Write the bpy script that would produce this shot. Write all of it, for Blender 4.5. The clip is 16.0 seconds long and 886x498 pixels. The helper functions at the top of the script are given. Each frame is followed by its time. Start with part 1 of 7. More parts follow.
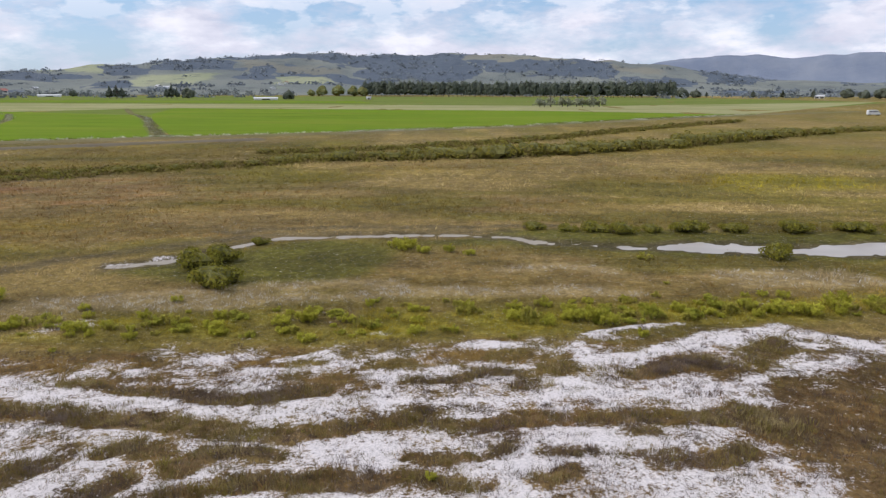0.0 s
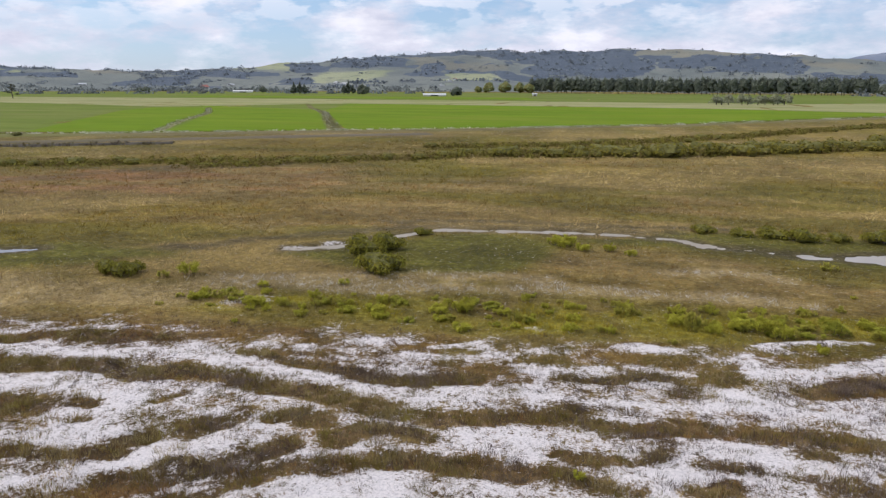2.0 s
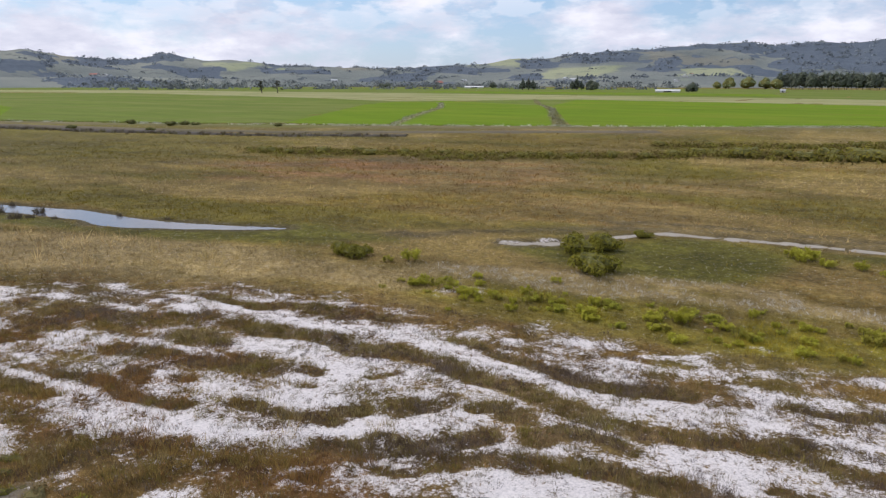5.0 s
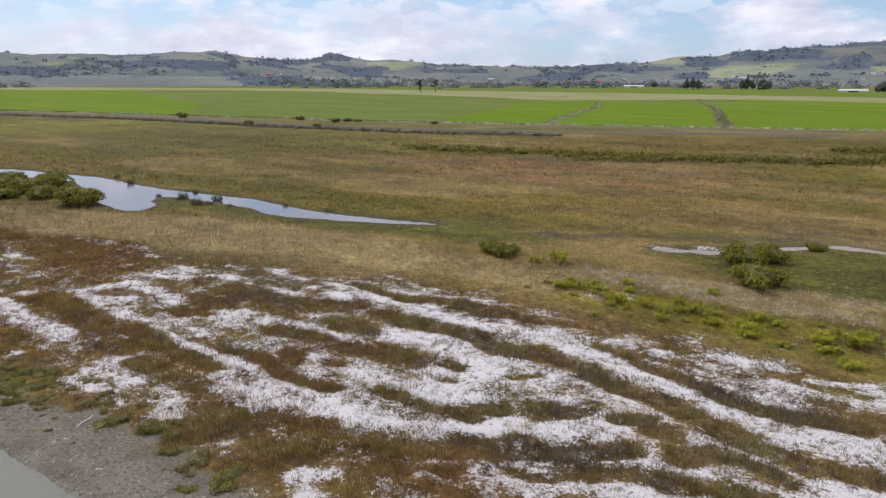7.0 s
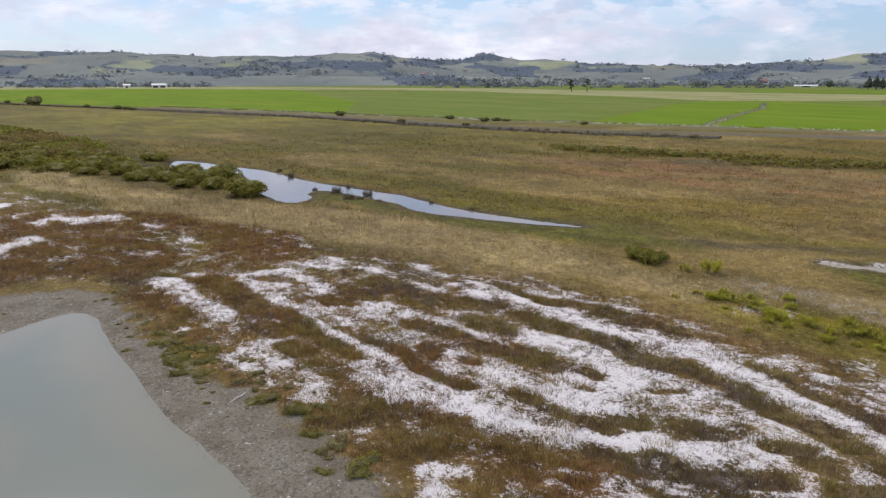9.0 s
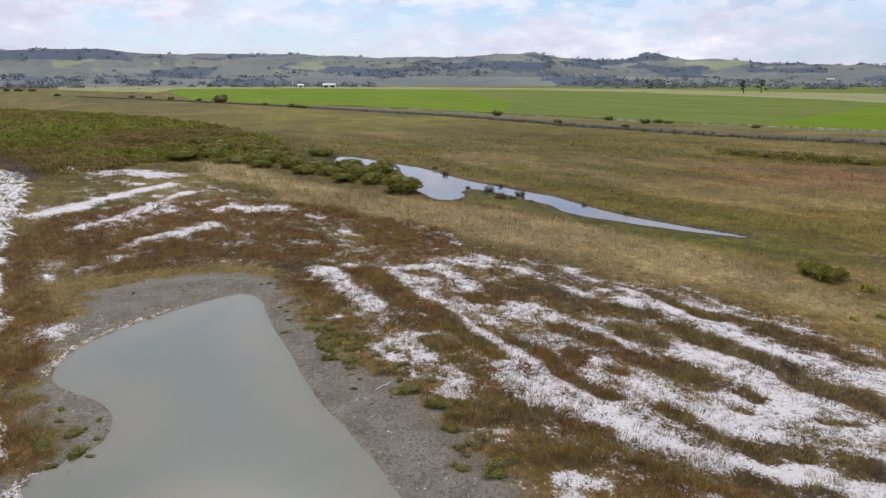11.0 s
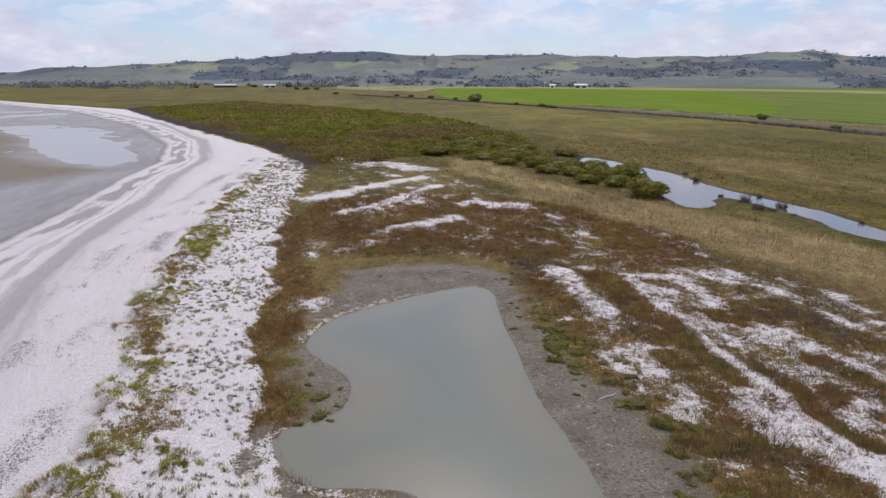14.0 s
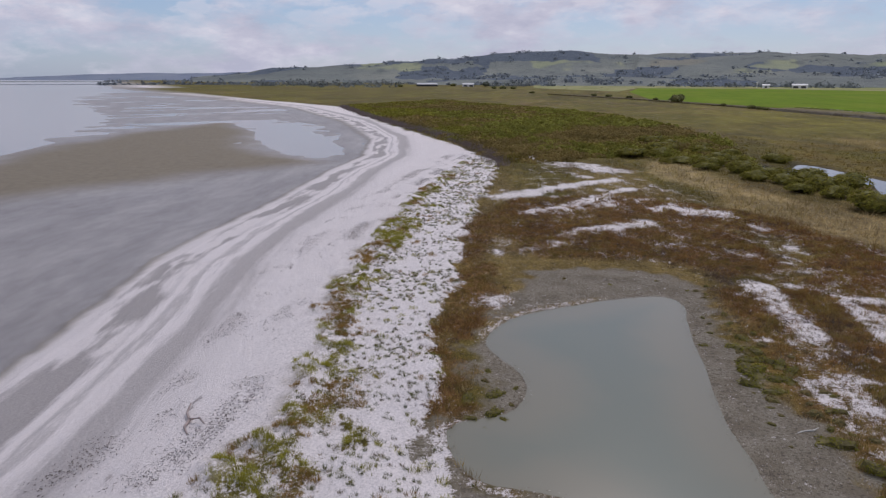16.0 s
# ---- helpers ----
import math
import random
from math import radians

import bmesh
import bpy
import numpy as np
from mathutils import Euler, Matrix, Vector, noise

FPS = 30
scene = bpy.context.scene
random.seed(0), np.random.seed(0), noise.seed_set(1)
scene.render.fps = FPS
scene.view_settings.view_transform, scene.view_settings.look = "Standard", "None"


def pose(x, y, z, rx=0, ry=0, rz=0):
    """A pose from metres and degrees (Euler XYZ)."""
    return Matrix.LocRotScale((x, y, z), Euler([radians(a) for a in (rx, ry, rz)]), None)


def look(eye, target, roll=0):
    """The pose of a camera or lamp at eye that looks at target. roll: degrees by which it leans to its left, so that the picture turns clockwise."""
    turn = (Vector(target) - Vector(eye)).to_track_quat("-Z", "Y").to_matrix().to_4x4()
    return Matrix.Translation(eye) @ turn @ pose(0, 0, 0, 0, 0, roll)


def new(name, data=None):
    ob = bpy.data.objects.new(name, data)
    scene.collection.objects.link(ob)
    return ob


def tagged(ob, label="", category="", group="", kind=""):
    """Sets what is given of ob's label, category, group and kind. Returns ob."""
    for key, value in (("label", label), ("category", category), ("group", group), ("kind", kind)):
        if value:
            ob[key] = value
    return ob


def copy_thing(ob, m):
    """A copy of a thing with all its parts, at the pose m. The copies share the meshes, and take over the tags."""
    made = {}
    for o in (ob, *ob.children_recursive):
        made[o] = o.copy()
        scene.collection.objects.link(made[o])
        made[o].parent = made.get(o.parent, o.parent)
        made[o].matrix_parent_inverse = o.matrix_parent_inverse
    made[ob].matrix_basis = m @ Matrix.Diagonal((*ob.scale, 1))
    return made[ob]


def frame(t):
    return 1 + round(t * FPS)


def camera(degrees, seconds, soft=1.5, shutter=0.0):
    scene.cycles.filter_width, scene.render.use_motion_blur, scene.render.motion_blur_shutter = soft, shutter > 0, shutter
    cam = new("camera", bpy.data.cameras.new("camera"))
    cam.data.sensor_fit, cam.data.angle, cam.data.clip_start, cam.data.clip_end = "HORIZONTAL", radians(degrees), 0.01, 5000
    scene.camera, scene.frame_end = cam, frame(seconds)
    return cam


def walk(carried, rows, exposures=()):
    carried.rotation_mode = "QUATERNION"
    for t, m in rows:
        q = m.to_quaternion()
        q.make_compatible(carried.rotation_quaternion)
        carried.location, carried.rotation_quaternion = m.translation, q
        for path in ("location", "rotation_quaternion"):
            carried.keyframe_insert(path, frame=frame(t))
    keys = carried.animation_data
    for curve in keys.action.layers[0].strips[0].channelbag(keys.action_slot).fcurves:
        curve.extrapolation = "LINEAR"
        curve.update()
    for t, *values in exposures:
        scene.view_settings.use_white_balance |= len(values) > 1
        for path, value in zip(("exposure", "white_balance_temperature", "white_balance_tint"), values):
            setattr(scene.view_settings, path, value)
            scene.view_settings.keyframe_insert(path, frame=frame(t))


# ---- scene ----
# A shell-ridge spit with a lagoon, tidal creek, salt marsh, green paddocks and hills, seen from the air.
# ---- camera ----
cam = camera(64.21, 16.0, soft=1.3)
PATH = [
    (0, (0.000, -0.000, 12.166), (-0.003, 19.501, 7.728), 0.13),
    (0.5, (-0.007, -0.060, 12.122), (-1.144, 19.403, 7.660), 0.16),
    (1, (-0.023, -0.093, 12.090), (-2.295, 19.265, 7.608), 0.20),
    (1.5, (-0.027, -0.100, 12.056), (-3.392, 19.092, 7.547), 0.22),
    (2, (-0.015, -0.058, 12.032), (-4.435, 18.913, 7.497), 0.17),
    (2.5, (0.002, 0.030, 12.005), (-5.395, 18.742, 7.451), 0.10),
    (3, (0.022, 0.063, 12.002), (-6.331, 18.467, 7.427), 0.05),
    (3.5, (0.032, 0.096, 12.017), (-7.266, 18.140, 7.418), 0.05),
    (4, (0.031, 0.150, 12.043), (-8.200, 17.782, 7.420), 0.05),
    (6.5, (0.031, 0.316, 12.088), (-12.533, 15.156, 7.405), 0.04),
    (7, (-0.031, 0.367, 12.073), (-13.383, 14.501, 7.385), 0.03),
    (7.5, (-0.059, 0.433, 12.064), (-14.164, 13.814, 7.371), -0.00),
    (8, (-0.082, 0.481, 12.057), (-14.828, 13.150, 7.359), -0.06),
    (8.5, (-0.115, 0.525, 12.053), (-15.434, 12.495, 7.357), -0.09),
    (9, (-0.181, 0.579, 12.044), (-16.154, 11.662, 7.350), -0.08),
    (11.5, (-0.405, 0.794, 11.937), (-18.780, 7.159, 7.263), -0.04),
    (12, (-0.460, 0.847, 11.921), (-19.171, 6.145, 7.250), -0.04),
    (12.5, (-0.512, 0.886, 11.913), (-19.491, 5.133, 7.247), -0.02),
    (13, (-0.544, 0.931, 11.912), (-19.730, 4.115, 7.247), -0.01),
    (13.5, (-0.619, 0.954, 11.911), (-19.953, 3.055, 7.243), 0.05),
    (14, (-0.681, 0.972, 11.898), (-20.108, 1.858, 7.226), 0.07),
    (14.5, (-0.738, 0.973, 11.890), (-20.179, 0.585, 7.214), 0.10),
    (15, (-0.772, 1.003, 11.900), (-20.139, -0.707, 7.211), 0.13),
    (15.5, (-0.802, 1.014, 11.900), (-20.008, -1.997, 7.204), 0.14),
    (16, (-0.853, 1.014, 11.894), (-19.809, -3.299, 7.197), 0.14),
]
walk(cam, [(t, look(eye, target, roll)) for t, eye, target, roll in PATH],
     exposures=[(0.0, -0.1, 6400, 15), (11.0, -0.13, 6400, 16), (14.0, -0.3, 6350, 18), (16.0, -0.66, 6300, 20)])

# ---- light ----
SUN_ELEVATION, SUN_TURN = radians(46), radians(274)   # turn: clockwise from +y
world = bpy.data.worlds.new("sky")
scene.world = world
world.use_nodes = True
wn, wl = world.node_tree.nodes, world.node_tree.links
wn.clear()
w_out, w_bg = wn.new("ShaderNodeOutputWorld"), wn.new("ShaderNodeBackground")
w_sky = wn.new("ShaderNodeTexSky")
w_sky.sky_type, w_sky.sun_disc = "NISHITA", False
w_sky.sun_elevation, w_sky.sun_rotation = SUN_ELEVATION, SUN_TURN
w_sky.air_density, w_sky.dust_density, w_sky.ozone_density = 1.0, 0.6, 1.5
w_co = wn.new("ShaderNodeTexCoord")
w_sep = wn.new("ShaderNodeSeparateXYZ")
wl.new(w_co.outputs["Generated"], w_sep.inputs[0])


def wmath(op, a, b=None):
    n = wn.new("ShaderNodeMath")
    n.operation = op
    for i, v in enumerate((a, b)):
        if v is None:
            continue
        if isinstance(v, (int, float)):
            n.inputs[i].default_value = v
        else:
            wl.new(v, n.inputs[i])
    return n.outputs[0]


# broken cumulus, seen low over the land
w_vec = wn.new("ShaderNodeMapping")
w_vec.inputs["Scale"].default_value = (1.0, 1.0, 2.7)
wl.new(w_co.outputs["Generated"], w_vec.inputs[0])


def wnoise(scale, detail, rough, shift):
    m = wn.new("ShaderNodeMapping")
    m.inputs["Location"].default_value = (shift, shift * 0.7, shift * 0.3)
    wl.new(w_vec.outputs[0], m.inputs[0])
    n = wn.new("ShaderNodeTexNoise")
    n.inputs["Scale"].default_value, n.inputs["Detail"].default_value = scale, detail
    n.inputs["Roughness"].default_value = rough
    wl.new(m.outputs[0], n.inputs["Vector"])
    return n.outputs["Fac"]


def wramp(fac, stops):
    n = wn.new("ShaderNodeValToRGB")
    el = n.color_ramp.elements
    el[0].position, el[0].color = stops[0][0], (*stops[0][1], 1)
    el[1].position, el[1].color = stops[-1][0], (*stops[-1][1], 1)
    for p, c in stops[1:-1]:
        e = el.new(p)
        e.color = (*c, 1)
    wl.new(fac, n.inputs[0])
    return n.outputs[0]


cover = wramp(wnoise(6.2, 12, 0.6, 3.1), [(0.4, (0, 0, 0)), (0.58, (1, 1, 1))])
tone = wramp(wnoise(11.0, 12, 0.6, 9.4), [(0.34, (6.9, 7.3, 8.6)), (0.5, (8.3, 8.6, 9.7)), (0.63, (10.0, 10.3, 11.0))])
w_blue = wn.new("ShaderNodeMix")
w_blue.data_type, w_blue.blend_type = "RGBA", "MIX"
w_blue.inputs[0].default_value = 0.45
wl.new(w_sky.outputs[0], w_blue.inputs[6])
w_blue.inputs[7].default_value = (4.6, 7.6, 11.6, 1)
w_mix = wn.new("ShaderNodeMix")
w_mix.data_type = "RGBA"
wl.new(cover, w_mix.inputs[0])
wl.new(w_blue.outputs[2], w_mix.inputs[6])
wl.new(tone, w_mix.inputs[7])
# a few crisp white heads of cumulus
puff = wramp(wnoise(13.0, 10, 0.55, 21.7), [(0.5, (0, 0, 0)), (0.565, (1, 1, 1))])
rise = wn.new("ShaderNodeMapRange")
rise.inputs[1].default_value, rise.inputs[2].default_value = 0.05, 0.11
wl.new(w_sep.outputs[2], rise.inputs[0])
w_puff = wn.new("ShaderNodeMix")
w_puff.data_type = "RGBA"
wl.new(wmath("MULTIPLY", wmath("MULTIPLY", puff, rise.outputs[0]), 0.5), w_puff.inputs[0])
wl.new(w_mix.outputs[2], w_puff.inputs[6])
w_puff.inputs[7].default_value = (10.8, 10.9, 11.4, 1)
wl.new(w_puff.outputs[2], w_bg.inputs[0])
w_bg.inputs[1].default_value = 0.1
wl.new(w_bg.outputs[0], w_out.inputs[0])

sun = new("sun", bpy.data.lights.new("sun", "SUN"))
sun.data.energy, sun.data.angle, sun.data.color = 2.1, radians(10), (1.0, 0.95, 0.88)
sun_way = Vector((math.sin(SUN_TURN) * math.cos(SUN_ELEVATION), math.cos(SUN_TURN) * math.cos(SUN_ELEVATION), math.sin(SUN_ELEVATION)))
sun.matrix_world = look(sun_way * 100, (0, 0, 0))

# ---- plan ----
rng = np.random.default_rng(7)


def lattice(ix, iy, seed):
    h = (ix.astype(np.int64) * 374761393 + iy.astype(np.int64) * 668265263 + seed * 1442695041) & 0xFFFFFFFF
    h = ((h ^ (h >> 13)) * 1274126177) & 0xFFFFFFFF
    return ((h ^ (h >> 16)) & 0xFFFF) / 65535.0


def vnoise(x, y, seed=0):
    ix, iy = np.floor(x), np.floor(y)
    fx, fy = x - ix, y - iy
    fx, fy = fx * fx * (3 - 2 * fx), fy * fy * (3 - 2 * fy)
    a, b = lattice(ix, iy, seed), lattice(ix + 1, iy, seed)
    c, d = lattice(ix, iy + 1, seed), lattice(ix + 1, iy + 1, seed)
    return (a * (1 - fx) + b * fx) * (1 - fy) + (c * (1 - fx) + d * fx) * fy


def fbm(x, y, size, octaves=4, seed=0):
    """Smooth noise from 0 to 1 with features of about that many metres."""
    total, amp, s = 0.0, 0.5, 1.0 / size
    for k in range(octaves):
        total = total + amp * vnoise(x * s + 17.3 * k, y * s - 9.1 * k, seed + k)
        amp, s = amp * 0.5, s * 2.03
    return total / (1 - 0.5 ** octaves)


def smooth(a, b, x):
    t = np.clip((x - a) / (b - a), 0, 1)
    return t * t * (3 - 2 * t)


def to_line(x, y, pts):
    """Distance to a polyline, the side of it (left positive), and the length along it."""
    best = np.full(x.shape, 1e9)
    side, along = np.zeros(x.shape), np.zeros(x.shape)
    run = 0.0
    for (ax, ay), (bx, by) in zip(pts[:-1], pts[1:]):
        dx, dy = bx - ax, by - ay
        n = math.hypot(dx, dy)
        t = np.clip(((x - ax) * dx + (y - ay) * dy) / (n * n), 0, 1)
        d = np.hypot(x - ax - t * dx, y - ay - t * dy)
        m = d < best
        best = np.where(m, d, best)
        side = np.where(m, np.sign(dx * (y - ay) - dy * (x - ax)), side)
        along = np.where(m, run + t * n, along)
        run += n
    return best, side, along


def in_poly(x, y, pts):
    """Signed distance to a closed outline, positive inside."""
    ring = list(pts) + [pts[0]]
    d = to_line(x, y, ring)[0]
    inside = np.zeros(x.shape, bool)
    for (ax, ay), (bx, by) in zip(ring[:-1], ring[1:]):
        if ay != by:
            inside ^= ((ay > y) != (by > y)) & (x < (bx - ax) * (y - ay) / (by - ay) + ax)
    return np.where(inside, d, -d)


STRIPS = []


def strip(width, amount, *pts):
    """A low ridge or spill of white shell, so many metres wide."""
    STRIPS.append((width, amount, pts))


strip(0.92, 1.0, (-41.0, 14.0), (-36.5, 14.3), (-33.3, 14.5), (-30.4, 14.6), (-27.4, 14.8), (-24.7, 14.9), (-22.5, 14.9), (-20.7, 15.3), (-18.8, 15.4), (-17.0, 16.0), (-15.2, 17.1), (-13.6, 18.1), (-12.4, 19.0))
strip(1.20, 1.0, (-33.3, 25.3), (-29.3, 25.5), (-25.9, 25.4), (-24.0, 25.5), (-21.2, 25.5), (-20.2, 26.3), (-17.0, 26.4), (-14.8, 26.5), (-12.6, 25.9), (-11.4, 25.7), (-9.9, 25.3), (-8.6, 25.1), (-7.1, 25.0), (-6.0, 24.8))
strip(2.20, 1.0, (-43.4, 10.5), (-38.1, 10.5), (-35.3, 11.0))
strip(2.20, 1.0, (-41.8, 14.8), (-41.7, 16.8))
strip(1.57, 1.0, (-5.3, 25.0), (-2.7, 25.8), (-0.4, 25.6), (1.8, 25.9), (5.1, 26.3), (8.3, 26.5), (10.6, 27.0))
strip(1.07, 1.0, (-22.3, 26.0), (-20.1, 26.5), (-17.3, 26.3), (-14.5, 25.7), (-11.9, 25.5), (-9.8, 25.0), (-8.0, 24.9), (-6.0, 24.4))
strip(1.73, 1.0, (12.7, 33.1), (15.3, 33.4), (17.5, 34.9))
strip(1.02, 1.0, (0.7, 32.0), (2.8, 31.9))
strip(0.87, 1.0, (-7.4, 30.2), (-6.1, 30.7))
strip(0.78, 1.0, (7.7, 34.0), (11.2, 35.3))
strip(1.72, 0.7, (-56.6, 19.6), (-52.9, 21), (-47.3, 21.2))
strip(2.09, 0.55, (-52, 9.5), (-49.5, 10.4), (-47.8, 12.8))
strip(1.86, 0.7, (-71.6, 7.6), (-66.7, 10.6), (-59.3, 15.3))
strip(2.83, 0.9, (-60.4, 2.6), (-61, 4.3))
strip(1.01, 0.45, (-46.6, 21.6), (-40.5, 22), (-39.2, 23.8))
strip(3.74, 1.0, (-72.8, -8.5), (-79.8, -3.7), (-87.6, 2.2))
strip(2.75, 1.0, (-63.8, -5.1), (-69.9, -1.1), (-80.6, 3.9))
strip(3.69, 0.7, (-64.2, -4.4), (-66.2, -1.1), (-73.5, 3.9))
strip(2.36, 1.0, (-57.3, -0.5), (-58.6, 1.8), (-60, 3.9))
strip(5.43, 0.9, (-112, -11.8), (-103, -4.1), (-97.1, 2))
strip(2.16, 0.6, (-94.3, -3.7), (-89.3, -0.8))
strip(1.95, 0.7, (-71.8, 8.1), (-66.6, 10.5), (-64, 12.7))
strip(2.4, 1.0, (-37.7, -4.5), (-38, -3.4), (-38.2, -2.3))
strip(1.76, 0.6, (-48.1, -7.9), (-48.9, -5.2), (-52.2, -1.6))
strip(1.53, 0.6, (-43.6, 1.1), (-44, 3.9))
strip(4.03, 1.0, (-68.8, 7), (-67.3, 10.3))
strip(1.62, 0.5, (-64.9, 11.4), (-58.1, 15.3))
strip(2.49, 0.6, (-56, -1.2), (-60.2, 4.1))
strip(1.39, 0.7, (-20.4, 34.4), (-19.1, 35.3))
strip(0.81, 0.6, (7, 33.8), (9.9, 34.9), (12.4, 35.5))
strip(1.68, 0.3, (-23.2, 48), (-21.1, 48.9), (-20, 50.6))

strip(2.12, 1.0, (6.6, 30.4), (9, 30.7), (12.4, 32.7), (15.5, 33.7), (18.7, 33.7), (20.5, 32.5))
strip(2.0, 0.95, (8.4, 26.4), (12.2, 27.4), (15.3, 29), (18.4, 30.1))
strip(1.6, 0.8, (-3.4, 30), (-0.6, 31), (1.8, 32.4), (4.3, 32.1), (6.5, 31.1))

GROWTH = []


def growth(width, *pts):
    """A belt or patch of low scrub and grass on the shell, so many metres to each side."""
    GROWTH.append((width, pts))


growth(1.25, (-21.9, 10.2), (-21.3, 12.1), (-20.2, 13.4), (-18.1, 13.8), (-16.5, 14.5), (-14.7, 15.9), (-12.9, 17.2), (-11.1, 18.4))
growth(1.01, (-18.7, 11.5), (-17.7, 12.6))
growth(0.94, (-33.6, 13.5), (-30.6, 13.9), (-28.6, 14.0), (-26.7, 14.1))
growth(1.46, (-34.2, 12.2), (-31.5, 12.3))
growth(0.95, (-29.5, 12.0), (-28.2, 12.4))
growth(0.95, (-26.9, 12.1), (-25.3, 12.6))
growth(1.60, (-39.7, 13.1), (-36.1, 12.7))
growth(0.72, (-27.8, 15.3), (-25.6, 15.8), (-23.7, 15.6), (-22.1, 15.7), (-20.9, 16.2))
growth(1.60, (-36.3, 20.1), (-34.0, 21.0), (-30.6, 21.7), (-28.5, 23.2))
growth(1.13, (-28.5, 18.5), (-26.9, 19.1), (-24.3, 19.8))
growth(1.60, (-23.1, 20.1), (-20.9, 20.6))
growth(1.30, (-27.1, 21.4), (-24.9, 21.4))
growth(1.17, (-26.8, 23.7), (-24.5, 23.7), (-22.8, 24.3), (-20.9, 24.7), (-19.1, 24.1), (-17.5, 24.9), (-16.1, 25.0), (-14.6, 24.9), (-13.0, 24.3), (-11.5, 24.2), (-9.8, 23.8), (-8.4, 23.6), (-7.3, 23.2), (-6.0, 23.2))
growth(0.99, (-31.2, 25.8), (-28.0, 26.1), (-25.6, 27.2), (-22.7, 27.6), (-20.8, 28.4))
growth(0.58, (-14.5, 26.8), (-12.9, 26.8), (-11.3, 26.5), (-9.6, 26.6), (-8.5, 26.2), (-6.8, 25.8))
growth(0.60, (-19.2, 17.4), (-17.0, 17.7), (-15.1, 18.1))
growth(0.58, (-15.6, 18.9), (-14.8, 19.1))
growth(0.99, (-13.9, 19.8), (-12.7, 21.5))
growth(0.47, (-11.4, 21.6), (-10.5, 22.3))
growth(0.75, (-10.0, 21.7), (-9.4, 22.1))
growth(0.81, (-8.7, 21.1), (-8.0, 21.9))
growth(0.79, (-12.5, 17.3), (-11.1, 19.0), (-10.1, 20.0))
growth(0.52, (-12.1, 16.3), (-11.0, 17.0), (-9.9, 17.8))
growth(0.58, (-19.6, 21.0), (-18.7, 21.1))
growth(0.41, (-18.4, 19.9), (-17.8, 20.1))
growth(0.43, (-16.4, 22.0), (-15.7, 22.9))
growth(0.71, (-25.4, 17.0), (-24.3, 16.8))
growth(0.48, (-23.4, 17.8), (-22.8, 18.0))
growth(0.43, (-15.2, 13.8), (-14.5, 14.1))
growth(0.42, (-13.9, 14.7), (-13.4, 14.8))
growth(1.60, (-44.9, 8.8), (-43.4, 10.5), (-41.9, 12.2))
growth(1.18, (-37.4, 9.2), (-36.2, 9.4))
growth(1.53, (-34.2, 16.9), (-34.6, 18.7))
growth(0.84, (-21.0, 24.4), (-18.8, 24.6), (-16.3, 24.7), (-13.9, 24.7), (-11.4, 24.2), (-9.5, 24.2), (-7.5, 23.3), (-5.5, 22.9), (-3.3, 23.6), (-1.4, 24.0), (0.6, 23.4), (2.7, 24.3), (4.7, 24.1), (6.8, 24.6), (8.8, 24.6), (10.7, 24.4), (12.5, 24.3))
growth(0.74, (-15.5, 27.1), (-13.0, 26.8), (-10.4, 26.5), (-8.3, 26.0), (-6.5, 26.5), (-4.7, 27.0))
growth(0.85, (-14.0, 19.8), (-13.5, 20.6), (-12.9, 21.5))
growth(0.58, (-11.6, 21.5), (-10.6, 22.0))
growth(0.66, (-10.1, 21.7), (-9.4, 21.9))
growth(0.82, (-8.4, 20.7), (-7.8, 21.7), (-7.4, 21.8))
growth(0.64, (-6.6, 21.7), (-5.7, 21.4))
growth(0.75, (-15.4, 18.9), (-15.1, 19.3))
growth(0.82, (-12.3, 18.0), (-9.7, 18.3), (-7.7, 19.2), (-5.7, 19.8), (-3.5, 19.9), (-2.2, 19.8))
growth(0.66, (-1.7, 27.9), (0.7, 28.2), (2.6, 28.8))
growth(1.22, (3.7, 27.5), (4.3, 27.0))
growth(1.08, (4.8, 29.1), (6.8, 29.6))
growth(0.97, (8.4, 28.6), (11.1, 29.9), (12.9, 29.8))
growth(1.31, (14.1, 30.6), (16.3, 32.1))
growth(1.60, (11.7, 24.6), (12.3, 23.4))
growth(0.62, (-1.1, 25.3), (-0.4, 24.6))
growth(0.48, (6.9, 23.4), (7.5, 23.4))
growth(0.42, (6.0, 21.9), (6.9, 21.8))
growth(0.49, (-1.1, 21.4), (1.2, 21.5), (2.1, 21.8))
growth(0.62, (3.4, 21.6), (5.2, 21.8))
growth(1.01, (7.4, 21.4), (8.6, 21.2))
growth(0.75, (3.2, 20.2), (4.1, 20.6))
growth(0.71, (-2.1, 20.2), (-0.3, 19.8), (1.5, 19.8))
growth(0.64, (9.5, 21.3), (10.5, 21.8))
growth(0.87, (-22.9, 27.9), (-21.9, 28.0))

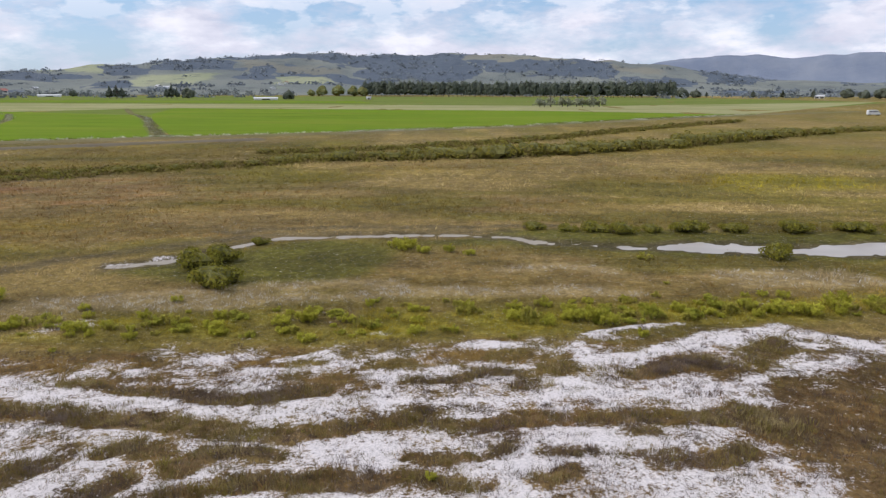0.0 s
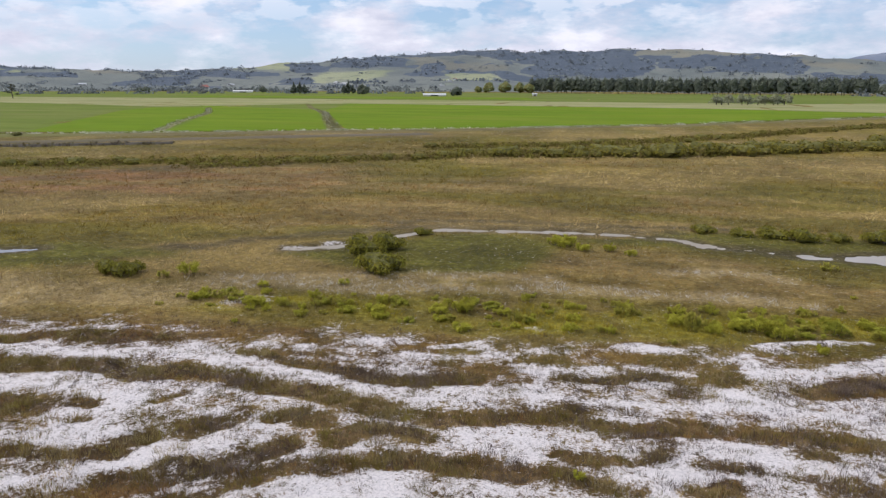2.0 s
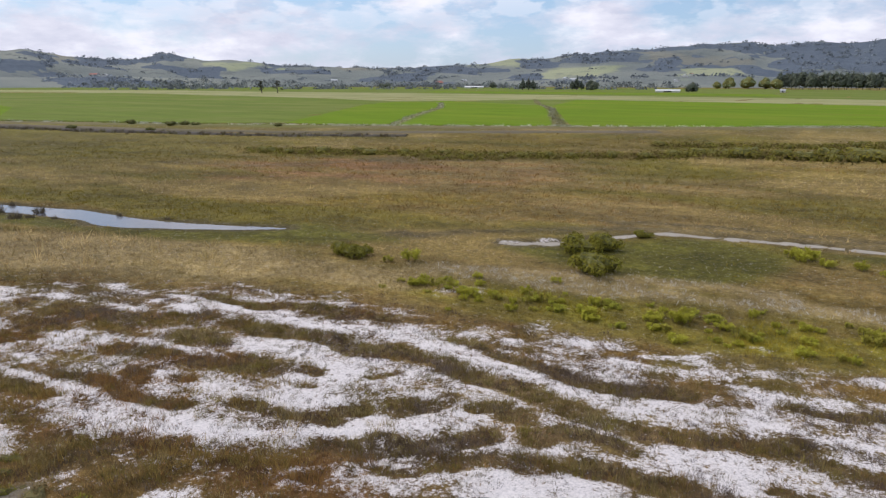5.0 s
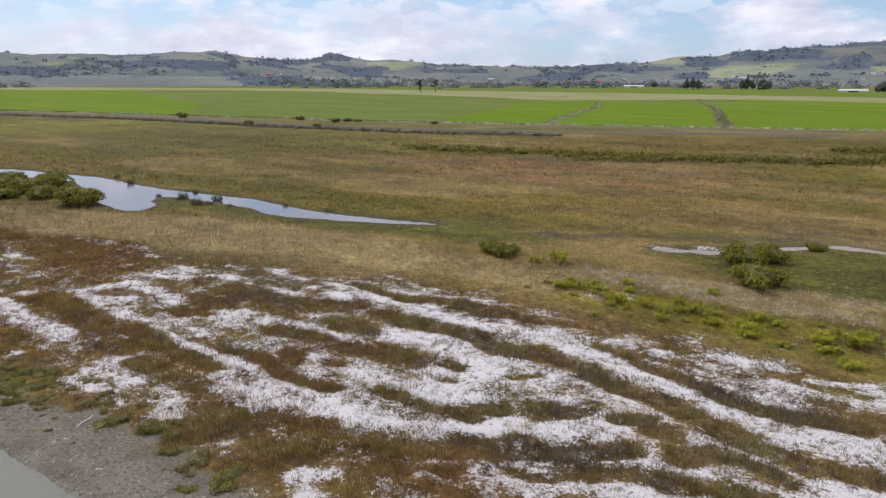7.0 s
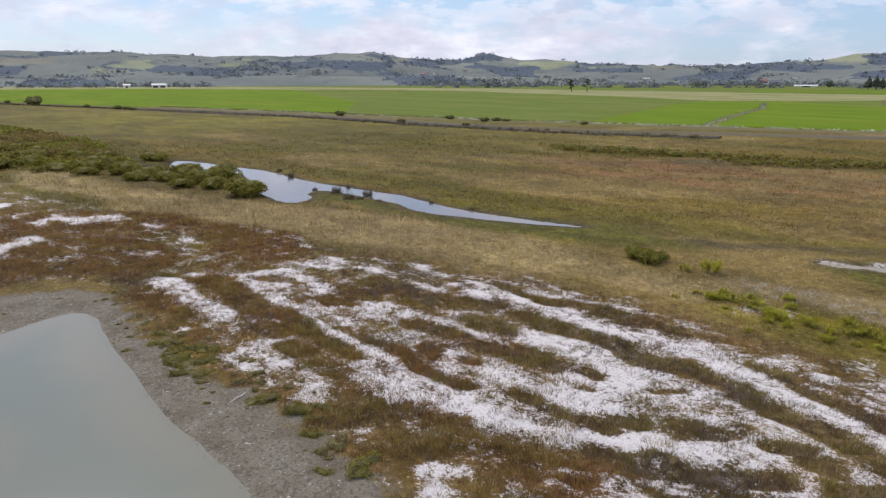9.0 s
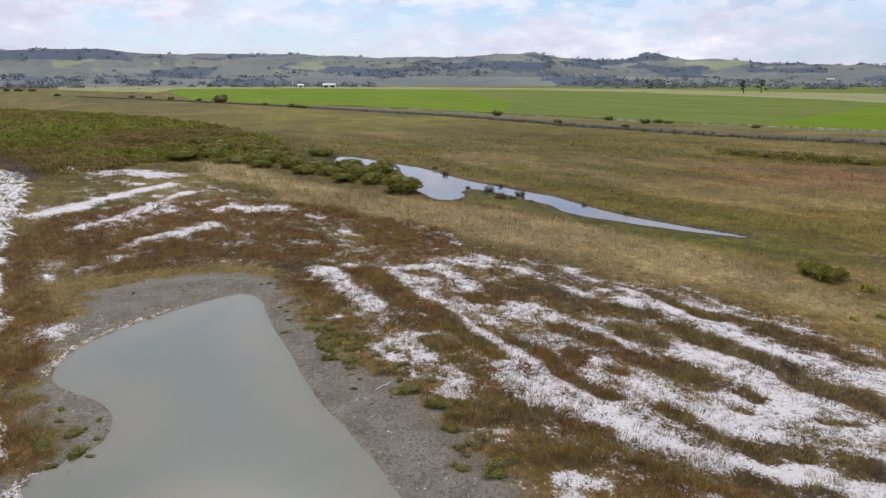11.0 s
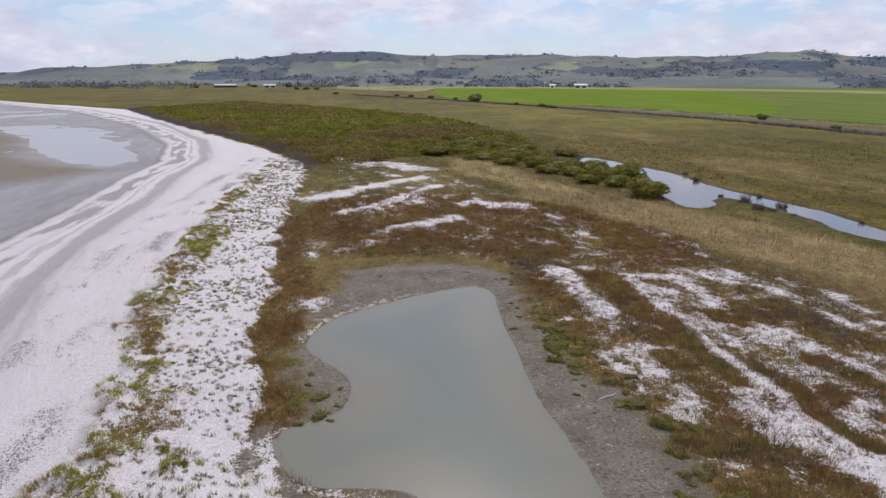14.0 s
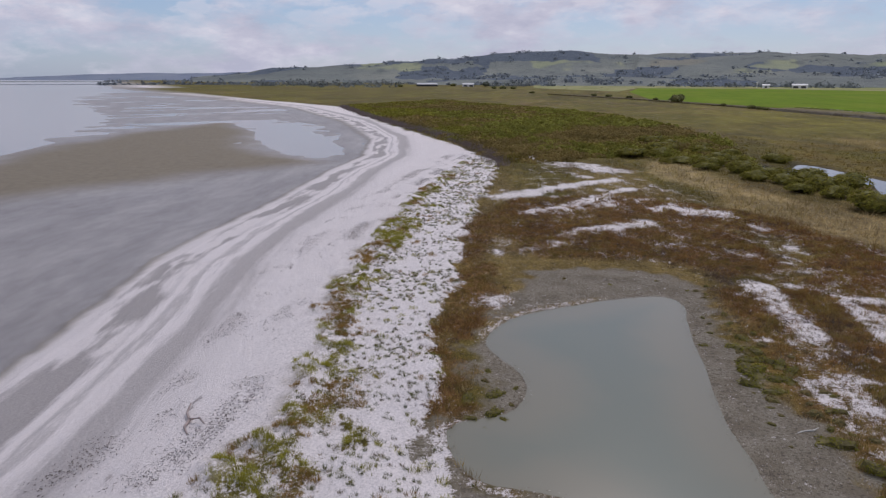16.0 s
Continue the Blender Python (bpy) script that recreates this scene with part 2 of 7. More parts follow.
# waters
LAGOON = ((-23.1, -3.7), (-21.3, -3.1), (-20.1, -2.2), (-20, -0.6), (-19.8, 0.8), (-19.2, 1.6), (-15, 2.5), (-12, 4.5), (-14, 7.2), (-18, 6.4),
          (-22.5, 6.1), (-25.4, 5.5), (-28.9, 5.5), (-32.5, 5.4), (-36.2, 5.3), (-39.2, 5.5), (-41.0, 4.8), (-40.0, 2.6), (-38.2, 0.2), (-36.7, -1.8), (-34.5, -3.4),
          (-32, -3.9), (-30.4, -3.2), (-28.3, -1.4), (-25.9, -1.2), (-24.5, -1.8), (-23.6, -3.2))
MUD = ((-44.7, -2.4), (-46, 3.5), (-42.4, 7), (-34.8, 6.9), (-29, 7.1), (-25.8, 8.6), (-21.8, 9), (-19, 9.2), (-16, 9.5), (-9, 8), (-9, 1.5), (-17, -0.8), (-19.4, -2.3),
       (-21.2, -3.6), (-23, -4.2), (-24.4, -2.9), (-26.5, -2.6), (-28.4, -4), (-31.7, -4.3), (-36.9, -3.5), (-41, -3))
CREEK = ((-115.9, 17.7), (-113.5, 22.4), (-108.2, 23.7), (-102.5, 25.2), (-111, 28), (-110.9, 29.9), (-104, 32), (-96.9, 33.8), (-92.1, 35.4), (-82.6, 35.5), (-76.9, 36.2), (-72.9, 37.3), (-68.1, 38.3),
         (-63.3, 39.7), (-58.7, 39.3), (-55, 39.5), (-50.8, 40.3), (-46.4, 41.5), (-43.2, 42.7), (-40.6, 43.7), (-42.6, 42.1), (-44.9, 40.5), (-47.4, 39.2), (-51.2, 37.4), (-54.6, 36.0), (-57, 36.0), (-59.6, 36.6),
         (-63.8, 35.9), (-68.8, 35.3), (-72.6, 34.2), (-72, 32.4), (-67.6, 30.6), (-66.2, 28.6), (-67.6, 27.3), (-73, 27.6), (-79.7, 28.5), (-86, 30.6), (-92.4, 31.8), (-98.5, 29.5), (-97.8, 24.1), (-105.4, 20.7))
POOL = ((15.5, 54.3), (17.3, 55.3), (19.2, 56.2), (23.6, 55.8), (27.3, 54.3), (32.6, 55.7), (38, 56.8), (50, 56), (50, 52), (33.8, 52.3),
        (29.6, 51.9), (26.5, 52.6), (21.5, 52.9), (17.5, 53.6))
RILL = ((-23.2, 48), (-19.7, 49.6), (-16.3, 54.3), (-14.3, 57.3), (-7.9, 58.3), (-4, 59.2), (2.2, 58.9), (6.4, 58), (8.4, 56.2), (10.8, 55.3), (15.5, 54.4))
# the beach: toe, top, and the lines between the strips behind it
TOE = ((200, 12), (60, -5), (10, -15), (-10, -19.5), (-23.3, -22.9), (-27.8, -24.1), (-39.9, -28), (-49.2, -29.7), (-68.6, -31.7), (-89.7, -35.1),
       (-107.8, -36.6), (-139.2, -45.8), (-193.3, -72), (-281.8, -127.4), (-520, -345), (-1130, -840), (-3600, -2700))
TOP = ((200, 26), (60, 8), (10, -3), (-8, -9.2), (-17.1, -10), (-21.4, -9.8), (-26.7, -10.9), (-33.1, -12.7), (-39.1, -14.1), (-58.1, -16.7),
       (-82.8, -17.9), (-110, -18.2), (-128, -26), (-173.6, -51), (-230, -80), (-288.5, -110), (-520, -330), (-1130, -822), (-3600, -2660))
SEAM = ((10, 3), (-8, -5.2), (-17.9, -6.6), (-20.5, -6.7), (-24.7, -7.6), (-30.5, -9.6), (-37.3, -12), (-48.4, -12.5), (-56.3, -14.2), (-88, -17.5), (-105, -18.1))
BACK = ((10, 8), (-10, 0), (-18.9, -2), (-21.6, -3.6), (-24.3, -5.1), (-28.5, -6.1), (-34.5, -6.7), (-43.2, -8), (-59.7, -10.1), (-95.1, -13), (-117, -17.2))
SEA_EDGE = ((400, -40), (60, -75), (-60, -85), (-101, -99), (-117, -106), (-153, -127.6), (-202, -156), (-358, -306), (-615, -478), (-3600, -2800))
BANK = ((-40, -66), (-63, -76), (-79.2, -84), (-132.5, -102), (-184, -104), (-150, -80), (-116, -62), (-99, -43), (-79.6, -51), (-63.2, -60.5), (-45, -62))
SHALLOW = ((-185, -99), (-196, -85), (-152, -59), (-127, -44.5), (-106, -38), (-102, -42), (-112.4, -55.5), (-139.4, -74))
# plant cover
THICKET = ((-104, -14.5), (-128, -23), (-150, -33.5), (-223, -75), (-300, -112), (-394, -92), (-286, -15), (-216, 13), (-150, 24), (-112, 21.8), (-108, 15.4), (-118, 6), (-104, -4.4))
RUST = ((-43, 7.2), (-36, 8.0), (-28, 8.2), (-22, 9.4), (-15, 10.5), (-10, 14), (-14, 16), (-20, 14), (-28, 13.2), (-36, 13), (-44, 13), (-52, 16), (-60, 13), (-64, 6),
        (-62, -3), (-54, -7), (-44, -6.2), (-36, -5.3), (-30, -5), (-24, -4.2), (-22, -4.6), (-28, -6.2), (-43, -8), (-60, -9.8), (-72, -8), (-76, 2), (-66, 16), (-52, 22), (-44, 20), (-43, 14))
RUST_B = ((-47.5, -3), (-48.5, 5), (-45, 9), (-48, 12.5), (-58, 12.5), (-64, 6), (-63, -4), (-54, -6.5))
LAGOON_RIM = ((-37, 8.2), (-30, 8.6), (-25, 9.6), (-20, 10.2), (-12, 10.5), (-12, 13), (-18, 13.4), (-24, 12.4), (-30, 12.8), (-38, 13))
DARK_SCRUB = ((12.8, 27.6), (17, 29.2), (32, 31), (34, 10), (13.5, 10), (12.6, 19.3), (11.6, 22.6))
SHELL_FIELD = ((-43, 10.3), (-36, 9.9), (-24, 11.5), (-14, 14.5), (-8, 16.5), (25, 15), (27, 33), (12, 33.5), (0, 32.5), (-12, 31.2), (-24, 30.5), (-34, 27), (-43, 22.5), (-46, 15))
SHELL_FIELD_B = ((-44, 22), (-56, 20), (-70, 12), (-92, 4), (-100, -8), (-60, -9), (-48, -7), (-50, 4), (-44, 10))
STRAW = ((-112, 6), (-92, 8), (-74, 13), (-58, 20), (-46, 25), (-38, 28), (-28, 31), (-19, 34), (-20, 40), (-30, 38), (-40, 37), (-52, 33), (-64, 27), (-76, 22), (-90, 15), (-108, 12))
STRAW_B = ((-20, 38), (-12, 38.5), (-4, 41), (6, 42), (16, 44), (30, 46), (30, 42), (16, 40), (2, 38), (-10, 36.5), (-18, 35.5))
GREEN = ((-22, 32.6), (-14, 34), (-6, 34.2), (2, 34.6), (9, 35), (16, 36), (28, 38), (30, 42), (22, 41.5), (12, 40), (4, 38.2), (-4, 38), (-12, 36.2), (-22, 37))
BLOOM = ((-27.4, 39.8), (-23.7, 40.4), (-17.8, 41.5), (-12.1, 43.2), (-0.0, 45.2), (4.6, 48.0), (8.7, 49.0), (14.5, 46.5), (23.2, 47.5), (31.5, 46.7), (29.2, 43.1), (20.7, 42.2), (12.6, 40.2), (5.5, 41.0), (0.0, 40.6), (-8.2, 40.0), (-13.0, 38.2), (-22.7, 37.0), (-25.6, 37.1))
MUD_LINES = (((-32.2, 46.1), (-30.3, 46.7), (-26.0, 50.6), (-21.2, 54.4), (-17.1, 57.5), (-13.7, 59.0), (-4.1, 60.0), (5.7, 60.7)), ((-19.7, 59.6), (-16.3, 60.9), (-9.3, 62.0), (-0.0, 62.7), (11.0, 62.5)))
LUSH_A = ((36, 86), (40, 100), (58, 103), (54, 86))
LUSH_B = ((-205, 0), (-184, 30), (-245, 28), (-285, -28), (-240, -20))
FEN = ((-23, 45.7), (-18, 52), (-10, 57), (-3.6, 54), (-3, 49), (-5.4, 45.5), (-12.8, 44))
FEN_B = ((-1.6, 55.5), (9.5, 53.6), (31.4, 49), (42, 52), (42, 60), (20, 61), (5.7, 61))
FEN_C = ((-58, 33.2), (-46, 34.6), (-36, 39), (-28, 43), (-30, 46), (-37, 46), (-40, 47), (-48, 42.5))
FEN_D = ((-73, 31), (-69, 35), (-63, 36), (-57, 35), (-56, 33.5), (-62, 32.5), (-67, 30.5))
RUSSET = ((-70, 60), (-50, 66), (-38, 72), (-30, 84), (-50, 96), (-70, 92), (-84, 76))


def rounded(pts, times=2):
    """The outline with its corners cut, twice over."""
    for _ in range(times):
        out = []
        for (ax, ay), (bx, by) in zip(pts, list(pts[1:]) + [pts[0]]):
            out += [(ax * 0.75 + bx * 0.25, ay * 0.75 + by * 0.25), (ax * 0.25 + bx * 0.75, ay * 0.25 + by * 0.75)]
        pts = out
    return pts


LAGOON, MUD, CREEK = rounded(LAGOON), rounded(MUD), rounded(CREEK, 1)


def plan(x, y):
    """All covers of the ground at the given places, each 0 to 1, and the height of the bare ground."""
    x, y = np.asarray(x, float), np.asarray(y, float)
    wob = (fbm(x, y, 2.2, 4, 3) - 0.5) * 2
    wide = (fbm(x, y, 14, 4, 11) - 0.5) * 2
    xw, yw = x + wob * 0.35, y + (fbm(x, y, 2.2, 4, 23) - 0.5) * 0.7
    c = {}
    # shell ridges
    shell = np.zeros(x.shape)
    near = (x > -130) & (x < 45) & (y > -40) & (y < 62)
    xs, ys = xw[near], yw[near]
    best = np.zeros(xs.shape)
    for width, amount, pts in STRIPS:
        p = np.array(pts)
        lo, hi = p.min(0) - width - 1, p.max(0) + width + 1
        m = (xs > lo[0]) & (xs < hi[0]) & (ys > lo[1]) & (ys < hi[1])
        d = to_line(xs[m], ys[m], pts)[0]
        best[m] = np.maximum(best[m], amount * smooth(width * 0.9, width * 0.05, d))
    shell[near] = best
    field = smooth(-2.0, 1.5, in_poly(xw, yw, SHELL_FIELD) + wob)
    field2 = smooth(-2.0, 3.0, in_poly(xw, yw, SHELL_FIELD_B) + wob)
    grow = np.zeros(x.shape)
    best = np.zeros(xs.shape)
    for width, pts in GROWTH:
        p = np.array(pts)
        lo, hi = p.min(0) - width * 1.6 - 1, p.max(0) + width * 1.6 + 1
        m = (xs > lo[0]) & (xs < hi[0]) & (ys > lo[1]) & (ys < hi[1])
        best[m] = np.maximum(best[m], smooth(width * 0.95, width * 0.3, to_line(xs[m], ys[m], pts)[0]))
    grow[near] = best
    grow = grow * (1 - 0.75 * smooth(0.5, 0.85, shell))
    c["growth"] = grow
    spread = np.maximum((0.84 - 0.26 * smooth(25.5, 29.5, y) - 0.2 * smooth(-20, -34, x)) * field, 0.27 * field2)
    shell = np.maximum(shell * (1 - 0.15 * grow), spread * (1 - 0.85 * grow))
    scrub = smooth(-0.8, 1.0, in_poly(xw, yw, DARK_SCRUB) + wob)
    shell = shell * (1 - 0.85 * scrub)
    run = y + 0.17 * np.hypot(x + 5, 14)
    patch = 0.45 * fbm(x, y, 1.1, 4, 31) + 0.55 * fbm(x * 0.35, run, 0.9, 4, 37)
    c["shell"] = np.clip((shell + (patch - 0.5) * 2.6 * (1 - 0.7 * smooth(0.6, 0.95, shell)) - 0.17) * np.where(shell > 0.02, 1, 0), 0, 1)
    ridge = shell
    # beach
    dt, st, at = to_line(x, y, TOE)
    toe = dt * -st                       # positive landward
    dp, sp, _ = to_line(xw, yw, TOP)
    top = dp * -sp + (fbm(x, y, 1.5, 4, 57) - 0.5) * 2.2      # positive landward of the beach top
    c["toe"], c["along"] = toe, at
    beach = smooth(-0.6, 0.6, toe + wob * 0.5) * smooth(0.7, -0.5, top + wob * 0.8)
    ds, ss, _ = to_line(xw, yw, SEAM)
    db, sb, _ = to_line(xw, yw, BACK)
    ragged = (fbm(x, y, 1.3, 4, 53) - 0.5) * 3.2
    seam, back = ds * -ss + ragged, db * -sb + ragged * 0.8
    onspit = smooth(-118, -100, x) * smooth(14, 0, x)
    turf = smooth(-0.4, 0.4, top) * smooth(0.5, -0.4, seam) * onspit
    bare = smooth(-0.4, 0.4, seam) * smooth(0.5, -0.3, back) * onspit
    turf_hole = smooth(0.49, 0.56, 0.5 * fbm(x, y, 1.7, 4, 47) + 0.5 * fbm(x, y, 0.8, 3, 49))
    c["beach"] = beach
    c["turf"] = turf * (1 - turf_hole)
    c["bare"] = np.maximum(bare, turf * turf_hole)
    c["shell"] = np.maximum(c["shell"] * (1 - np.maximum(beach, turf)), np.maximum(c["bare"], c["turf"] * 0.42))
    flat = smooth(0.5, -0.6, toe + wob * 0.5)
    # lagoon and its mud
    lag = in_poly(x + wob * 0.12, y + wob * 0.12, LAGOON)
    pan = smooth(5, 1, to_line(x, y, ((-172, 30), (-150, 42), (-135, 55), (-112, 72), (-94, 88)))[0] + wide * 2) * smooth(0.4, 0.6, fbm(x, y, 6, 3, 91))
    c["mud"] = np.maximum(smooth(-0.5, 0.4, in_poly(x, y, MUD) + 0.5 + wob * 0.6 + (fbm(x, y, 0.9, 3, 87) - 0.5) * 2.4) * (1 - turf), 0) * (1 - beach)
    rim = 0.7 * smooth(-1.0, -0.6, lag) * smooth(-0.05, -0.3, lag) * np.maximum(smooth(-25, -23.5, x) * smooth(1.0, -0.5, y), smooth(-31, -33, x) * smooth(2.0, 0.0, y)) * smooth(0.3, 0.45, fbm(x, y, 1.6, 3, 89))
    c["mud"] = c["mud"] * (1 - rim)
    c["shell"] = np.maximum(c["shell"] * (1 - c["mud"] * 0.9), 0.7 * rim)
    cr = in_poly(x + wob * 0.3, y + wob * 0.3, CREEK)
    po = in_poly(x + wob * 0.3, y + wob * 0.3, POOL) + (fbm(x, y, 1.3, 4, 75) - 0.5) * 2.2
    rd, _, _ = to_line(x + wob * 0.5, y + wob * 0.5, RILL)
    rill = 0.3 - rd + (fbm(x, y, 4.5, 3, 77) - 0.45) * 1.0 + (fbm(x, y, 0.9, 3, 79) - 0.5) * 1.1
    wet = np.maximum(np.maximum(smooth(-1.6, -0.2, cr + wob), smooth(-1.6, -0.2, po + wob)), smooth(-1.8, -0.1, rill + wob * 0.6))
    for pts in (((-90, 70), (-76, 74), (-64, 89)), ((-76, 73), (-62, 95), (-44, 109)), ((-62, 88), (-50, 98))):
        wet = np.maximum(wet, 0.8 * smooth(4.5, 0.5, to_line(x, y, pts)[0] + wide * 2.5))
    for pts in MUD_LINES:
        wet = np.maximum(wet, 0.85 * smooth(1.5, 0.1, to_line(x, y, pts)[0] + wob * 0.8 + wide * 0.9))
    wet = np.maximum(wet, 0.45 * pan)
    c["wet"] = wet
    c["pan"] = pan
    land = (1 - beach) * (1 - flat) * (1 - c["mud"])

    def zone(pts, soft, amount=1.0):
        d = in_poly(x, y, pts) + wide * soft * 0.9 + wob * soft * 0.3
        return amount * smooth(-soft * 0.5, soft * 0.5, d)

    c["thicket"] = zone(THICKET, 3.0)
    c["rust"] = np.maximum(np.maximum(zone(RUST, 2.0) * 0.9, zone(RUST_B, 1.6) * 0.9), 0.45 * smooth(0.12, 0.5, ridge) * smooth(0.45, 0.6, fbm(x, y, 4, 3, 61)))
    spitveg = smooth(8, 2, to_line(x, y, ((-40, 13), (-20, 18), (0, 22), (20, 24)))[0]) * smooth(0.35, 0.62, fbm(x, y, 3.2, 3, 63))
    c["rust"] = np.maximum(np.maximum(c["rust"], (0.75 - 0.35 * smooth(-20, -8, x)) * spitveg), np.maximum(0.4 * scrub, (0.5 - 0.4 * smooth(-20, -8, x)) * field * smooth(0.42, 0.56, fbm(x, y, 2.4, 3, 65))))
    strand = smooth(3.0, 1.2, to_line(x, y, ((-14, -1), (-19, -3.2), (-22, -4.6), (-30, -5.8), (-44, -7.4)))[0] + wob)
    # the lagoon's landward rim is thinly grown, with shell between
    thin_rim = smooth(-0.8, 0.8, in_poly(x, y, LAGOON_RIM) + wob)
    c["rust"] = np.maximum(c["rust"] * (1 - 0.45 * thin_rim), 0.4 * thin_rim)
    c["shell"] = np.maximum(c["shell"], thin_rim * (1 - c["mud"]) * (1 - 0.8 * grow) * smooth(0.4, 0.62, fbm(x, y, 1.2, 4, 321)) * 0.75)
    c["rust"] = np.maximum(c["rust"], 0.9 * strand * smooth(0.4, 0.55, fbm(x, y, 2.0, 3, 69)))
    c["scrub"] = scrub
    c["heath"] = np.maximum(np.maximum(0.5 * field, 0.6 * field2) * smooth(0.38, 0.5, fbm(x * 0.6, run, 1.7, 4, 85)), 0.8 * scrub) * smooth(-75, -45, x)
    c["heath"] = np.maximum(c["heath"], grow * (1 - c["mud"])) * (1 - 0.65 * c["rust"])
    c["bloom"] = zone(BLOOM, 1.6) * smooth(0.3, 0.5, fbm(x, y, 5, 4, 83))
    c["straw"] = np.maximum(zone(STRAW, 3.0), 0.85 * c["bloom"])
    c["green"] = np.maximum(0.8 * zone(GREEN, 2.5) * smooth(0.36, 0.56, fbm(x, y, 3.0, 4, 67)), 0.4 * np.maximum(zone(LUSH_A, 5), zone(LUSH_B, 8)))
    c["green"] = np.maximum(c["green"], 0.5 * smooth(-150, -210, x) * smooth(0.36, 0.54, fbm(x, y, 16, 4, 97)) * (1 - c["thicket"]))
    c["green"] = np.maximum(c["green"], 0.75 * c["turf"] * smooth(0.42, 0.52, fbm(x, y, 1.6, 3, 221)))
    c["fen"] = np.maximum(np.maximum(zone(FEN, 2.5), zone(FEN_B, 2.5)), np.maximum(zone(FEN_C, 2.5), zone(FEN_D, 1.2)))
    c["russet"] = zone(RUSSET, 9.0)
    c["flat"] = flat
    # broad drifts of greener and drier growth, drawn out along the old ridges
    u, v = x, y + 0.18 * np.hypot(x + 8, 16)
    drift = fbm(u * 0.32, v, 8, 5, 241)
    drift2 = fbm(u * 0.4 + 90, v, 13, 5, 251)
    c["olive"] = 0.8 * smooth(0.48, 0.64, drift) * (1 - np.maximum(0.85 * c["rust"], 0.5 * c["heath"]))
    c["olive"] = np.maximum(c["olive"], 0.75 * smooth(-70, -120, x) * smooth(0.36, 0.56, fbm(u * 0.5, v, 17, 5, 253)))
    c["dry"] = smooth(0.48, 0.62, drift2) * (1 - 0.7 * c["olive"])
    c["tan"] = smooth(0.5, 0.66, fbm(u * 0.3 - 40, v, 20, 4, 261))
    c["tone"] = 0.88 + 0.24 * smooth(0.34, 0.66, 0.5 * fbm(u * 0.22, v, 5, 4, 281) + 0.5 * fbm(u * 0.3, v, 15, 4, 291))
    c["tone"] = c["tone"] * (0.87 + 0.26 * smooth(0.36, 0.62, fbm(u * 0.6, v, 2.6, 4, 301)))
    # the growth by the creek mouth and round the lagoon is toned darker
    west = smooth(-22, -75, x) * smooth(110, 40, y)
    c["tone"] = c["tone"] * (1.14 - 0.25 * west * (1 - c["straw"]) * (1 - c["thicket"]) - 0.16 * west * c["rust"]) * (1 - 0.16 * smooth(33, 28, y)) * (1 - 0.14 * smooth(-5, -40, x) * smooth(50, 80, y))
    c["far"] = smooth(58, 130, np.hypot(x, y))
    c["land"] = land
    bank = smooth(-6, 5, in_poly(x, y, BANK) + wide * 4)
    shallow = smooth(-5, 4, in_poly(x, y, SHALLOW) - 3 + wide * 2 + (fbm((x * 0.86 + y * 0.5) * 0.22, y * 0.86 - x * 0.5, 4, 4, 93) - 0.5) * 26)
    c["bank"] = bank * flat
    # height
    h = (fbm(x, y, 9, 4, 5) - 0.5) * 0.22 * land + ridge * 0.16
    h = h + beach * (0.05 + 0.25 * smooth(14, 2, -top + 0 * x) - 0.25 * smooth(3, -1, toe)) + 0.3 * np.maximum(turf, bare)
    mound = smooth(0.4, 0.68, fbm(x, y, 1.0, 2, 311))
    c["mound"] = mound
    h = h + 0.26 * mound * np.clip(np.maximum(np.maximum(c["heath"], 0.8 * c["rust"]) * (1 - 0.7 * c["shell"]), 0.8 * c["turf"]), 0, 1) * (1 - c["mud"])
    h = np.where(lag > -3.5, h * (1 - smooth(-3.5, -1.0, lag)) - 0.1 * smooth(-3.0, 0, lag) - 0.45 * smooth(0, 3, lag), h)
    h = np.where(cr > -2.5, h * (1 - smooth(-2.5, -0.5, cr)) - 0.1 * smooth(-2.0, 0, cr) - 0.4 * smooth(0, 1.5, cr), h)
    h = np.where(po > -2.5, h * (1 - smooth(-2.5, -0.5, po)) - 0.1 * smooth(-2.0, 0, po) - 0.3 * smooth(0, 1.0, po), h)
    h = np.where(rill > -1.5, h * (1 - smooth(-1.5, -0.3, rill)) - 0.1 * smooth(-1.2, 0, rill) - 0.15 * smooth(0, 0.4, rill), h)
    ripple = (fbm(x * 0.4 + y * 0.5, y * 0.2 - x * 0.1, 5, 3, 81) - 0.5) * (0.06 + 0.3 * smooth(-110, -170, x))
    sea = -0.3 - 0.19 * smooth(0, -7, toe) + ripple + bank * 0.3 - shallow * 0.36
    dse, sse, _ = to_line(x, y, SEA_EDGE)
    out = dse * sse
    sea = sea - 0.6 * smooth(-4, 10, out + wide * 5)
    h = h * (1 - flat) + sea * flat
    c["h"] = h
    return c

# ---- materials ----
def rgb(c):
    return (c[0], c[1], c[2], 1.0)


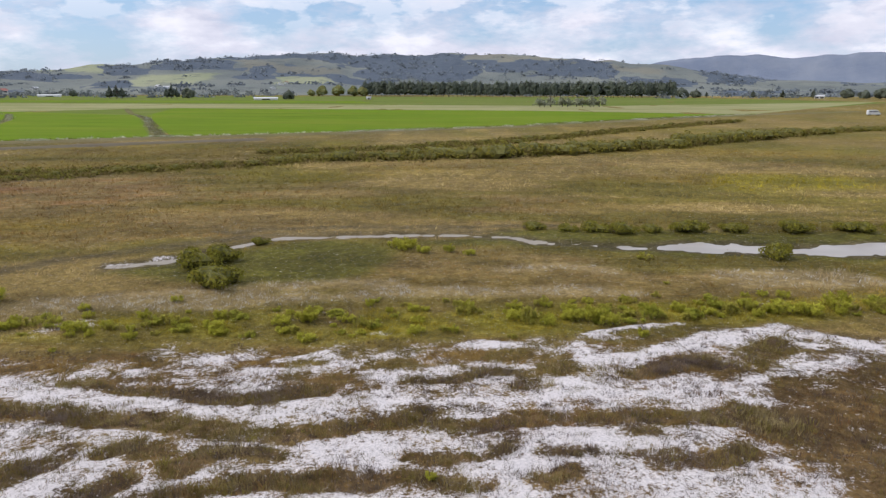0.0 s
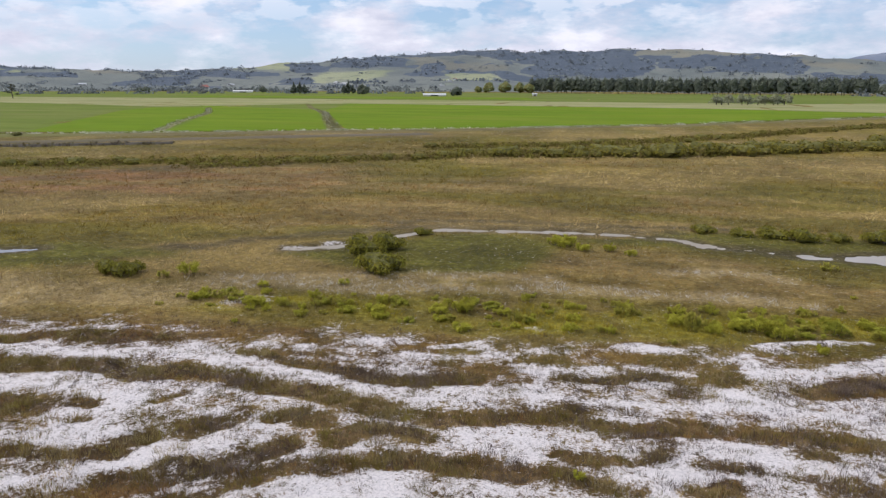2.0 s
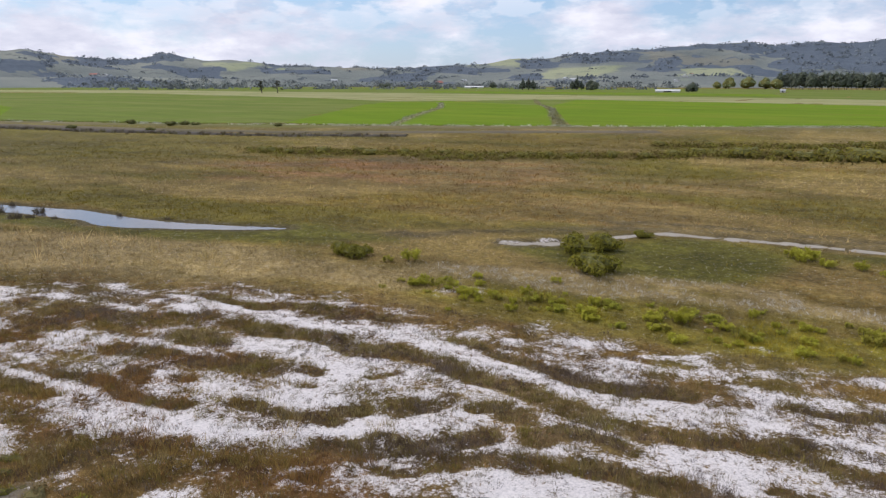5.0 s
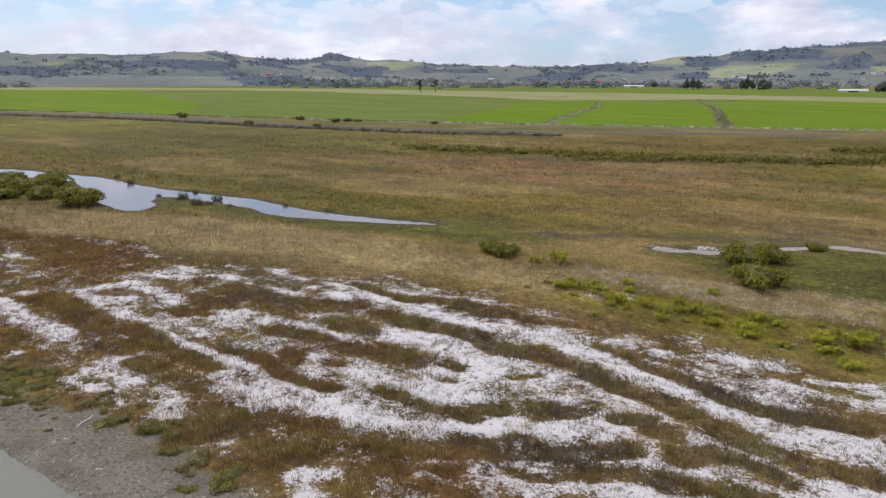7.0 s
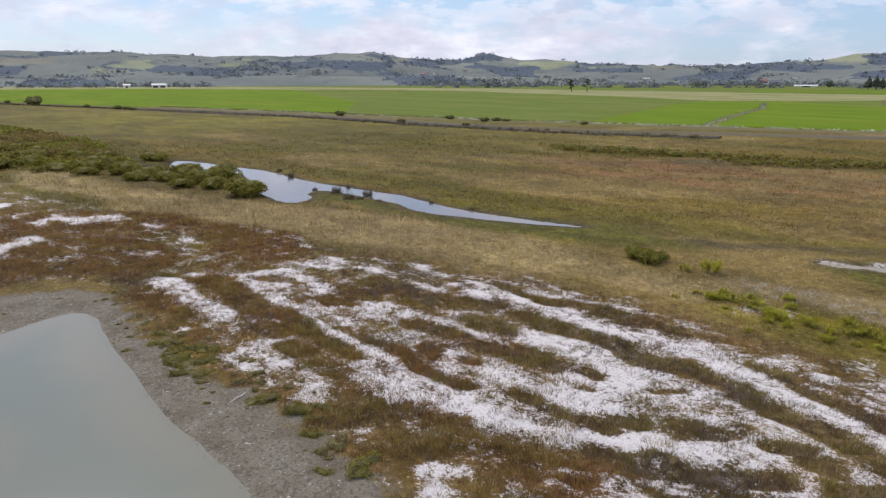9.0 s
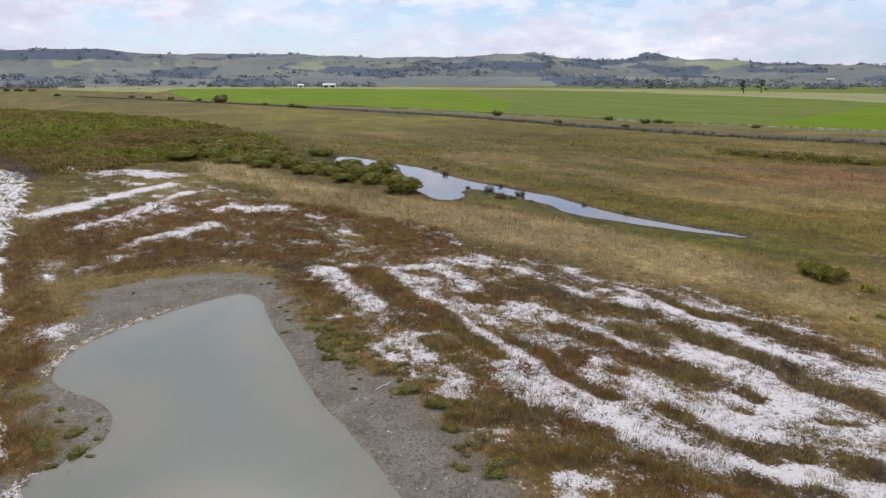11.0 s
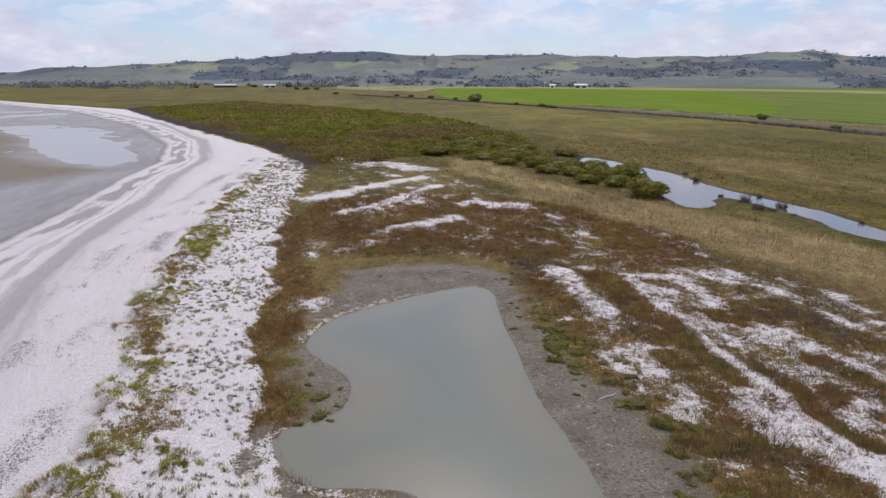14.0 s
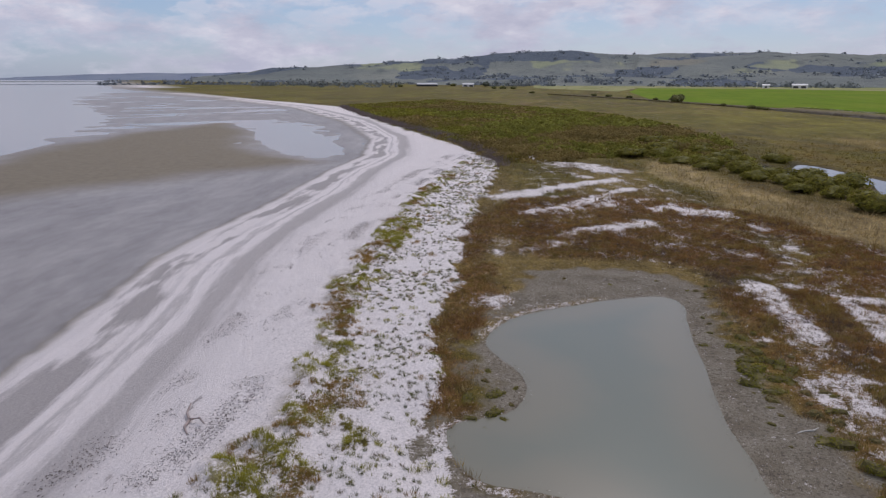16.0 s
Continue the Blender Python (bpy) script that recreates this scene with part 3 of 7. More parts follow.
class Nodes:
    """A small helper to write node materials."""

    def __init__(self, name):
        self.mat = bpy.data.materials.new(name)
        self.mat.use_nodes = True
        self.t = self.mat.node_tree
        self.t.nodes.clear()
        self.out = self.t.nodes.new("ShaderNodeOutputMaterial")
        self.bsdf = self.t.nodes.new("ShaderNodeBsdfPrincipled")
        self.t.links.new(self.bsdf.outputs[0], self.out.inputs[0])
        self.co = self.t.nodes.new("ShaderNodeTexCoord").outputs["Object"]

    def put(self, value, socket):
        if isinstance(value, bpy.types.NodeSocket):
            self.t.links.new(value, socket)
        elif isinstance(value, tuple) and len(value) == 3 and socket.type == "RGBA":
            socket.default_value = rgb(value)
        else:
            socket.default_value = value

    def math(self, op, a, b=0.0, clamp=False):
        n = self.t.nodes.new("ShaderNodeMath")
        n.operation, n.use_clamp = op, clamp
        self.put(a, n.inputs[0]), self.put(b, n.inputs[1])
        return n.outputs[0]

    def mix(self, fac, a, b, blend="MIX"):
        n = self.t.nodes.new("ShaderNodeMix")
        n.data_type, n.blend_type = "RGBA", blend
        self.put(fac, n.inputs[0]), self.put(a, n.inputs[6]), self.put(b, n.inputs[7])
        return n.outputs[2]

    def noise(self, scale, detail=4.0, rough=0.55, co=None, stretch=None, out="Fac"):
        n = self.t.nodes.new("ShaderNodeTexNoise")
        n.inputs["Scale"].default_value, n.inputs["Detail"].default_value, n.inputs["Roughness"].default_value = scale, detail, rough
        c = co or self.co
        if stretch:
            m = self.t.nodes.new("ShaderNodeMapping")
            m.inputs["Scale"].default_value = stretch
            self.t.links.new(c, m.inputs[0])
            c = m.outputs[0]
        self.t.links.new(c, n.inputs["Vector"])
        return n.outputs[out]

    def ramp(self, fac, *stops):
        n = self.t.nodes.new("ShaderNodeValToRGB")
        el = n.color_ramp.elements
        for i, (p, c) in enumerate(stops):
            e = el[i] if i < 2 else el.new(p)
            e.position, e.color = p, rgb(c if isinstance(c, tuple) else (c, c, c))
        self.put(fac, n.inputs[0])
        return n.outputs[0]

    def step(self, x, a, b):
        n = self.t.nodes.new("ShaderNodeMapRange")
        n.interpolation_type = "SMOOTHSTEP"
        self.put(x, n.inputs[0])
        n.inputs[1].default_value, n.inputs[2].default_value = a, b
        return n.outputs[0]

    def attr(self, name):
        n = self.t.nodes.new("ShaderNodeAttribute")
        n.attribute_name = name
        return n

    def split(self, colour):
        n = self.t.nodes.new("ShaderNodeSeparateColor")
        self.put(colour, n.inputs[0])
        return n.outputs

    def bump(self, height, strength, distance):
        n = self.t.nodes.new("ShaderNodeBump")
        n.inputs["Strength"].default_value, n.inputs["Distance"].default_value = strength, distance
        self.put(height, n.inputs["Height"])
        self.t.links.new(n.outputs[0], self.bsdf.inputs["Normal"])

    def done(self, colour, rough=0.85, spec=0.3, metal=0.0):
        self.put(colour, self.bsdf.inputs["Base Color"])
        self.put(rough, self.bsdf.inputs["Roughness"])
        self.put(spec, self.bsdf.inputs["Specular IOR Level"])
        self.bsdf.inputs["Metallic"].default_value = metal
        return self.mat


def plain(name, colour, rough=0.8, vary=0.25, scale=6.0, spec=0.3):
    n = Nodes(name)
    f = n.noise(scale, 5, 0.6)
    dark = tuple(v * (1 - vary) for v in colour)
    light = tuple(min(1, v * (1 + vary)) for v in colour)
    n.bump(n.noise(scale * 4, 4), 0.3, 0.02)
    return n.done(n.ramp(f, (0.3, dark), (0.7, light)), rough, spec)


def ground_material():
    n = Nodes("marsh ground")
    a, b, d, s, e = n.attr("cover_a"), n.attr("cover_b"), n.attr("cover_c"), n.attr("shore"), n.attr("cover_d")
    olive, dry, tan = n.split(e.outputs["Color"])[:3]
    shell, mud, beach, flat = *n.split(a.outputs["Color"])[:3], a.outputs["Alpha"]
    straw, green, rust, fen = *n.split(b.outputs["Color"])[:3], b.outputs["Alpha"]
    thicket, russet, wet, bank = *n.split(d.outputs["Color"])[:3], d.outputs["Alpha"]
    fine, mid, big = n.noise(9.0, 6, 0.65), n.noise(1.3, 6, 0.6), n.noise(0.11, 6, 0.6)
    streak = n.noise(0.16, 6, 0.62, stretch=(0.35, 1.0, 1.0))
    # living and dry marsh plants
    veg = n.ramp(mid, (0.28, (0.12, 0.1, 0.02)), (0.5, (0.17, 0.14, 0.032)), (0.72, (0.225, 0.18, 0.05)))
    veg = n.mix(n.math("MULTIPLY", tan, 0.7), veg, n.ramp(fine, (0.3, (0.165, 0.132, 0.058)), (0.7, (0.235, 0.19, 0.09))))
    veg = n.mix(dry, veg, n.ramp(fine, (0.3, (0.17, 0.135, 0.042)), (0.7, (0.245, 0.2, 0.07))))
    veg = n.mix(n.math("MULTIPLY", olive, 0.9), veg, n.ramp(fine, (0.3, (0.085, 0.086, 0.012)), (0.7, (0.15, 0.142, 0.024))))
    veg = n.mix(n.math("MULTIPLY", russet, n.step(streak, 0.4, 0.62)), veg, n.ramp(fine, (0.3, (0.2, 0.115, 0.05)), (0.7, (0.28, 0.175, 0.085))))
    veg = n.mix(straw, veg, n.ramp(fine, (0.3, (0.215, 0.18, 0.085)), (0.7, (0.35, 0.3, 0.155))))
    veg = n.mix(rust, veg, n.ramp(mid, (0.3, (0.1, 0.057, 0.026)), (0.55, (0.172, 0.098, 0.038)), (0.75, (0.21, 0.145, 0.052))))
    veg = n.mix(green, veg, n.ramp(mid, (0.3, (0.15, 0.152, 0.022)), (0.7, (0.29, 0.285, 0.04))))
    veg = n.mix(n.math("MULTIPLY", fen, 0.95), veg, n.ramp(mid, (0.3, (0.07, 0.076, 0.012)), (0.7, (0.12, 0.124, 0.02))))
    veg = n.mix(thicket, veg, n.ramp(mid, (0.3, (0.1, 0.092, 0.018)), (0.7, (0.17, 0.152, 0.032))))
    veg = n.mix(n.math("MULTIPLY", wet, 0.8), veg, n.ramp(fine, (0.3, (0.055, 0.05, 0.028)), (0.7, (0.12, 0.105, 0.06))))
    heath, distant = n.split(n.attr("cover_e").outputs["Color"])[:2]
    veg = n.mix(n.math("MULTIPLY", heath, 0.85), veg, n.ramp(n.noise(2.2, 7, 0.7), (0.3, (0.076, 0.056, 0.038)), (0.5, (0.12, 0.09, 0.057)), (0.7, (0.165, 0.125, 0.05))))
    veg = n.mix(1.0, veg, (1.14, 0.99, 0.86), "MULTIPLY")
    veg = n.mix(1.0, veg, n.ramp(e.outputs["Alpha"], (0.0, 0.0), (1.0, 1.0)), "MULTIPLY")
    veg = n.mix(1.0, veg, (1.86, 1.86, 1.86), "MULTIPLY")
    # mottling at plant size
    veg = n.mix(1.0, veg, n.ramp(n.noise(0.7, 10, 0.78), (0.3, 0.45), (0.5, 0.95), (0.7, 1.55)), "MULTIPLY")
    veg = n.mix(1.0, veg, n.ramp(n.noise(3.2, 7, 0.75), (0.34, 0.6), (0.66, 1.4)), "MULTIPLY")
    veg = n.mix(1.0, veg, n.ramp(n.noise(0.09, 7, 0.7, stretch=(0.6, 1.3, 1.0)), (0.34, 0.76), (0.66, 1.2)), "MULTIPLY")
    # slightly greener with distance from the spit's end
    veg = n.mix(distant, veg, n.mix(1.0, veg, (0.98, 1.0, 0.98), "MULTIPLY"))
    # grey cracked mud with shell bits
    grey = n.ramp(n.noise(12.0, 8, 0.8), (0.33, (0.17, 0.145, 0.106)), (0.5, (0.25, 0.22, 0.166)), (0.7, (0.31, 0.272, 0.21)))
    grey = n.mix(n.step(n.noise(0.7, 5, 0.6), 0.4, 0.66), grey, n.mix(1.0, grey, (0.74, 0.7, 0.66), "MULTIPLY"))
    grey = n.mix(n.math("MULTIPLY", n.step(n.noise(7.0, 3, 0.6), 0.52, 0.6), 0.65), grey, (0.1, 0.082, 0.06))
    col = n.mix(mud, veg, grey)
    # white shell
    edge = n.step(n.math("ADD", shell, n.math("MULTIPLY", n.math("ADD", n.math("MULTIPLY", n.math("SUBTRACT", n.noise(2.6, 9, 0.78), 0.5), 2.6), n.math("MULTIPLY", n.math("SUBTRACT", n.noise(9.0, 7, 0.8), 0.5), 2.8)), 1.0)), 0.3, 0.72)
    white = n.ramp(n.noise(11.0, 6, 0.75), (0.28, (0.36, 0.32, 0.295)), (0.4, (0.66, 0.61, 0.585)), (0.56, (0.84, 0.775, 0.735)), (0.75, (0.9, 0.845, 0.805)))
    col = n.mix(edge, col, white)
    # beach: shell and grey sand in streaks along the shore
    lane = n.noise(0.5, 6, 0.6, co=s.outputs["Vector"], stretch=(1.0, 0.07, 1.0))
    lane2 = n.noise(1.6, 6, 0.65, co=s.outputs["Vector"], stretch=(1.0, 0.16, 1.0))
    swash = n.noise(0.55, 5, 0.5, co=s.outputs["Vector"], stretch=(1.0, 0.2, 1.0))
    toe = n.split(s.outputs["Color"])[0]
    bent = n.math("ADD", toe, n.math("ADD", n.math("MULTIPLY", n.math("SUBTRACT", lane, 0.5), 3.2), n.math("MULTIPLY", n.math("SUBTRACT", lane2, 0.5), 1.3)))
    pale = n.ramp(n.math("DIVIDE", bent, 14.0), (0.0, 0.7), (0.07, 0.85), (0.12, 0.55), (0.25, 0.5), (0.28, 0.95), (0.31, 0.9), (0.335, 0.4), (0.36, 0.95), (0.39, 0.85), (0.425, 0.3), (0.5, 0.25), (0.56, 0.75), (0.7, 0.95))
    zone = n.math("MULTIPLY", n.step(bent, 1.0, 1.6), n.math("SUBTRACT", 1.0, n.step(bent, 3.3, 3.8)))
    pale = n.math("ADD", pale, n.math("MULTIPLY", zone, n.math("SUBTRACT", n.math("MULTIPLY", n.step(swash, 0.45, 0.55), 0.75), 0.4)), True)
    pale = n.math("ADD", pale, n.math("MULTIPLY", n.math("SUBTRACT", n.noise(11.0, 7, 0.8), 0.5), 0.95), True)
    high = n.step(n.math("ADD", toe, n.math("MULTIPLY", n.math("SUBTRACT", lane2, 0.5), 5.0)), 7.5, 12.0)
    sandy = n.mix(pale, (0.36, 0.33, 0.312), (0.82, 0.758, 0.725))
    sand = n.mix(high, sandy, white)
    wrack = n.math("MULTIPLY", n.step(n.noise(0.8, 7, 0.75, co=s.outputs["Vector"], stretch=(1.6, 0.34, 1.0)), 0.6, 0.67), n.step(toe, 6.5, 9.0))
    sand = n.mix(n.math("MULTIPLY", wrack, 0.75), sand, (0.17, 0.14, 0.13))
    sand = n.mix(n.math("MULTIPLY", n.step(n.noise(7.0, 8, 0.8), 0.6, 0.7), 0.6), sand, (0.26, 0.225, 0.2))
    col = n.mix(beach, col, sand)
    # tidal flat
    tide = n.ramp(n.noise(0.25, 6, 0.6, co=s.outputs["Vector"], stretch=(1.0, 0.25, 1.0)), (0.35, (0.29, 0.27, 0.26)), (0.65, (0.385, 0.36, 0.345)))
    tide = n.mix(1.0, tide, n.ramp(n.noise(1.1, 5, 0.6, co=s.outputs["Vector"], stretch=(1.0, 0.4, 1.0)), (0.35, 0.9), (0.65, 1.08)), "MULTIPLY")
    tide = n.mix(bank, tide, n.ramp(mid, (0.3, (0.2, 0.168, 0.118)), (0.7, (0.27, 0.23, 0.165))))
    col = n.mix(flat, col, tide)
    rough = n.math("SUBTRACT", 0.9, n.math("MULTIPLY", n.math("SUBTRACT", flat, n.math("MULTIPLY", bank, 0.6)), 0.45))
    n.bump(n.math("ADD", n.math("MULTIPLY", n.noise(5.0, 6, 0.75), 1.4), n.math("ADD", n.noise(24.0, 4, 0.7), n.math("MULTIPLY", n.math("MULTIPLY", beach, n.math("ADD", lane2, pale)), 1.6))), 0.6, 0.1)
    return n.done(col, rough, 0.12)


def water_material(name, deep, light, rough, wave, wave_size, spec=0.5):
    n = Nodes(name)
    f = n.noise(0.25, 4, 0.5)
    n.bump(n.noise(wave_size, 4, 0.6), wave, 0.02)
    return n.done(n.ramp(f, (0.3, deep), (0.7, light)), rough, spec)


def leaf_material(name, own=0.4, lift=0.75, thin_part=0.3):
    """Thin blades and leaves: tinted plant by plant, lit with the growth round them, letting some light through."""
    n = Nodes(name)
    tint = n.attr("tint").outputs["Color"]
    g = n.t.nodes.new("ShaderNodeNewGeometry")
    hsv = n.t.nodes.new("ShaderNodeHueSaturation")
    n.put(tint, hsv.inputs["Color"])
    n.put(n.math("ADD", 0.85, n.math("MULTIPLY", g.outputs["Random Per Island"], 0.3)), hsv.inputs["Value"])
    n.put(n.math("ADD", 0.488, n.math("MULTIPLY", g.outputs["Random Per Island"], 0.02)), hsv.inputs["Hue"])
    mul = n.t.nodes.new("ShaderNodeVectorMath")
    mul.operation = "MULTIPLY_ADD"
    n.put(g.outputs["Normal"], mul.inputs[0])
    mul.inputs[1].default_value, mul.inputs[2].default_value = (own, own, own), (0.0, 0.0, lift)
    norm = n.t.nodes.new("ShaderNodeVectorMath")
    norm.operation = "NORMALIZE"
    n.put(mul.outputs[0], norm.inputs[0])
    n.put(norm.outputs[0], n.bsdf.inputs["Normal"])
    thin = n.t.nodes.new("ShaderNodeBsdfTranslucent")
    n.put(hsv.outputs[0], thin.inputs["Color"])
    both = n.t.nodes.new("ShaderNodeMixShader")
    both.inputs[0].default_value = thin_part
    n.t.links.new(n.bsdf.outputs[0], both.inputs[1])
    n.t.links.new(thin.outputs[0], both.inputs[2])
    n.t.links.new(both.outputs[0], n.out.inputs[0])
    return n.done(hsv.outputs[0], 0.85, 0.06)


M_BLADE = leaf_material("grass blades")
M_SCRUB = leaf_material("scrub twigs and leaves", 0.8, 0.34, 0.25)
M_GROUND = ground_material()
M_CREEK = water_material("creek water", (0.09, 0.09, 0.095), (0.12, 0.12, 0.125), 0.07, 0.2, 3.0, 0.6)
M_POOL = water_material("shallow milky pool water", (0.36, 0.32, 0.27), (0.44, 0.395, 0.34), 0.3, 0.08, 4.0, 0.25)
M_SEA = water_material("shallow sea water", (0.245, 0.21, 0.19), (0.29, 0.252, 0.228), 0.16, 0.25, 1.6)
M_LEAF = leaf_material("plant leaves", 0.6, 0.5, 0.3)
M_BARK = plain("grey brown bark", (0.12, 0.095, 0.075), 0.9, 0.35, 5)
M_WOOD = plain("weathered driftwood", (0.36, 0.29, 0.26), 0.85, 0.35, 9)
M_PALE_WOOD = plain("bleached stick", (0.62, 0.58, 0.52), 0.8, 0.2, 9)
M_WALL = plain("pale shed cladding", (0.72, 0.71, 0.68), 0.6, 0.08, 1.0)
M_ROOF = plain("light metal roof", (0.55, 0.55, 0.55), 0.5, 0.1, 1.0)
M_ROOF_RED = plain("dull red roof", (0.32, 0.13, 0.1), 0.7, 0.15, 1.0)
M_DARK = plain("dark opening", (0.05, 0.05, 0.055), 0.5, 0.1, 2.0)
M_PAINT = plain("white car paint", (0.78, 0.78, 0.78), 0.25, 0.03, 1.0, 0.5)
M_RUBBER = plain("black tyre rubber", (0.03, 0.03, 0.03), 0.8, 0.2, 8.0)


# ---- building blocks ----
def mesh_from(name, verts, faces_flat, per_face, mat, tint=None, smooth_shade=False):
    """A mesh from arrays: verts (n, 3), face corners in one flat row, corners a face."""
    me = bpy.data.meshes.new(name)
    nv, nc = len(verts), len(faces_flat)
    nf = nc // per_face
    me.vertices.add(nv)
    me.vertices.foreach_set("co", np.asarray(verts, np.float32).ravel())
    me.loops.add(nc)
    me.loops.foreach_set("vertex_index", np.asarray(faces_flat, np.int32).ravel())
    me.polygons.add(nf)
    me.polygons.foreach_set("loop_start", np.arange(0, nc, per_face, dtype=np.int32))
    me.polygons.foreach_set("loop_total", np.full(nf, per_face, np.int32))
    if smooth_shade:
        me.polygons.foreach_set("use_smooth", np.ones(nf, bool))
    if tint is not None:
        at = me.attributes.new("tint", "FLOAT_COLOR", "POINT")
        at.data.foreach_set("color", np.c_[tint, np.ones(nv)].astype(np.float32).ravel())
    me.materials.append(mat)
    me.update(calc_edges=True)
    return me


def part(name, bm, material, parent, label=""):
    me = bpy.data.meshes.new(name)
    bm.to_mesh(me)
    bm.free()
    me.materials.append(material)
    ob = new(name, me)
    ob.parent = parent
    return tagged(ob, label)


def part_mesh(name, me, parent, label=""):
    ob = new(name, me)
    ob.parent = parent
    return tagged(ob, label)


def box(bm, lo, hi, bevel=0.0):
    r = bmesh.ops.create_cube(bm, size=1)
    c = [(a + b) / 2 for a, b in zip(lo, hi)]
    s = [b - a for a, b in zip(lo, hi)]
    bmesh.ops.scale(bm, vec=s, verts=r["verts"])
    bmesh.ops.translate(bm, vec=c, verts=r["verts"])
    if bevel:
        edges = list({e for v in r["verts"] for e in v.link_edges})
        bmesh.ops.bevel(bm, geom=edges, offset=bevel, segments=2, affect="EDGES")


def tube(bm, pts, radii, sides=7):
    """A tapering, bent limb through the given points."""
    rings = []
    for i, p in enumerate(pts):
        p = Vector(p)
        d = (Vector(pts[min(i + 1, len(pts) - 1)]) - Vector(pts[max(i - 1, 0)])).normalized()
        u = d.orthogonal().normalized()
        w = d.cross(u)
        rings.append([bm.verts.new(p + (u * math.cos(k * math.tau / sides) + w * math.sin(k * math.tau / sides)) * radii[i]) for k in range(sides)])
    for a, b in zip(rings[:-1], rings[1:]):
        for k in range(sides):
            bm.faces.new((a[k], a[(k + 1) % sides], b[(k + 1) % sides], b[k]))
    bm.faces.new(rings[0][::-1]), bm.faces.new(rings[-1])


# ---- ground ----
def graded(lo, hi, bands, far_lo, far_hi):
    """Grid lines: even within bands of (from, to, step), then ever wider out to the far ends."""
    lines = []
    for a, b, s in bands:
        lines += list(np.arange(a, b, s))
    lines.append(hi)
    step, v = bands[-1][2], hi
    while v < far_hi:
        step *= 1.16
        v += step
        lines.append(v)
    step, v = bands[0][2], lo
    while v > far_lo:
        step *= 1.16
        v -= step
        lines.insert(0, v)
    return np.array(lines)


gx = graded(-330, 45, [(-330, -135, 3.0), (-135, -48, 0.55), (-48, 24, 0.28), (24, 45, 0.6)], -4400, 4400)
gy = graded(-150, 78, [(-150, -52, 2.6), (-52, -24, 0.55), (-24, 42, 0.28), (42, 78, 0.55)], -4400, 4400)
GX, GY = np.meshgrid(gx, gy)
ground_plan = plan(GX.ravel(), GY.ravel())
nx, ny = len(gx), len(gy)
iy, ix = np.mgrid[0:ny - 1, 0:nx - 1]
i0 = (iy * nx + ix).ravel()
quads = np.stack([i0, i0 + 1, i0 + nx + 1, i0 + nx], 1)
ground_me = mesh_from("ground", np.c_[GX.ravel(), GY.ravel(), ground_plan["h"]], quads.ravel(), 4, M_GROUND, None, True)


def store(me, name, *cols):
    at = me.attributes.new(name, "FLOAT_COLOR", "POINT")
    at.data.foreach_set("color", np.stack(cols, 1).astype(np.float32).ravel())


P = ground_plan
store(ground_me, "cover_a", P["shell"], P["mud"], P["beach"], P["flat"])
store(ground_me, "cover_b", P["straw"], P["green"], P["rust"] * P["land"], P["fen"])
store(ground_me, "cover_c", P["thicket"], P["russet"], P["wet"], P["bank"])
store(ground_me, "cover_d", P["olive"], P["dry"], P["tan"], P["tone"] / 2.0)
store(ground_me, "cover_e", P["heath"], P["far"], P["heath"], P["heath"] * 0 + 1)
store(ground_me, "shore", P["toe"], P["along"], P["toe"] * 0, P["toe"] * 0 + 1)
ground = tagged(new("ground", ground_me), "salt marsh ground with white shell ridges, mud and beach", "ground", kind="structure")


def sheet(name, outline, z, mat, label, category, grow=0.0):
    """A flat sheet with the given outline."""
    bm = bmesh.new()
    pts = [Vector((x, y, z)) for x, y in outline]
    if grow:
        mid = sum(pts, Vector()) / len(pts)
        pts = [p + (p - mid).normalized() * grow for p in pts]
    f = bm.faces.new([bm.verts.new(p) for p in pts])
    if f.normal.z < 0 or f.calc_area() and (f.normal_update() or f.normal.z < 0):
        f.normal_flip()
    bmesh.ops.triangulate(bm, faces=[f])
    me = bpy.data.meshes.new(name)
    bm.to_mesh(me)
    bm.free()
    me.materials.append(mat)
    return tagged(new(name, me), label, category, kind="structure")


def lagoon_sheet():
    """Lagoon water, browner over the shallows."""
    lx, ly = np.arange(-42, -8, 0.4), np.arange(-6, 9.2, 0.4)
    X, Y = np.meshgrid(lx, ly)
    X, Y = X.ravel(), Y.ravel()
    deep = in_poly(X, Y, LAGOON)
    q = smooth(0.2, 3.2, deep + (fbm(X, Y, 3, 3, 271) - 0.5) * 2.4)[:, None]
    m = len(lx)
    a, b = np.mgrid[0:len(ly) - 1, 0:m - 1]
    k = (a * m + b).ravel()
    n = Nodes("murky lagoon water")
    n.bump(n.noise(3.0, 3, 0.6), 0.04, 0.02)
    mat = n.done(n.attr("tint").outputs["Color"], 0.2, 0.5)
    me = mesh_from("lagoon_water", np.c_[X, Y, np.full(len(X), -0.098)], np.stack([k, k + 1, k + m + 1, k + m], 1).ravel(), 4, mat,
                   np.array([(0.178, 0.168, 0.116)]) * (1 - q) + np.array([(0.135, 0.152, 0.112)]) * q)
    return tagged(new("lagoon_water", me), "still murky grey-green lagoon water", "water", kind="structure")


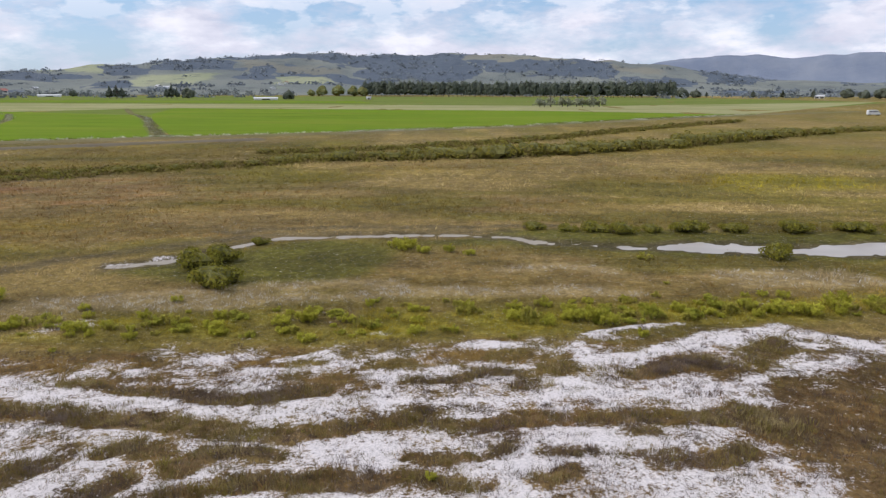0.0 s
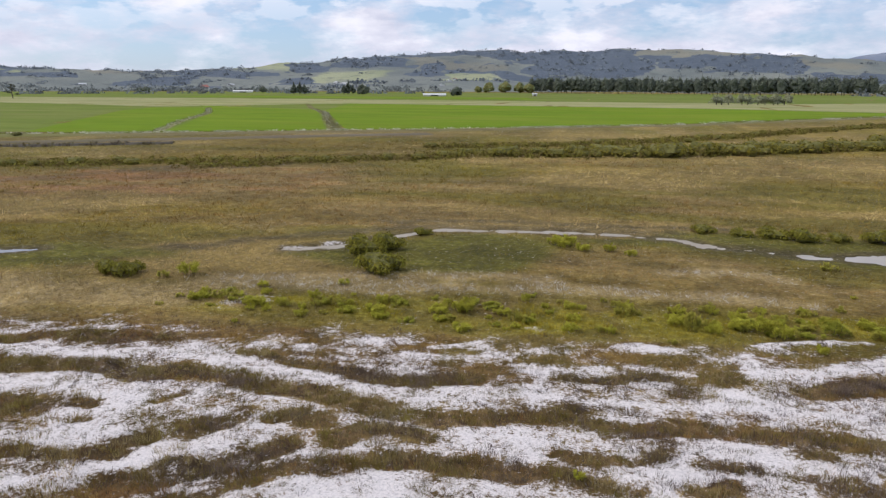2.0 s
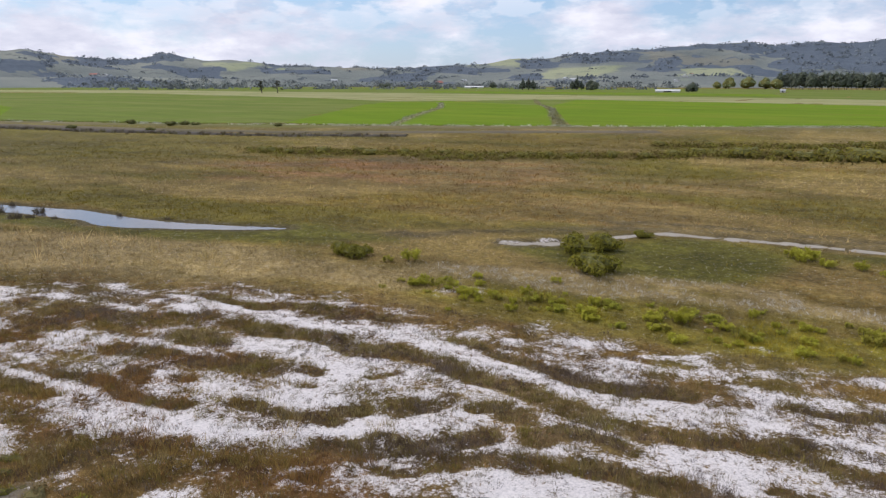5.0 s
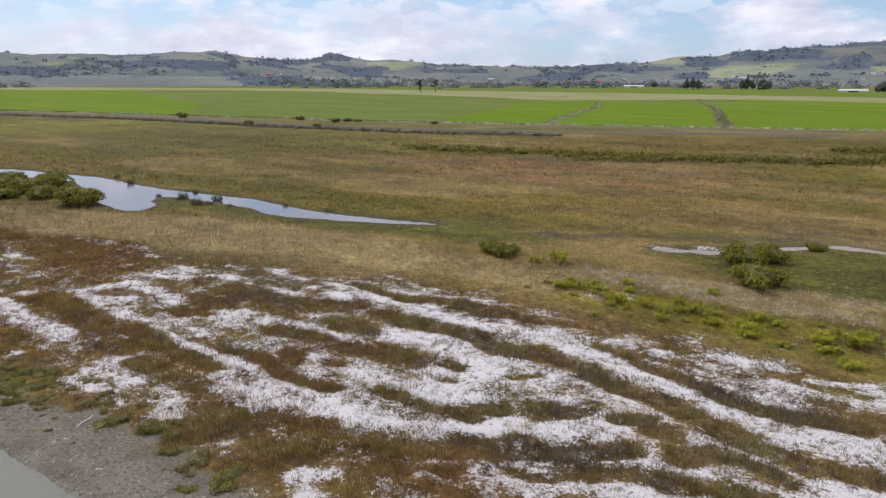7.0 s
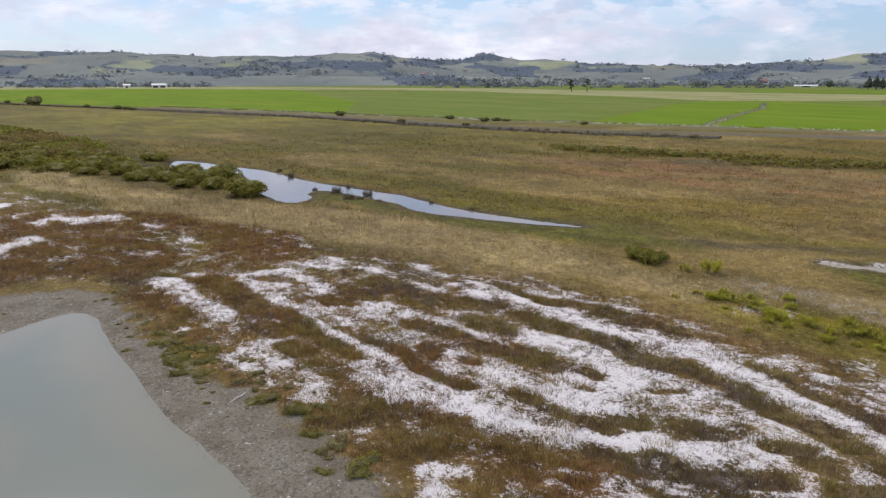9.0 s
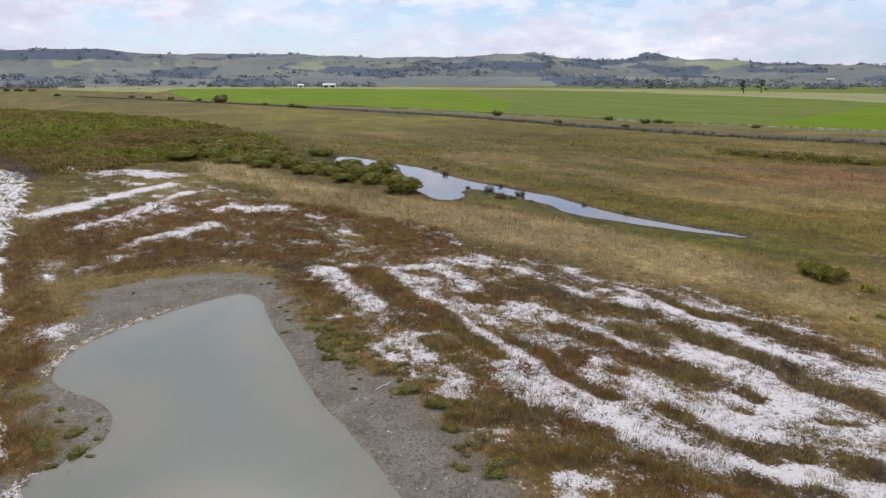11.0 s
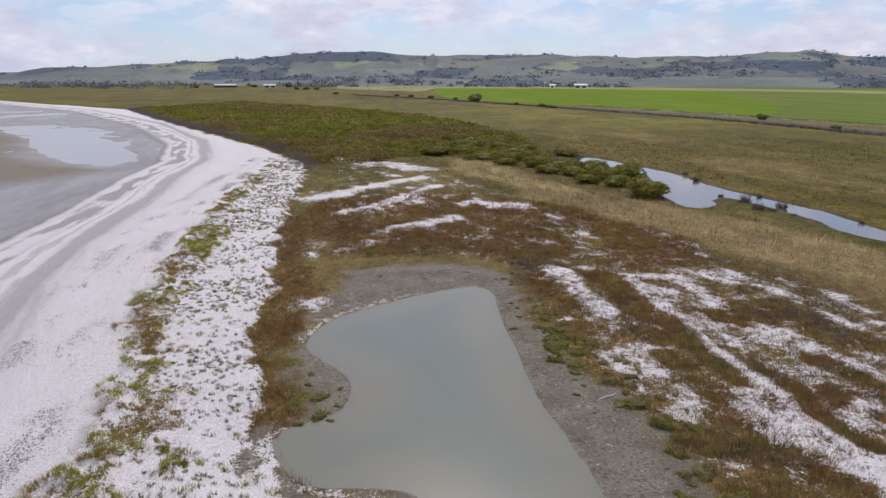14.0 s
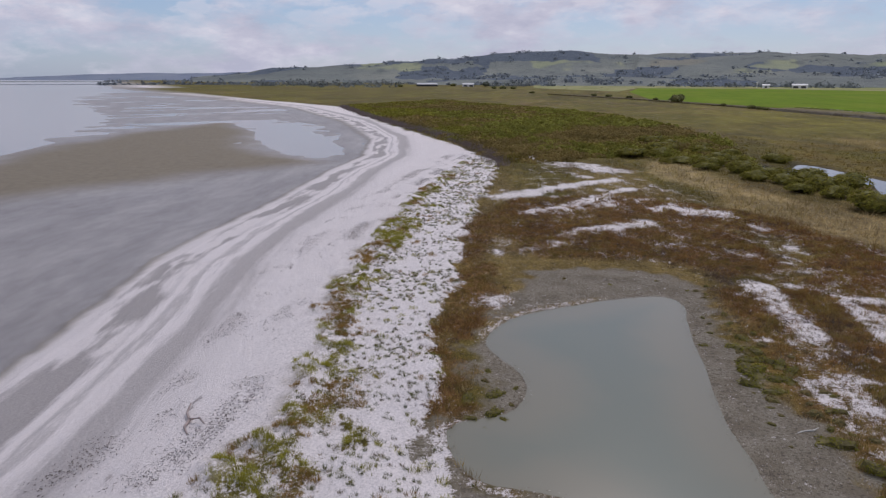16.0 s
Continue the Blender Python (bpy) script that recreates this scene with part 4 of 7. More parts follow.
lagoon_sheet()
sheet("creek_water", ((-116, 18), (-36, 18), (-36, 47), (-116, 47)), -0.1, M_CREEK, "tidal creek water mirroring the sky", "water")
M_STREAM = water_material("muddy stream water", (0.3, 0.255, 0.19), (0.38, 0.325, 0.25), 0.4, 0.1, 4.0, 0.15)
sheet("pool_water", ((12, 46), (54, 46), (54, 61), (12, 61)), -0.105, M_POOL, "shallow pale pool water in the marsh", "water")
sheet("stream_water", ((-26, 46), (12, 46), (12, 61), (-26, 61)), -0.105, M_STREAM, "thin muddy tan stream through the marsh", "water")
sheet("sea_water", ((300, -12), (-10, -20.5), (-60, -31.5), (-110, -37), (-142, -48), (-200, -76), (-290, -134), (-530, -355), (-1140, -850), (-3700, -2790), (-4300, -4300), (4300, -4300), (4300, -12)),
      -0.52, M_SEA, "calm grey shallow sea over tidal flats", "water")

# ---- far land: paddocks, banks and hills ----
def grass_material(name, low, high, dry):
    n = Nodes(name)
    a = n.noise(0.012, 6, 0.62, stretch=(1.0, 2.2, 1.0))
    b = n.noise(0.11, 7, 0.68, stretch=(0.5, 1.4, 1.0))
    col = n.ramp(b, (0.3, low), (0.7, high))
    col = n.mix(n.step(a, 0.44, 0.7), col, dry)
    col = n.mix(1.0, col, n.ramp(n.noise(0.028, 6, 0.7, stretch=(0.35, 2.0, 1.0)), (0.34, 0.88), (0.66, 1.1)), "MULTIPLY")
    n.bump(n.noise(2.0, 4), 0.4, 0.1)
    return n.done(col, 0.95, 0.05)


M_LUSH = grass_material("lush green pasture", (0.11, 0.182, 0.005), (0.155, 0.235, 0.01), (0.18, 0.225, 0.018))
M_DULL = grass_material("duller grazed pasture", (0.115, 0.16, 0.022), (0.16, 0.2, 0.036), (0.19, 0.2, 0.055))
M_HAY = grass_material("pale dry pasture", (0.26, 0.255, 0.11), (0.36, 0.34, 0.165), (0.22, 0.235, 0.08))
M_BROWNGRASS = grass_material("rank brown roadside grass", (0.15, 0.125, 0.058), (0.225, 0.19, 0.095), (0.165, 0.165, 0.055))
M_WEEDY = grass_material("weedy drain growth", (0.1, 0.1, 0.03), (0.17, 0.16, 0.055), (0.2, 0.17, 0.08))
M_TRACK = grass_material("grey gravel and mud track", (0.13, 0.108, 0.076), (0.18, 0.152, 0.108), (0.145, 0.128, 0.07))


def slab(name, outline, z, mat, label, category):
    """A low, flat-topped piece of land with sloping sides."""
    bm = bmesh.new()
    mid = sum((Vector((x, y, 0)) for x, y in outline), Vector()) / len(outline)
    top = [bm.verts.new((x, y, z)) for x, y in outline]
    low = [bm.verts.new((x + (x - mid.x) * 0.004, y + (y - mid.y) * 0.004, -0.3)) for x, y in outline]
    f = bm.faces.new(top)
    f.normal_update()
    if f.normal.z < 0:
        f.normal_flip()
    for i in range(len(top)):
        j = (i + 1) % len(top)
        bm.faces.new((top[i], low[i], low[j], top[j]))
    bmesh.ops.triangulate(bm, faces=[f])
    me = bpy.data.meshes.new(name)
    bm.to_mesh(me)
    bm.free()
    me.materials.append(mat)
    return tagged(new(name, me), label, category, kind="structure")


def band(name, pts, width, height, mat, label, category, wobble=0.0):
    """A long low bank or track along a line."""
    rows = []
    r = random.Random(name)
    fine = []
    for (ax, ay), (bx, by) in zip(pts[:-1], pts[1:]):
        k = max(1, int(math.hypot(bx - ax, by - ay) / 6))
        fine += [(ax + (bx - ax) * i / k, ay + (by - ay) * i / k) for i in range(k)]
    fine.append(pts[-1])
    bm = bmesh.new()
    for i, p in enumerate(fine):
        a, b = Vector(fine[max(i - 1, 0)]), Vector(fine[min(i + 1, len(fine) - 1)])
        d = (b - a).normalized()
        nrm = Vector((-d.y, d.x))
        w = width * (1 + wobble * r.uniform(-1, 1))
        h = height * (1 + wobble * r.uniform(-0.6, 0.6))
        ring = [bm.verts.new((p[0] + nrm.x * w * s, p[1] + nrm.y * w * s, z)) for s, z in ((-0.7, -0.15), (-0.42, h * 0.9), (0, h), (0.42, h * 0.9), (0.7, -0.15))]
        rows.append(ring)
    for a, b in zip(rows[:-1], rows[1:]):
        for k in range(4):
            bm.faces.new((a[k], b[k], b[k + 1], a[k + 1]))
    for f in bm.faces:
        f.smooth = True
        f.normal_update()
    if sum(f.normal.z for f in bm.faces) < 0:
        bmesh.ops.reverse_faces(bm, faces=bm.faces)
    me = bpy.data.meshes.new(name)
    bm.to_mesh(me)
    bm.free()
    me.materials.append(mat)
    return tagged(new(name, me), label, category, kind="structure")


slab("plain", ((-330, 96), (-224, 125), (-111, 166), (-72, 186), (-30, 209), (20, 241), (92, 311), (150, 360), (430, 690), (310, 1060), (-500, 1080), (-1320, 720), (-1510, 330), (-985, 60)), 0.03, M_DULL, "wide flat grazed plain behind the marsh", "field")
slab("paddock", ((-102.9, 166), (-72.5, 176), (-123, 290), (-138, 322), (-228, 368), (-205, 335), (-165, 275), (-110.5, 160.5)), 0.10, M_LUSH, "lush bright green flat paddock", "field")
slab("paddock", ((-67.6, 178), (-28.9, 199), (21, 233), (95, 305), (140, 345), (60, 392), (-58, 420), (-161, 430), (-132, 320), (-118, 290)), 0.10, M_LUSH, "lush bright green flat paddock", "field")
slab("paddock", ((-144.2, 152), (-113, 158), (-165, 270), (-206, 338), (-231, 330), (-218, 287)), 0.12, M_LUSH, "lush green paddock beside a drain", "field")
slab("paddock", ((-150, 152), (-220, 287), (-236, 332), (-330, 372), (-600, 420), (-760, 318), (-324, 168), (-221, 111), (-180, 129)), 0.08, M_DULL, "flat grazed paddock of dull green", "field")
slab("paddock", ((-224, 113), (-330, 176), (-760, 326), (-960, 200), (-980, 40), (-700, 20), (-450, 26), (-320, 78)), 0.09, M_LUSH, "lush bright green flat paddock", "field")
slab("paddock", ((-980, 40), (-960, 205), (-765, 335), (-600, 425), (-335, 378), (-240, 345), (-165, 440), (60, 400), (150, 352), (420, 700), (-240, 780), (-960, 800), (-1500, 330), (-1500, 40)), 0.04, M_HAY, "pale dry pasture across the plain", "field")
slab("paddock", ((-985, 38), (-720, 10), (-930, -92), (-1290, -128), (-1330, 42)), 0.05, M_HAY, "pale dry pasture below the hill foot", "field")
slab("paddock", ((-1200, 330), (-700, 560), (-240, 560), (120, 520), (400, 690), (300, 1000), (-500, 1050), (-1300, 700)), 0.05, M_DULL, "dull green pasture near the foothills", "field")
slab("paddock", ((-400, 610), (-60, 600), (-80, 690), (-420, 700)), 0.09, M_LUSH, "bright green strip of far pasture", "field")

band("verge", ((-330, 76), (-224, 110), (-157, 133), (-111, 153), (-72, 175), (-30, 196), (20, 229), (92, 298), (150, 345), (230, 400)), 7.0, 0.25, M_BROWNGRASS, "rank pale grass verge along the paddocks", "verge", 0.3)
band("gravel_track", ((-560, -30), (-446, 25), (-365, 53), (-303, 75), (-214, 104), (-160, 113), (-122, 124), (-92, 142), (-70, 157), (-44, 173)), 6.0, 0.2, M_TRACK, "grey farm track beside a drain", "track", 0.15)
band("drain_bank", ((-300, 66), (-214, 96), (-160, 105), (-118, 115), (-88, 131)), 4.0, 0.35, plain("dark drain mud", (0.06, 0.05, 0.035), 0.9, 0.4, 0.6), "dark muddy drain bank with rank weeds", "bank", 0.5)
band("field_drain", ((-70, 177), (-95, 232), (-120, 290), (-150, 345), (-185, 420)), 3.0, 0.22, M_WEEDY, "brown weedy drain between green paddocks", "drain", 0.35)
band("field_drain", ((-112, 159), (-140, 215), (-165, 272), (-200, 330)), 1.9, 0.2, M_HAY, "pale grassy drain between green paddocks", "drain", 0.35)


RIDGES = []


def ridge(distance, depth, *crest):
    """A line of hills: its distance and depth, and pairs of bearing (left of +y) and rise of the crest, in degrees."""
    az, rise = np.array(crest[0::2]), np.array(crest[1::2])
    o = np.argsort(az)
    RIDGES.append((distance, depth, np.radians(az[o]), np.tan(np.radians(rise[o])) * distance))


ridge(2450, 620, 44.2, 1.1, 38.2, 0.93, 33.9, 0.9, 31.3, 1.08, 28, 1.22, 25.8, 1.57, 22.5, 1.68, 20.5, 1.98, 16.6, 2.2, 13.2, 2.46, 10.3, 2.58, 8.4, 2.6, 6.4, 2.48, 3.7, 2.55, 1.5, 2.55,
      -0.7, 2.7, -3, 2.56, -5, 2.62, -7, 2.5, -9.4, 2.26, -11.6, 2.13, -15.8, 1.87, -19.4, 1.55, -24, 0.9, -30, 0.7, -48, 0.6)
ridge(2500, 600, 88, 1.8, 86.4, 1.85, 84.5, 1.88, 82, 1.84, 79.4, 1.9, 76.5, 1.78, 72.6, 1.64, 69.6, 1.72, 66.5, 1.66, 63.9, 1.87, 61.1, 2.02, 59.2, 1.75, 57.8, 1.56, 54.9, 1.4, 53.3, 1.5, 52.3, 1.85, 51.5, 1.86, 50.6, 1.66, 49.3, 1.43,
      47.3, 1.46, 45.5, 1.3, 44.2, 1.15, 40, 0.85)
ridge(2600, 560, 80, 1.5, 84, 1.72, 89.7, 1.84, 92, 2.0, 93.9, 2.12, 96, 2.06, 97.9, 1.94, 99.5, 1.78, 101.7, 1.54, 103.2, 1.5, 105.3, 1.32, 108.4, 1.15, 110.5, 1.02, 112.7, 0.87, 116.1, 0.77, 118, 0.5, 122, 0.25)
ridge(4100, 260, 140, 0.0, 134, 0.08, 129, 0.28, 125.4, 0.38, 122, 0.4, 119.4, 0.43, 116, 0.5, 112, 0.7, 106, 0.6)
ridge(4050, 280, -14, 1.6, -15.8, 1.88, -17.8, 2.15, -19.5, 2.3, -21.7, 2.42, -23.2, 2.45, -25.4, 2.14, -26.5, 2.25, -28.2, 2.4, -31.2, 2.44, -36, 2.3, -48, 2.1)
# low terraces in front
ridge(1480, 230, 104, 0.2, 98, 0.5, 92, 0.55, 86, 0.5, 80, 0.55, 74, 0.62, 68, 0.6, 62, 0.55, 56, 0.6, 50, 0.5, 44, 0.38, 38, 0.25, 30, 0.3, 24, 0.4, 18, 0.62, 14, 0.7, 10, 0.72, 5, 0.4, 0, 0.2, -10, 0.3, -20, 0.35, -30, 0.3)


def hill_form(az, r):
    x, y = -np.sin(az) * r, np.cos(az) * r
    warp = (fbm(x, y, 700, 3, 151) - 0.5)
    total = np.full(az.shape, -8.0)
    for k, (d, depth, bearings, crest) in enumerate(RIDGES):
        top = np.interp(az, bearings, crest, left=0, right=0)
        top = top * (1 + 0.16 * (fbm(az * 800, az * 0 + k * 50, 30, 4, 171) - 0.5))
        away = (r - d - warp * depth * 0.9) / depth
        spur = 0.5 + 0.5 * fbm(x, y, 330, 4, 160 + k)
        body = np.exp(-np.abs(away) ** 1.6 * np.where(away < 0, 1.0 / spur, 1.4))
        total = np.maximum(total, top * body * np.where(np.abs(away) < 0.12, 1, 0.93 + 0.07 * body) - 8 * (1 - body))
    gully = np.abs(fbm(x, y, 210, 4, 131) - 0.5) * 2
    return total - gully * 0.16 * np.clip(total, 0, 60) * smooth(0.0, 1.0, gully + 0.3) + (fbm(x, y, 120, 4, 101) - 0.5) * 0.06 * np.clip(total, 0, 80)


# the crests stand as high as they are seen from the spit
CAL_AZ = np.radians(np.arange(-49, 143, 0.33))
CAL_R = np.linspace(1200, 4400, 130)
ca, cr_ = np.meshgrid(CAL_AZ, CAL_R)
cz = hill_form(ca.ravel(), cr_.ravel()).reshape(ca.shape)
seen = ((cz - 12) / cr_).max(0)
wanted = np.max([np.interp(CAL_AZ, b, c / d, left=0, right=0) for d, _, b, c in RIDGES], 0)
LIFT = np.clip((wanted + 0.006) / np.maximum(seen + 0.006, 0.002), 0.7, 1.7)
LIFT = np.convolve(np.pad(LIFT, 5, "edge"), np.ones(11) / 11, "valid")


def hill_height(az, r):
    z = hill_form(az, r)
    return np.where(z > 0, z * np.interp(az, CAL_AZ, LIFT), z)


HILL_COVER = []


def cover_patch(kind, left, right, low, high):
    """A block of wood or pasture on the hills, by the bearings and rises that bound it as seen from the spit."""
    HILL_COVER.append((kind, left, right, low, high))


for row in ((25.5, 22.3, 1.0, 1.45), (22.5, 17.2, 1.42, 2.1), (17, 6, 2.15, 2.8), (16.1, 13.4, 0.6, 1.62), (7.5, -2.2, 0.72, 2.65), (-2.4, -7, 1.2, 2.1), (-6.4, -12.6, 0.75, 2.05), (-19.6, -23.7, 0.5, 1.85),
            (106.7, 99.4, 1.1, 1.9), (99.6, 91.8, 1.42, 2.3), (90.7, 84.6, 0.0, 0.8), (105.4, 101.4, 0.0, 0.85), (64.6, 59.6, 0.7, 1.35), (57.6, 55.2, 0.9, 1.4), (53.1, 50.1, 1.2, 1.95), (68.2, 64.6, 0.8, 1.2),
            (32, 26, 0.5, 0.9), (46, 40, 0.5, 0.85), (76, 71, 0.5, 0.95), (-13, -18, 0.3, 0.9)):
    cover_patch(0, *row)
for row in ((22.4, 17.5, 0.2, 1.0), (13.5, 9.9, 0.18, 1.05), (28.7, 25.2, 1.12, 1.7), (95.2, 90.2, 0.7, 1.42), (82.9, 76.7, 0.55, 1.35), (108.7, 103.5, 0.5, 1.1), (54.7, 52.2, 1.5, 1.7), (72, 69, 1.0, 1.5), (48, 44, 0.9, 1.3)):
    cover_patch(1, *row)
for row in ((-7, -12.6, 2.05, 2.6), (-11.1, -17.1, 1.3, 1.9), (16.5, 8.5, 1.2, 2.15), (88.1, 83.7, 0.8, 1.42), (59.6, 56.8, 1.3, 1.9), (38, 30, 0.7, 1.2), (-2, -7, 2.1, 2.6)):
    cover_patch(2, *row)


def hill_cover(az, r, z):
    """Wood, bright sunny-toned pasture and tan pasture at places on the hills, each 0 to 1."""
    x, y = -np.sin(az) * r, np.cos(az) * r
    deg = np.degrees(az) + (fbm(x, y, 200, 4, 451) - 0.5) * 5.0
    rise = np.degrees(np.arctan((z - 12) / r)) + (fbm(x, y, 150, 4, 461) - 0.5) * 0.9
    out = [np.zeros(az.shape) for _ in range(3)]
    for kind, left, right, low, high in HILL_COVER:
        m = np.minimum(np.minimum(left - deg, deg - right) / 0.35, np.minimum(rise - low, high - rise) / 0.07)
        out[kind] = np.maximum(out[kind], smooth(-0.5, 0.5, m))
    out[1] = out[1] * smooth(0.36, 0.5, fbm(x, y, 130, 4, 481))
    out[2] = out[2] * smooth(0.34, 0.5, fbm(x, y, 130, 4, 491))
    lone = smooth(0.58, 0.65, fbm(x, y, 190, 5, 471)) * (1 - np.maximum(out[1], 0.7 * out[2]))
    out[0] = np.maximum(out[0], 0.9 * lone) * (1 - out[1])
    return out


def hill_material():
    n = Nodes("hazy hill pasture and woods")
    tone = n.noise(0.0022, 7, 0.6)
    wood, lit, tan = n.split(n.attr("hill_cover").outputs["Color"])[:3]
    small = n.noise(0.02, 6, 0.65)
    # distance haze put into the colours: pasture greyed, woods turned blue-grey
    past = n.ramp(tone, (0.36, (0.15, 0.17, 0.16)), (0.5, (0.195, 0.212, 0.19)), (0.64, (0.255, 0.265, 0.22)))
    # sunlit look of these pastures put into a brighter base colour
    past = n.mix(n.math("MULTIPLY", lit, 0.9), past, n.ramp(tone, (0.36, (0.255, 0.285, 0.165)), (0.62, (0.36, 0.37, 0.225))))
    past = n.mix(n.math("MULTIPLY", tan, 0.8), past, n.ramp(tone, (0.36, (0.2, 0.195, 0.155)), (0.62, (0.26, 0.245, 0.185))))
    past = n.mix(n.math("MULTIPLY", n.step(small, 0.54, 0.66), 0.7), past, (0.12, 0.135, 0.125))
    hazy_forest = n.ramp(n.noise(0.05, 5, 0.7), (0.3, (0.088, 0.11, 0.138)), (0.7, (0.125, 0.15, 0.175)))
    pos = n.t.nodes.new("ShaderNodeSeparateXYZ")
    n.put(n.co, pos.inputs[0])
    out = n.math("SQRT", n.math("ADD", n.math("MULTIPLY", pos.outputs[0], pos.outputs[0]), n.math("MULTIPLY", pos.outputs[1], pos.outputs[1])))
    # ridges past 3.3 km take a paler, bluer haze tone
    hazy_forest = n.mix(n.step(out, 3300.0, 3700.0), hazy_forest, n.ramp(n.noise(0.006, 6, 0.6), (0.35, (0.19, 0.225, 0.29)), (0.65, (0.25, 0.28, 0.33))))
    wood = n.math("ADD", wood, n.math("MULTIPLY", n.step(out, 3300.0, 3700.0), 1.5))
    ragged = n.math("ADD", wood, n.math("MULTIPLY", n.math("SUBTRACT", n.noise(0.03, 6, 0.7), 0.5), 0.9))
    col = n.mix(n.step(ragged, 0.4, 0.6), past, hazy_forest)
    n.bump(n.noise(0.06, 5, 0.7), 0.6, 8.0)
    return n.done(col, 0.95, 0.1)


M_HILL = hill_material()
h_az = np.radians(np.linspace(-48, 142, 900))
h_r = np.r_[np.linspace(1150, 3400, 90), np.linspace(3450, 4500, 22)]
HA, HR = np.meshgrid(h_az, h_r)
HZ = hill_height(HA.ravel(), HR.ravel())
n_a, n_r = len(h_az), len(h_r)
jy, jx = np.mgrid[0:n_r - 1, 0:n_a - 1]
j0 = (jy * n_a + jx).ravel()
hq = np.stack([j0, j0 + n_a, j0 + n_a + 1, j0 + 1], 1)
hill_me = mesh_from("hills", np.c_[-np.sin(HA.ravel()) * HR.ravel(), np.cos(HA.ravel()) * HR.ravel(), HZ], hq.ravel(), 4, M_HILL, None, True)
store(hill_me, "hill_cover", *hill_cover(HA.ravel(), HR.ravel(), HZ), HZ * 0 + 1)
tagged(new("hills", hill_me), "rolling farmed hills with pasture and dark woods, haze-tinted", "hills", kind="structure")


# ---- plants as scattered stuff ----
def tufts(name, x, y, z, tall, spread, blades, width, tint, label, category, lean=0.5, mat=None):
    """Clumps of thin blades, all in one mesh of kind stuff."""
    n = len(x)
    k = n * blades
    X, Y, Z = (np.repeat(v, blades) for v in (x, y, z))
    T, S = np.repeat(tall, blades), np.repeat(spread, blades)
    W = np.repeat(np.broadcast_to(width, (n,)), blades)
    a, q = rng.uniform(0, math.tau, k), np.sqrt(rng.uniform(0, 1, k))
    bx, by = X + np.cos(a) * q * S * 0.6, Y + np.sin(a) * q * S * 0.6
    t = T * rng.uniform(0.55, 1.1, k)
    out = lean * rng.uniform(0.2, 1.2, k) * T
    tx, ty = bx + np.cos(a) * out + rng.normal(0, 0.12, k) * T, by + np.sin(a) * out + rng.normal(0, 0.12, k) * T
    f = rng.uniform(0, math.tau, k)
    wx, wy = np.cos(f) * W * 0.5, np.sin(f) * W * 0.5
    v = np.empty((k, 3, 3), np.float32)
    v[:, 0] = np.stack([bx - wx, by - wy, Z - 0.03], 1)
    v[:, 1] = np.stack([bx + wx, by + wy, Z - 0.03], 1)
    v[:, 2] = np.stack([tx, ty, Z + t], 1)
    c = np.repeat(np.repeat(tint, blades, 0), 3, 0)
    me = mesh_from(name, v.reshape(-1, 3), np.arange(k * 3), 3, mat or M_BLADE, c)
    return tagged(new(name, me), label, category, kind="stuff")


def scatter(n, x0, x1, y0, y1):
    return rng.uniform(x0, x1, n), rng.uniform(y0, y1, n)


def sprinkle(n, r0, r1, a0, a1, power=0.5):
    """Random places over a sector of the marsh round the spit's end, thinning outwards."""
    r = r0 + (r1 - r0) * rng.uniform(0, 1, n) ** (1 / (2 * power + 0.4))
    a = np.radians(rng.uniform(a0, a1, n))
    return -np.sin(a) * r, np.cos(a) * r


def mixed(*pairs):
    """Blend of plant colours by weights."""
    total = sum(w for w, _ in pairs) + 1e-6
    return sum((w / total)[:, None] * np.array(c)[None] for w, c in pairs)


GRASSY = (0.145, 0.142, 0.015)
OLIVE, PALE, RUSTY, LIME, SAGE, DARKG, BROWN = (0.22, 0.178, 0.032), (0.48, 0.425, 0.24), (0.24, 0.128, 0.042), (0.38, 0.36, 0.028), (0.21, 0.185, 0.095), (0.14, 0.128, 0.016), (0.2, 0.135, 0.075)


